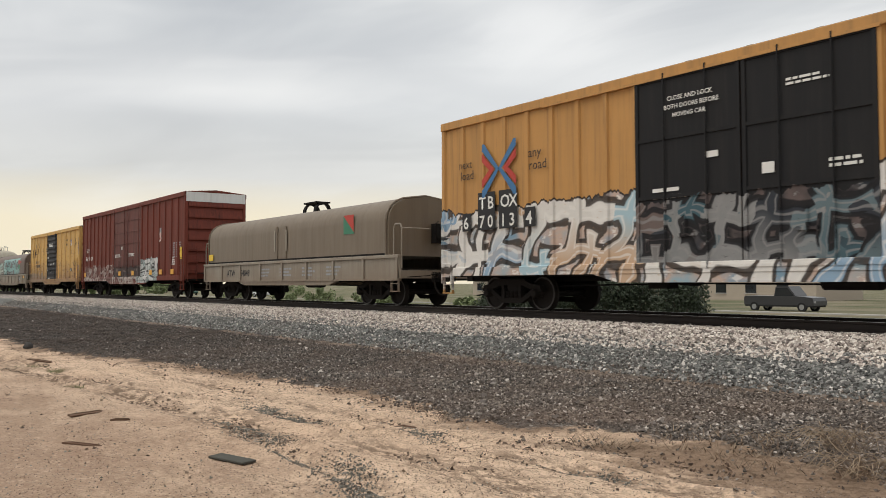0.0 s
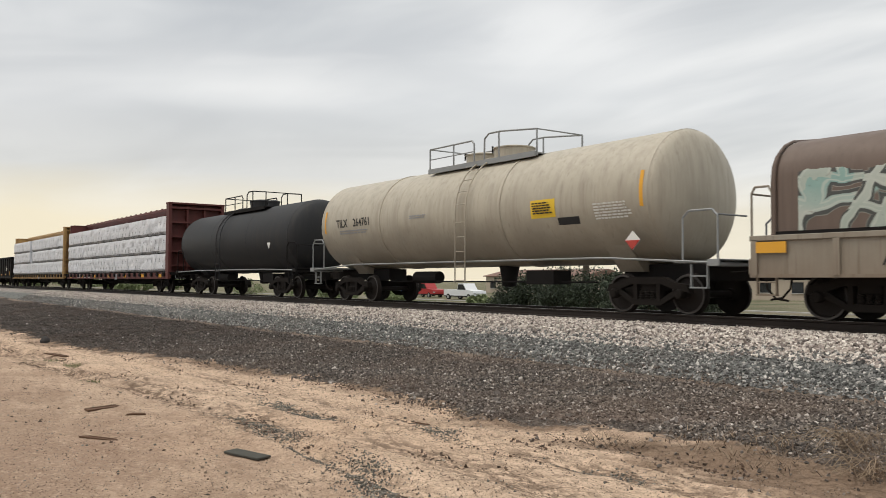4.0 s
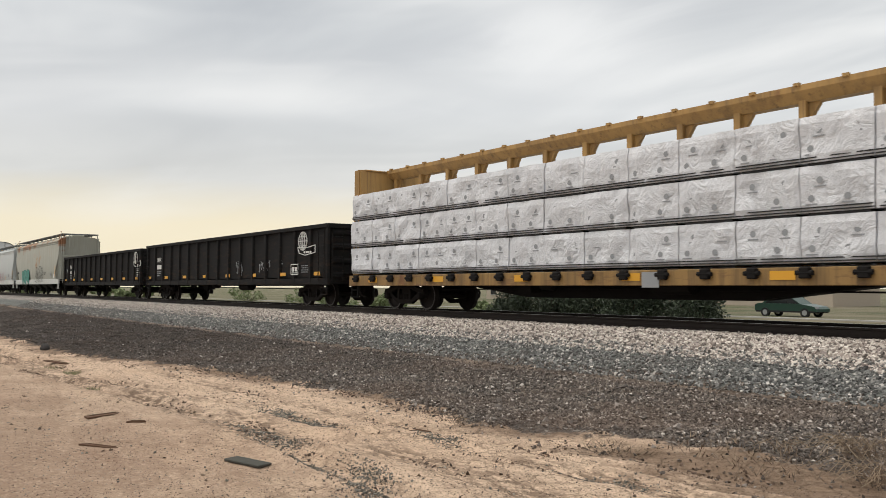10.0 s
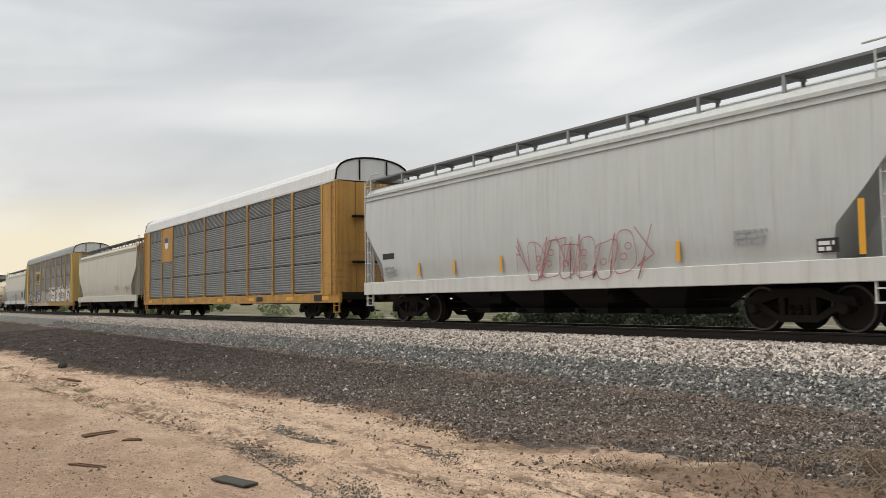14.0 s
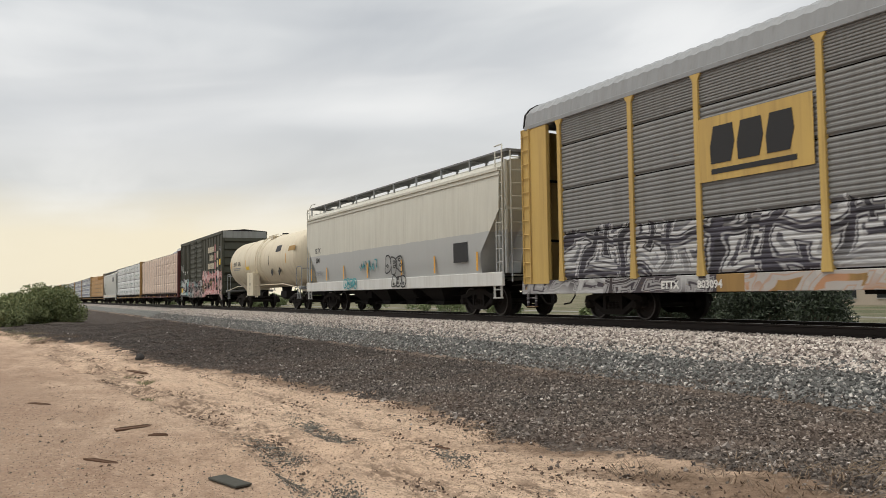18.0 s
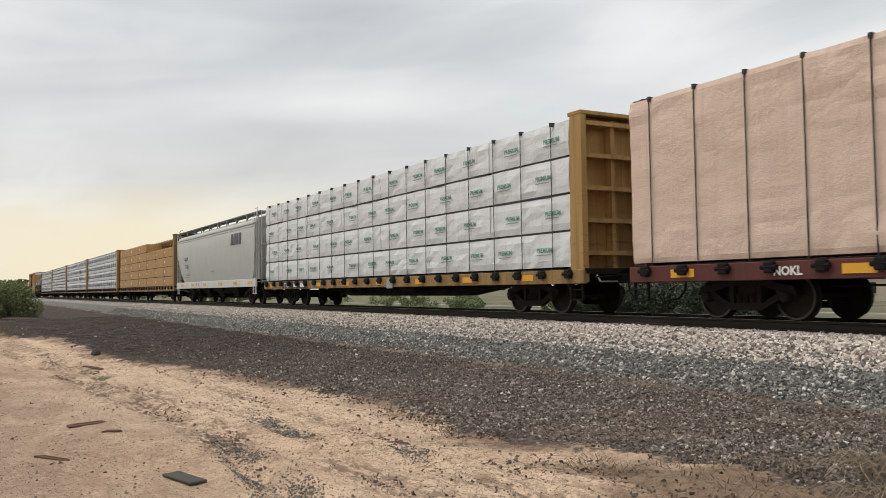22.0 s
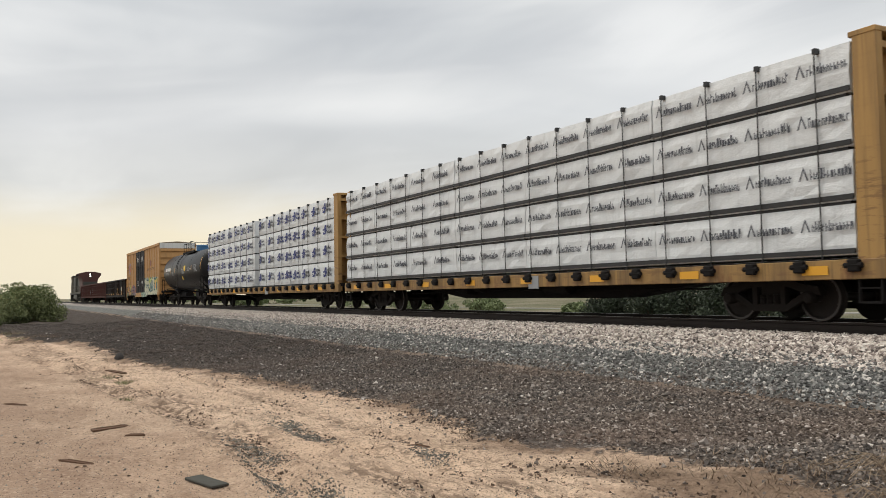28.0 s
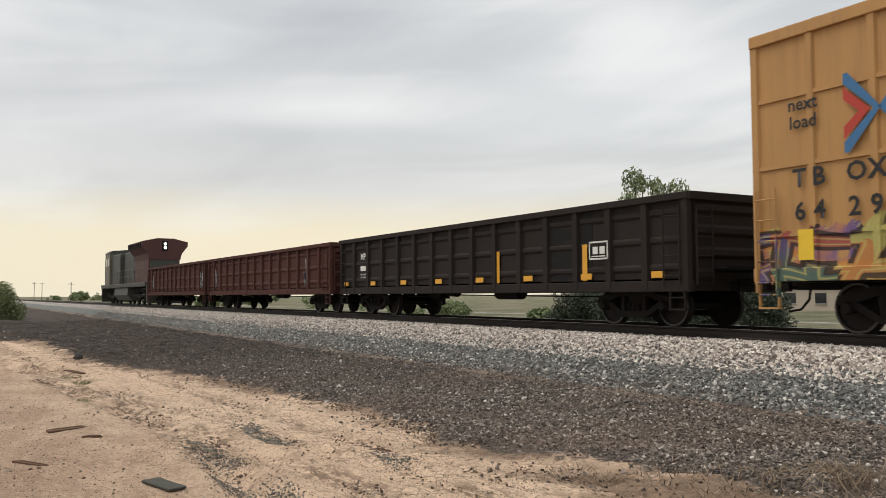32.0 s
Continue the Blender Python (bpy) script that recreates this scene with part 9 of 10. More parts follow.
# gondolas at the tail
for u0, u1, lab, mt, code, pn in ((-677.0, -660.55, "dark rusty gondola with ribbed sides and white grid mark", GON_B, "MP", 15), (-694.85, -677.8, "worn dark red gondola with faded white patches", GON_C, None, 15), (-710.8, -695.4, "short worn red gondola, paint bleached by the sun", GON_C, None, 13)):
    car, x0, y = gondola(u0, u1, lab, GROUP, mt, 2.60, 0.72, pn, ribbed=True)
    if code:
        gondola_marks(car, x0, y, u1 - u0, code, 0.68, 8, 0.36)
        for d in (9.9, 13.3):
            part("yellow_mark", plate(x0 + d, x0 + d + 0.16, 0.95, 1.75, y - 0.04), REFLECT, car)
        part("fresh_panel", plate(x0 + 11.9, x0 + 13.6, 0.95, 2.4, y - 0.006), GON_A, car)
    else:
        for d in (1.2, 14.2):
            scrawl(car, x0 + d, x0 + d + 0.5, 1.0, 2.1, y - 0.03, LABEL_GREY, int(-u0 + d), 3, 0.09)


# ---- locomotive at the tail ----
LOCO_GREY = paint("dusty_grey_locomotive_paint", (0.055, 0.056, 0.048), 0.6, 0.4, (0.04, 0.035, 0.03))
LOCO_YELLOW = paint("sun_faded_locomotive_yellow", (0.14, 0.13, 0.10), 0.6, 0.4, (0.07, 0.06, 0.045))
HEADLIGHT, _n, _b = material("lit_headlamp", 0.3)
_b.inputs["Base Color"].default_value = (0.8, 0.8, 0.75, 1)
_b.inputs["Emission Color"].default_value = (1.0, 0.95, 0.85, 1)
_b.inputs["Emission Strength"].default_value = 3.0
LOCO_RED = paint("dull_red_radiator_paint", (0.075, 0.028, 0.024), 0.6, 0.4, (0.04, 0.024, 0.02))


def locomotive(u0, u1):
    car = thing("locomotive", "dusty yellow and grey diesel locomotive pushing at the tail", "locomotive", GROUP)
    ln = placed(car, u0, u1)
    x0, x1 = -ln / 2, ln / 2
    part("frame_sill", Shape().box(x0 + 0.3, x1 - 0.3, -1.5, 1.5, 1.35, 1.62, 0.02), LOCO_GREY, car)
    part("walkway", Shape().box(x0 + 0.5, x1 - 0.5, -1.52, 1.52, 1.60, 1.66), LOCO_YELLOW, car)
    # cab and nose lead away from the train
    part("nose", Shape().prism([(x0 + 0.9, 1.66), (x0 + 0.9, 2.7), (x0 + 1.3, 3.05), (x0 + 2.5, 3.15), (x0 + 2.5, 1.66)], -1.05, 1.05, "y"), LOCO_YELLOW, car)
    cab = part("cab", Shape().prism([(x0 + 2.5, 1.66), (x0 + 2.35, 3.1), (x0 + 2.6, 4.35), (x0 + 4.9, 4.45), (x0 + 4.9, 1.66)], -1.5, 1.5, "y"), LOCO_YELLOW, car)
    part("cab_roof", Shape().prism([(-1.55, 4.38), (-1.3, 4.62), (0, 4.72), (1.3, 4.62), (1.55, 4.38)], x0 + 2.45, x0 + 5.0), LOCO_GREY, car)
    for p in (0.45, 1.45):
        part("cab_window", Shape().box(x0 + 2.6 + p, x0 + 3.3 + p, -1.512, -1.49, 3.3, 3.95), GLASS, cab)
    part("windscreen", Shape().add([(x0 + 2.36, -1.2, 3.2), (x0 + 2.36, 1.2, 3.2), (x0 + 2.52, 1.2, 4.0), (x0 + 2.52, -1.2, 4.0)], [(0, 1, 2, 3)]), GLASS, cab)
    part("equipment_hood", Shape().box(x0 + 4.9, x0 + 9.0, -1.3, 1.3, 1.66, 4.2, 0.06), LOCO_GREY, car)
    part("engine_hood", Shape().box(x0 + 9.0, x1 - 6.3, -0.95, 0.95, 1.66, 4.25, 0.08), LOCO_GREY, car)
    n = 9
    for i in range(n):
        x = x0 + 9.15 + (ln - 15.7) * i / n
        part("hood_door", Shape().box(x, x + (ln - 15.7) / n - 0.05, -0.972, -0.94, 1.85, 3.6, 0.008), LOCO_GREY, car)
    part("exhaust_stack", Shape().box(x0 + 11.0, x0 + 12.0, -0.3, 0.3, 4.2, 4.5), UNDER, car)
    rad = part("radiator_cabin", Shape().box(x1 - 6.3, x1 - 1.1, -1.1, 1.1, 1.66, 3.55, 0.05), LOCO_RED, car)
    part("radiator_wing", Shape().prism([(-1.1, 3.3), (-1.2, 3.75), (-1.62, 4.3), (-1.62, 4.62), (-0.6, 4.86), (0.6, 4.86), (1.62, 4.62), (1.62, 4.3), (1.2, 3.75), (1.1, 3.3)], x1 - 6.5, x1 - 0.9), LOCO_RED, rad)
    for i in range(7):
        part("radiator_louvre", Shape().box(x1 - 6.2 + i * 0.72, x1 - 5.6 + i * 0.72, -1.62, -1.58, 4.2, 4.55), UNDER, rad)
    part("headlight_housing", Shape().box(x1 - 0.95, x1 - 0.86, -0.2, 0.2, 3.95, 4.65, 0.02), UNDER, car)
    for z in (4.18, 4.45):
        part("headlight", Shape().lathe([(x1 - 0.88, 0.1), (x1 - 0.83, 0.11), (x1 - 0.83, 0.02)], 12, "x", (0, 0, z)), HEADLIGHT, car, "lit white headlamp")
    part("rear_hood_end", Shape().box(x1 - 1.1, x1 - 0.95, -1.0, 1.0, 1.66, 3.6), LOCO_GREY, car)
    part("fuel_tank", Shape().prism([(-1.4, 1.3), (-1.45, 0.75), (-1.1, 0.32), (1.1, 0.32), (1.45, 0.75), (1.4, 1.3)], -3.2, 3.0), LOCO_GREY, car)
    s = Shape()
    for i in range(14):
        x = x0 + 5.4 + (ln - 6.6) * i / 13
        s.rod((x, -1.47, 1.66), (x, -1.47, 2.7), 0.018, 6)
    s.pipe([(x0 + 5.4, -1.47, 2.7), (x1 - 1.2, -1.47, 2.7)], 0.018).pipe([(x0 + 5.4, -1.47, 2.2), (x1 - 1.2, -1.47, 2.2)], 0.014)
    part("walkway_rail", s, LOCO_YELLOW, car)
    for e in (-1, 1):
        for k in range(3):
            wl = part("wheelset", shared("wheelset_53", lambda: wheel_shape(0.53), WHEEL, 40), None, car, at=pose(e * (ln / 2 - 4.4) + (k - 1) * 1.95, 0, 0.53))
            part("wheel_rim", shared("rim_53", lambda: rim_shape(0.53), RIM, 40), None, wl)
        xc = e * (ln / 2 - 4.4)
        part("truck_frame", Shape().prism([(xc - 2.6, 0.55), (xc - 2.5, 0.95), (xc - 1.0, 0.8), (xc + 1.0, 0.8), (xc + 2.5, 0.95), (xc + 2.6, 0.55), (xc + 1.4, 0.62), (xc, 0.42), (xc - 1.4, 0.62)], -1.15, -0.95, "y").prism([(xc - 2.6, 0.55), (xc - 2.5, 0.95), (xc + 2.5, 0.95), (xc + 2.6, 0.55)], 0.95, 1.15, "y"), TRUCK, car)
        xe = e * ln / 2
        part("pilot", Shape().prism([(xe - e * 0.3, 1.5), (xe - e * 0.3, 0.15), (xe - e * 0.12, 0.15), (xe - e * 0.05, 0.5), (xe - e * 0.05, 1.5)], -1.4, 1.4, "y"), LOCO_GREY, car)
        part("step_well", Shape().box(min(xe - e * 1.1, xe - e * 0.35), max(xe - e * 1.1, xe - e * 0.35), -1.5, -1.2, 0.35, 0.4).box(min(xe - e * 1.1, xe - e * 0.35), max(xe - e * 1.1, xe - e * 0.35), -1.5, -1.2, 0.75, 0.8).box(min(xe - e * 1.1, xe - e * 0.35), max(xe - e * 1.1, xe - e * 0.35), -1.5, -1.2, 1.15, 1.2), LOCO_GREY, car)
        part("coupler", shared("coupler", coupler_shape, TRUCK), None, car, at=pose(xe, 0, 0, 0, 0, 0 if e > 0 else 180))
    return car


locomotive(-732.3, -711.5)


# ---- beyond the line ----
LEAF = stones("desert_shrub_leaves", [(0.0, (0.09, 0.125, 0.045)), (0.5, (0.17, 0.22, 0.085)), (1.0, (0.30, 0.34, 0.17))], 0.7, 0.0)
LEAF_DARK = stones("dense_hedge_leaves", [(0.0, (0.014, 0.024, 0.012)), (0.5, (0.028, 0.046, 0.022)), (1.0, (0.05, 0.075, 0.036))], 0.7, 0.0)
BARK = plain("grey_brown_bark", (0.10, 0.075, 0.055), 0.9)


def leaves(n, clumps, size, seed, mat, droop=0.0):
    """Small folded leaves round clump centres (x, y, z, radius)."""
    rng = np.random.default_rng(seed)
    c = np.array(clumps)
    pick = rng.choice(len(c), n, p=c[:, 3] ** 2 / (c[:, 3] ** 2).sum())
    d = rng.normal(size=(n, 3))
    d /= np.linalg.norm(d, axis=1)[:, None]
    p = c[pick, :3] + d * (c[pick, 3] * (0.35 + 0.65 * rng.random(n) ** 0.5))[:, None]
    p[:, 2] -= droop * rng.random(n) ** 2
    a = rng.normal(size=(n, 3))
    a[:, 2] -= 0.4 + droop
    a /= np.linalg.norm(a, axis=1)[:, None]
    b = np.cross(a, rng.normal(size=(n, 3)))
    b /= np.linalg.norm(b, axis=1)[:, None]
    s = (size * (0.6 + 0.8 * rng.random(n)))[:, None]
    v = np.stack([p - a * s, p + b * s * 0.42, p + a * s, p - b * s * 0.42], 1).reshape(-1, 3)
    me = bpy.data.meshes.new("leaves")
    me.from_pydata(v.tolist(), [], np.arange(n * 4).reshape(-1, 4).tolist())
    me.materials.append(mat)
    return me


def shrub(x, y, z, w_, h, seed, label, mat=None, n=2600, size=0.09, name="bush", clumps=18):
    t = thing(name, label, "bush", "desert bushes")
    t.location = (x, y, z)
    rng = random.Random(seed)
    cl = []
    for i in range(clumps):
        a, r = rng.random() * 6.283, rng.random() ** 0.6 * w_ / 2
        cl.append((math.cos(a) * r, math.sin(a) * r * 0.7, h * rng.uniform(0.18, 0.82) * (1 - 0.45 * (2 * r / w_) ** 2), h * rng.uniform(0.14, 0.26)))
    ob = part("crown", leaves(n, cl, size, seed, mat or LEAF), None, t)
    st = Shape()
    for i in range(7):
        c = cl[i]
        st.rod((c[0] * 0.1, c[1] * 0.1, 0), (c[0] * 0.9, c[1] * 0.9, c[2]), 0.03, 5)
    part("stem", st, BARK, t)
    return t


def tree(x, y, z, h, seed, label, spread_=1.75):
    t = thing("tree", label, "tree", "roadside trees")
    t.location = (x, y, z)
    rng = random.Random(seed)
    s = Shape()
    s.lathe([(0, 0.26), (h * 0.25, 0.2), (h * 0.55, 0.13), (h * 0.75, 0.07)], 10, "z")
    part("trunk", s, BARK, t, smooth=50)
    cl, lm = [], Shape()
    for i in range(16):
        a = i * 2.4 + rng.random()
        r = spread_ * rng.uniform(0.25, 1.0)
        zz = h * rng.uniform(0.66, 0.96) - 0.25 * r
        cl.append((math.cos(a) * r, math.sin(a) * r, zz, rng.uniform(0.38, 0.72)))
        lm.pipe([(0, 0, h * 0.5), (math.cos(a) * r * 0.5, math.sin(a) * r * 0.5, h * 0.62), (math.cos(a) * r, math.sin(a) * r, zz)], 0.035, 5)
    part("limb", lm, BARK, t)
    part("crown", leaves(5600, cl, 0.095, seed, LEAF, 0.55), None, t)
    return t


tree(-33.7, 19.2, -1.38, 8.9, 5, "tall tree with airy drooping green crown behind the track", 1.95)
# hedge of dense shrubs along the far side
for i in range(10):
    shrub(-37.2 + i * 1.5 - (0.3 if i % 2 else 0), 16.2 + (i % 3) * 0.7, -1.38, 2.4, 2.7 + (i * 7 % 5) * 0.16, 200 + i, "dense dark green shrub in a hedge beyond the track", LEAF_DARK, 4200, 0.085, clumps=26)
for i, (x, y, w_, h) in enumerate(((-54, 19, 4, 1.6), (-63, 24, 5, 1.8), (-47, 22, 3, 1.3), (-75, 26, 5, 2.2), (-90, 30, 6, 2.4), (-108, 30, 7, 2.6), (-42, 18.5, 2.5, 1.5))):
    shrub(x, y, -1.4, w_, h, 230 + i, "low olive green bush on the verge beyond the track", LEAF, 1500, 0.13)
# near side, where the sand meets the bank
LEAF_NEAR = stones("dusty_creosote_leaves", [(0.0, (0.08, 0.105, 0.035)), (0.5, (0.17, 0.205, 0.075)), (1.0, (0.30, 0.32, 0.14))], 0.75, 0.0)
shrub(-72, -11.6, -1.1, 7.6, 3.3, 251, "large rounded dark green bush beside the gravel bench", LEAF_NEAR, 26000, 0.10, clumps=70)
shrub(-62, -14.6, -1.1, 4.6, 2.0, 252, "low dark green bush at the edge of the sand", LEAF_NEAR, 12000, 0.08, clumps=50)
shrub(-90, -13.2, -1.1, 6.5, 3.1, 253, "green bush at the edge of the sand", LEAF_NEAR, 5000, 0.13)
shrub(-110, -11.5, -1.1, 6, 2.6, 254, "green bush at the edge of the sand", LEAF_NEAR, 2600, 0.15)
for i in range(16):
    shrub(-140 - i * 17, (-8 if i % 2 else -14) - (i % 4) * 3, -1.1, 8, 2.4 + (i % 3) * 0.5, 260 + i, "distant olive green bush beside the line", LEAF, 900, 0.3)
for i in range(14):
    shrub(-150 - i * 26, 26 + (i * 13 % 30), -1.4, 12, 3.0 + (i % 4) * 0.6, 290 + i, "distant olive green trees beyond the line", LEAF, 900, 0.4)

# road, kerb and low buildings beyond
ROAD = plain("pale_worn_asphalt", (0.20, 0.195, 0.185), 0.85)
KERB = plain("concrete_kerb", (0.42, 0.40, 0.37), 0.85)
tagged(new("road", Shape().box(-400, 300, 36.5, 56, -1.5, -1.385).mesh("road", ROAD)), "pale worn asphalt road beyond the shrubs", "road", kind="structure")
tagged(new("kerb", Shape().box(-400, 300, 36.2, 36.5, -1.5, -1.27, 0.02).mesh("kerb", KERB)), "pale concrete kerb along the road", "kerb", kind="structure")
STUCCO = plain("beige_stucco", (0.46, 0.39, 0.31), 0.85)
TRIM = plain("brown_roof_tile", (0.20, 0.12, 0.09), 0.8)


def building(x, y, ln, dp, h, label):
    b = thing("building", label, "building", "low buildings")
    b.location = (x, y, -1.42)
    part("wall", Shape().box(-ln / 2, ln / 2, 0, dp, 0, h, 0.05), STUCCO, b)
    part("roof", Shape().prism([(-0.4, h), (dp / 2, h + 1.1), (dp + 0.4, h), (dp + 0.4, h - 0.12), (-0.4, h - 0.12)], -ln / 2 - 0.4, ln / 2 + 0.4), TRIM, b)
    for i in range(int(ln / 4)):
        xx = -ln / 2 + 2 + i * 4
        win = part("window", Shape().box(xx - 0.7, xx + 0.7, -0.05, 0.02, 0.9, 2.1), GLASS, b)
        part("sill", Shape().box(xx - 0.8, xx + 0.8, -0.12, 0.0, 0.8, 0.9), KERB, win)
    return b


building(-62, 72, 26, 10, 3.1, "low beige stucco building with tiled roof")
building(-28, 70, 22, 10, 2.9, "low beige stucco building with tiled roof")
building(-104, 78, 24, 10, 3.0, "low beige stucco building with tiled roof")


# wooden post-and-rail gate frames and poles far down the line
POLE = plain("weathered_pole_timber", (0.09, 0.07, 0.055), 0.9)
for i, (x, y, h) in enumerate(((-330, 24, 7), (-395, 20, 8), (-280, -30, 7.5), (-460, 22, 9))):
    p = thing("utility_pole", "weathered timber utility pole with a cross-arm", "utility pole", "utility poles")
    p.location = (x, y, -1.3)
    part("pole", Shape().lathe([(0, 0.16), (h, 0.11)], 8, "z"), POLE, p, smooth=50)
    part("cross_arm", Shape().box(-0.06, 0.06, -1.1, 1.1, h - 0.7, h - 0.55), POLE, p)


# ---- vehicles on the road ----
TYRE = plain("tyre_rubber", (0.02, 0.02, 0.02), 0.85)
HUB = plain("wheel_alloy", (0.45, 0.45, 0.45), 0.35, 0.7)
LAMP_RED = plain("red_tail_lamp", (0.35, 0.02, 0.02), 0.3)
ROADCARS = []


def vehicle(label, rgb, pickup=False, ln=4.5, h=1.45, category="car"):
    c = thing("pickup_truck" if pickup else "car", label, category, "vehicles on the road")
    m = plain("car_paint_" + label.split()[0], rgb, 0.3, 0.1, 0.05)
    a = ln / 2
    if pickup:
        body = [(-a, 0.45), (-a, 1.0), (-a + 0.1, 1.1), (-0.25, 1.1), (0.0, 1.1), (a - 1.3, 1.1), (a - 0.1, 1.0), (a, 0.75), (a, 0.45)]
        cabin = [(-0.35, 1.08), (-0.2, h + 0.28), (0.75, h + 0.3), (1.35, 1.08)]
    else:
        body = [(-a, 0.42), (-a, 0.85), (-a + 0.25, 0.98), (a - 1.2, 0.95), (a - 0.2, 0.78), (a, 0.6), (a, 0.42)]
        cabin = [(-a + 0.5, 0.96), (-a + 1.1, h), (0.35, h + 0.02), (1.15, 0.95)]
    part("body", Shape().prism(body, -0.88, 0.88, "y"), m, c)
    part("cabin", Shape().prism([(x, z) for x, z in cabin], -0.76, 0.76, "y"), m, c)
    k = [(x * 0.88 + 0.02, 0.98 + (z - 0.96) * 0.86) for x, z in cabin]
    part("side_window", Shape().prism(k, -0.775, 0.775, "y"), GLASS, c)
    part("sill_trim", Shape().box(-a + 0.1, a - 0.1, -0.9, 0.9, 0.34, 0.46), TYRE, c)
    part("tail_lamp", Shape().box(-a - 0.01, -a + 0.08, -0.86, -0.6, 0.75, 0.9), LAMP_RED, c)
    part("headlamp", Shape().box(a - 0.1, a + 0.01, -0.86, -0.55, 0.62, 0.75), HUB, c)
    for x in (-a + 0.85, a - 0.85):
        for y in (-0.82, 0.82):
            wl = part("wheel", Shape().lathe([(-0.1, 0.2), (-0.1, 0.33), (0.1, 0.33), (0.1, 0.2)], 16, "y", (x, y, 0.33)), TYRE, c, smooth=40)
            part("hub", Shape().lathe([(-0.11, 0.19), (0.11, 0.19)], 12, "y", (x, y, 0.33)), HUB, wl)
    return c


def drives(car, y, t_mid, x_mid, speed):
    """Passes x_mid at t_mid along the road."""
    ROADCARS.append((car, y, t_mid, x_mid, speed))


for lab, rgb, pick, ln, h, y, t0, xm in (
        ("dark grey pickup truck on the far road", (0.05, 0.05, 0.052), True, 5.4, 1.5, 41, 0.0, -34.0),
        ("white compact car on the far road", (0.72, 0.73, 0.73), False, 4.3, 1.45, 49, 2.0, -42.2),
        ("silver sport utility vehicle on the far road", (0.45, 0.46, 0.47), False, 4.8, 1.75, 41, 2.0, -34.2),
        ("white sedan on the far road", (0.74, 0.74, 0.73), False, 4.4, 1.45, 49, 3.0, -35.2),
        ("dark sport utility vehicle on the far road", (0.04, 0.042, 0.045), False, 4.8, 1.75, 49, 3.0, -29.4),
        ("white pickup truck on the far road", (0.7, 0.71, 0.72), True, 5.4, 1.5, 41, 7.0, -37.6),
        ("white rounded sedan on the far road", (0.74, 0.75, 0.75), False, 4.0, 1.45, 49, 8.5, -39.2),
        ("red pickup truck on the far road", (0.36, 0.03, 0.03), True, 5.4, 1.5, 44.5, 8.5, -32.1),
        ("blue sedan on the far road", (0.025, 0.085, 0.26), False, 4.4, 1.42, 49, 9.0, -40.9),
        ("dark green sedan on the far road", (0.02, 0.05, 0.035), False, 4.8, 1.45, 41, 10.0, -34.7)):
    drives(vehicle(lab, rgb, pick, ln, h, "pickup truck" if pick else "car"), y, t0, xm, 12.0)

# ---- litter on the sand ----
PLANK = plain("weathered_plank", (0.15, 0.09, 0.06), 0.9, 0, 0.4, spec=0.1)
SLATE = plain("grey_green_board", (0.085, 0.083, 0.072), 0.9, 0, 0.3, spec=0.08)
board = thing("board", "dark grey-green flat board lying on the sand", "board")
part("panel", Shape().box(-0.27, 0.27, -0.085, 0.085, 0.0, 0.022, 0.004), SLATE, board)
board.matrix_basis = pose(-8.02, -11.68, bank(-11.68) + max(rut(-8.02 + 0.25 * k, -11.68 + 0.07 * k) for k in (-1, 0, 1)) + 0.004, 1, 0, 15)
for x, y, ln, wd, rz, lab in ((-12.11, -12.06, 0.62, 0.13, 121, "split weathered brown plank lying on the sand"), (-9.86, -12.64, 0.52, 0.055, 35, "thin weathered stick lying on the sand"),
                              (-11.2, -11.86, 0.24, 0.05, 66, "short dark twig lying on the sand"), (-8.7, -9.12, 0.3, 0.10, 20, "small scrap of dark wood on the sand"), (-20.7, -10.94, 0.9, 0.10, 20, "thin weathered plank half buried in sand"),
                              (-15.8, -13.1, 0.5, 0.05, 40, "thin pale stick lying on the sand")):
    p = thing("plank", lab, "wood scrap", "scraps of wood")
    s = Shape().prism([(-ln / 2, -wd / 2), (-ln / 2 + 0.06, wd / 2), (ln / 2 - 0.03, wd * 0.4), (ln / 2, 0), (ln / 2 - 0.1, -wd / 2)], 0, 0.022, "z")
    part("board", s, PLANK, p)
    part("splinter", Shape().box(-ln * 0.3, ln * 0.42, wd * 0.1, wd * 0.3, 0.021, 0.03), PLANK, p)
    p.matrix_basis = pose(x, y, bank(y) + rut(x, y) - 0.004, 4, 2, rz)
st = thing("rock", "single dark stone on the sand by the gravel edge", "rock")
me = bpy.data.meshes.new("stone")
bm = bmesh.new()
bmesh.ops.create_icosphere(bm, subdivisions=2, radius=0.13)
for v in bm.verts:
    v.co *= 1 + 0.35 * noise.noise(v.co * 7)
bm.to_mesh(me)
bm.free()
me.materials.append(plain("dark_stone", (0.045, 0.04, 0.037), 0.85))
part("stone", me, None, st)
st.matrix_basis = pose(-25.5, -10.3, -1.03)
GRASS = stones("dry_green_grass", [(0.0, (0.10, 0.12, 0.04)), (0.6, (0.18, 0.19, 0.08)), (1.0, (0.34, 0.30, 0.16))], 0.8, 0.0)
STRAW = stones("dry_straw", [(0.0, (0.10, 0.065, 0.04)), (0.7, (0.20, 0.135, 0.085)), (1.0, (0.36, 0.27, 0.18))], 0.85, 0.0)


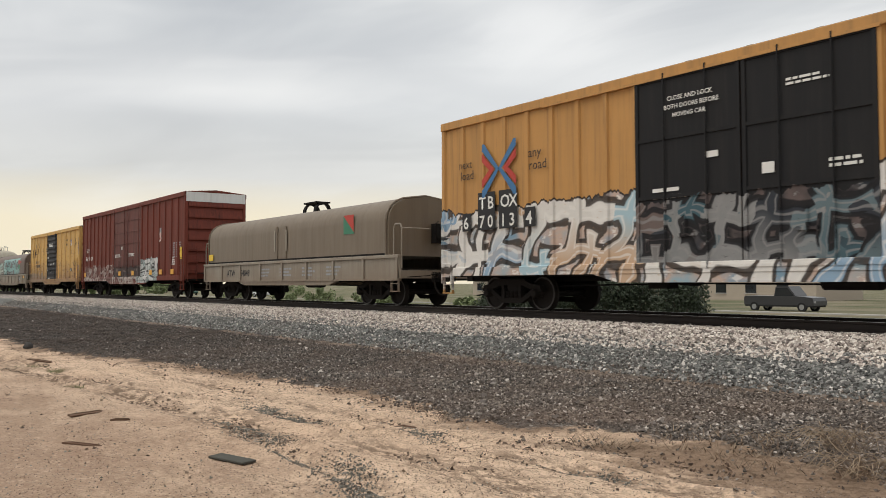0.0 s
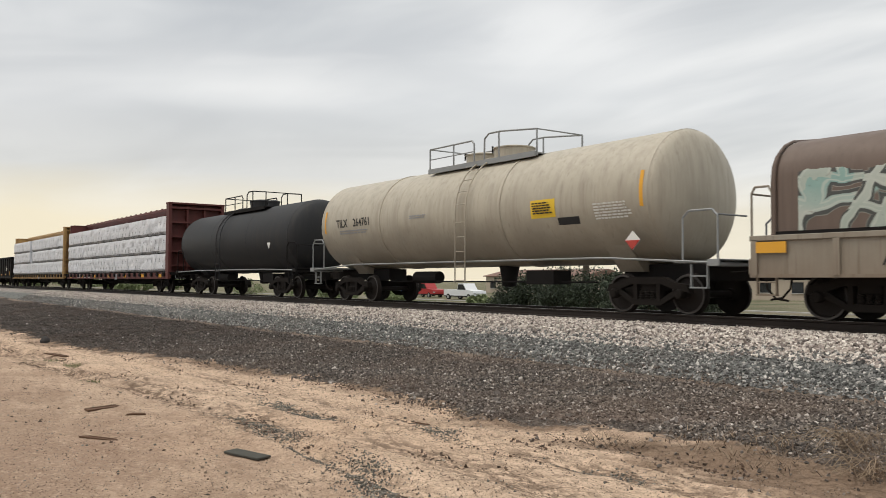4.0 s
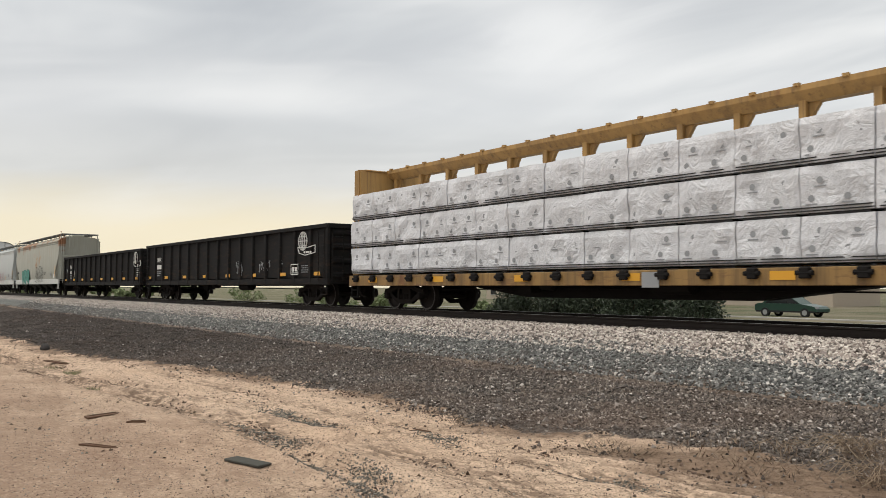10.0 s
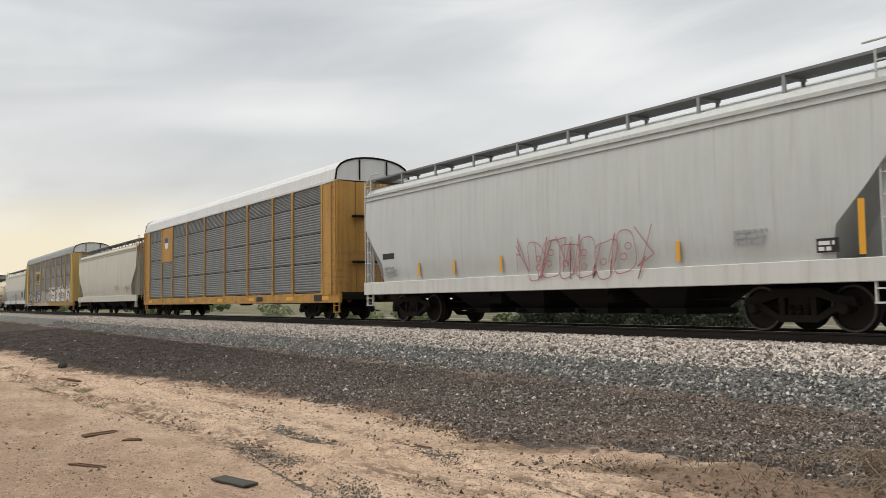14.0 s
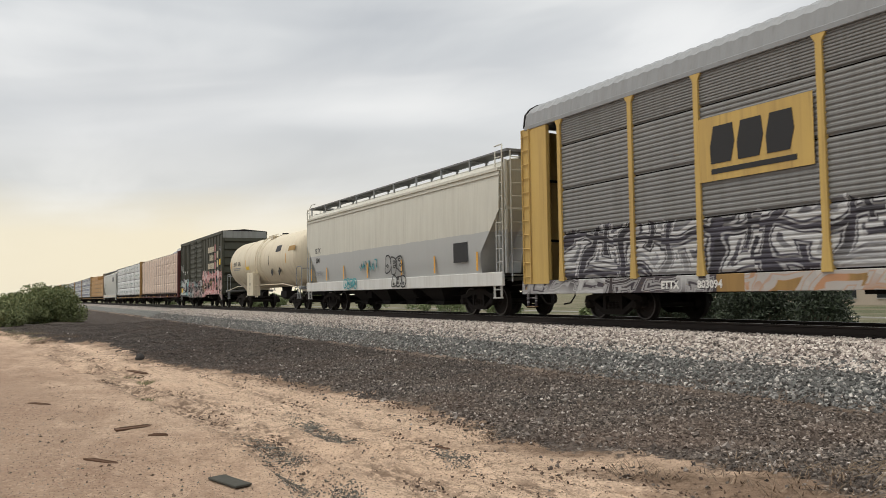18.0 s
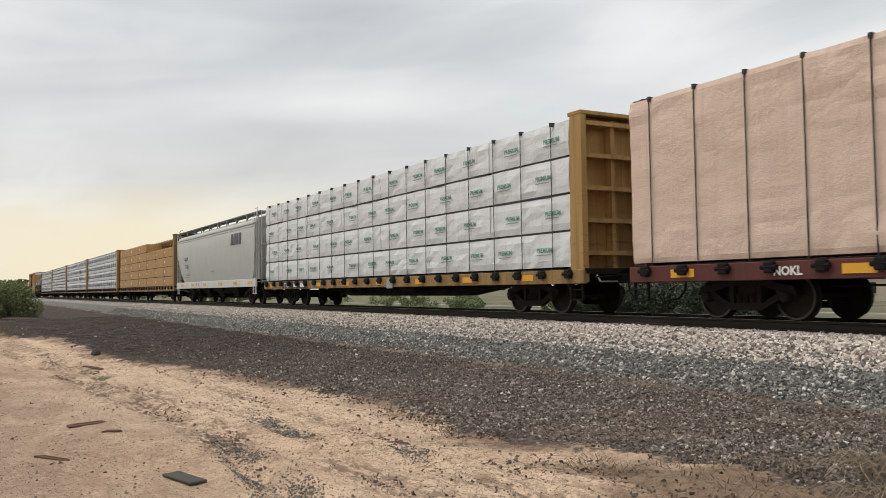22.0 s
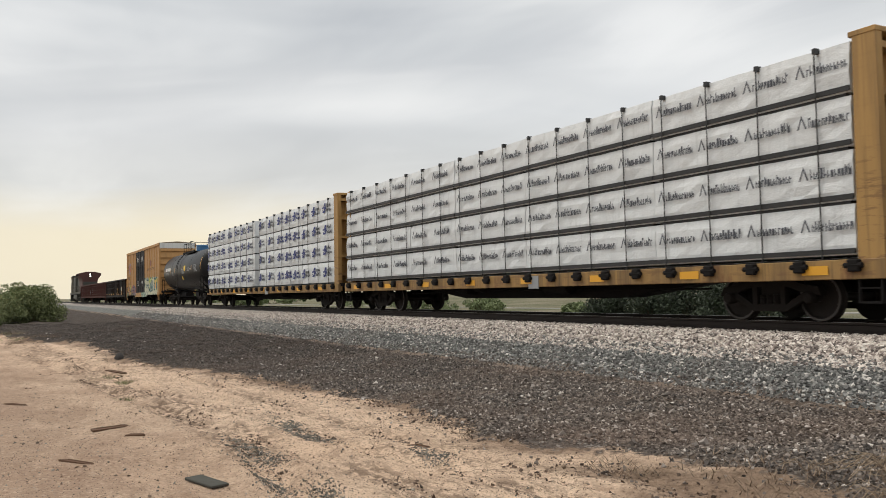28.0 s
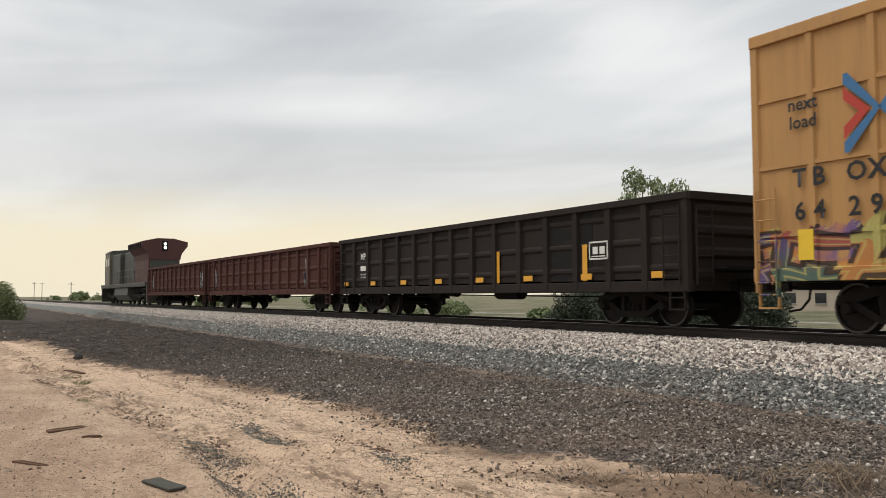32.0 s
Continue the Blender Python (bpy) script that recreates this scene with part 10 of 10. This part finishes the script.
def tuft(x, y, w_, h, n, seed, mat, label, lean=0.5):
    rng = random.Random(seed)
    s = Shape()
    for i in range(n):
        a, r = rng.random() * 6.283, rng.random() ** 0.5 * w_ / 2
        px, py = math.cos(a) * r, math.sin(a) * r
        b = rng.random() * 6.283
        q = (px + math.cos(b) * lean * h, py + math.sin(b) * lean * h, h * rng.uniform(0.5, 1.0))
        d = (math.sin(b) * 0.006, -math.cos(b) * 0.006)
        s.add([(px - d[0], py - d[1], 0), (px + d[0], py + d[1], 0), q], [(0, 1, 2)])
    t = thing("grass_tuft", label, "grass", "tufts of grass")
    tagged(part("grass", s, mat, t), kind="stuff")
    t.matrix_basis = pose(x, y, bank(y) + rut(x, y) - 0.01)


tuft(-18.6, -11.0, 0.5, 0.10, 170, 1, GRASS, "small green weed on the sand")
tuft(-19.8, -11.25, 0.8, 0.07, 150, 2, GRASS, "flat yellow-green weed on the sand")
tuft(-15.2, -11.5, 0.35, 0.06, 90, 3, GRASS, "sparse green weed on the sand")
tuft(-5.6, -7.0, 1.7, 0.10, 260, 4, STRAW, "dry brown tumbleweed stalks on the gravel", 1.2)
tuft(-4.7, -7.4, 1.4, 0.09, 220, 5, STRAW, "dry brown stalks on the gravel", 1.2)
tuft(-6.6, -7.8, 0.9, 0.10, 160, 6, STRAW, "dry brown stalks on the gravel", 1.4)
tuft(-9.6, -8.0, 0.8, 0.08, 140, 7, STRAW, "dry brown stalks at the gravel edge", 1.4)


def tumbleweed(x, y, w_, h, n, seed, label):
    """Bent, tangled stalks of a dead weed."""
    rng = random.Random(seed)
    t = thing("dead_weed", label, "weed", "dead weeds")
    for i in range(n):
        a, r = rng.random() * 6.283, w_ / 2 * rng.uniform(0.4, 1.0)
        b = a + rng.uniform(-1.2, 1.2)
        base = (rng.uniform(-0.15, 0.15) * w_, rng.uniform(-0.15, 0.15) * w_)
        pts = [(base[0] + r * k * math.cos(a + (b - a) * k), base[1] + r * k * math.sin(a + (b - a) * k), h * math.sin(2.6 * k) * rng.uniform(0.5, 1.0) + 0.01) for k in (0, 0.25, 0.5, 0.75, 1.0)]
        part("stalk", Shape().pipe(pts, rng.uniform(0.0018, 0.0035), 4), STRAW, t)
    t.matrix_basis = pose(x, y, bank(y) + rut(x, y))


tumbleweed(-4.5, -6.6, 1.2, 0.24, 70, 61, "tangled dead tumbleweed on the gravel edge")
tumbleweed(-5.2, -6.9, 0.7, 0.16, 14, 62, "pale dead weed stalks at the gravel edge")
tumbleweed(-3.9, -7.4, 1.2, 0.22, 60, 63, "tangled dead tumbleweed on the gravel edge")
tumbleweed(-9.0, -8.35, 0.6, 0.1, 10, 64, "dead twigs at the gravel edge")
for i, (x, y, w_) in enumerate(((-41, -12.6, 1.6), (-43.5, -13.1, 2.2), (-46, -13.2, 2.4), (-40, -11.6, 1.5), (-50, -13.6, 2.5), (-37.2, -12.5, 1.1))):
    tuft(x, y, w_, 0.22, 220, 20 + i, STRAW if i % 2 else GRASS, "dry yellow-green grass beyond the sand", 0.6)
tuft(-13.5, -8.3, 0.8, 0.07, 120, 8, STRAW, "dry brown stalks at the gravel edge", 1.4)


# ---- what moves ----
def along(t):
    """How far the train has run after t seconds."""
    q = t / 32
    return 32 * (20.157 * q + 0.2408 * q * q - 0.1056 * q ** 3)


def motions():
    for c, u in TRAIN:
        walk(c, [(t, pose(u + along(t), 0, 0)) for t in range(0, 33, 2)])
    for c, y, t_mid, x_mid, speed in ROADCARS:
        walk(c, [(t, pose(x_mid + speed * (t - t_mid), y, -1.385, 0, 0, 0 if speed > 0 else 180)) for t in (0, 16, 32)])


motions()
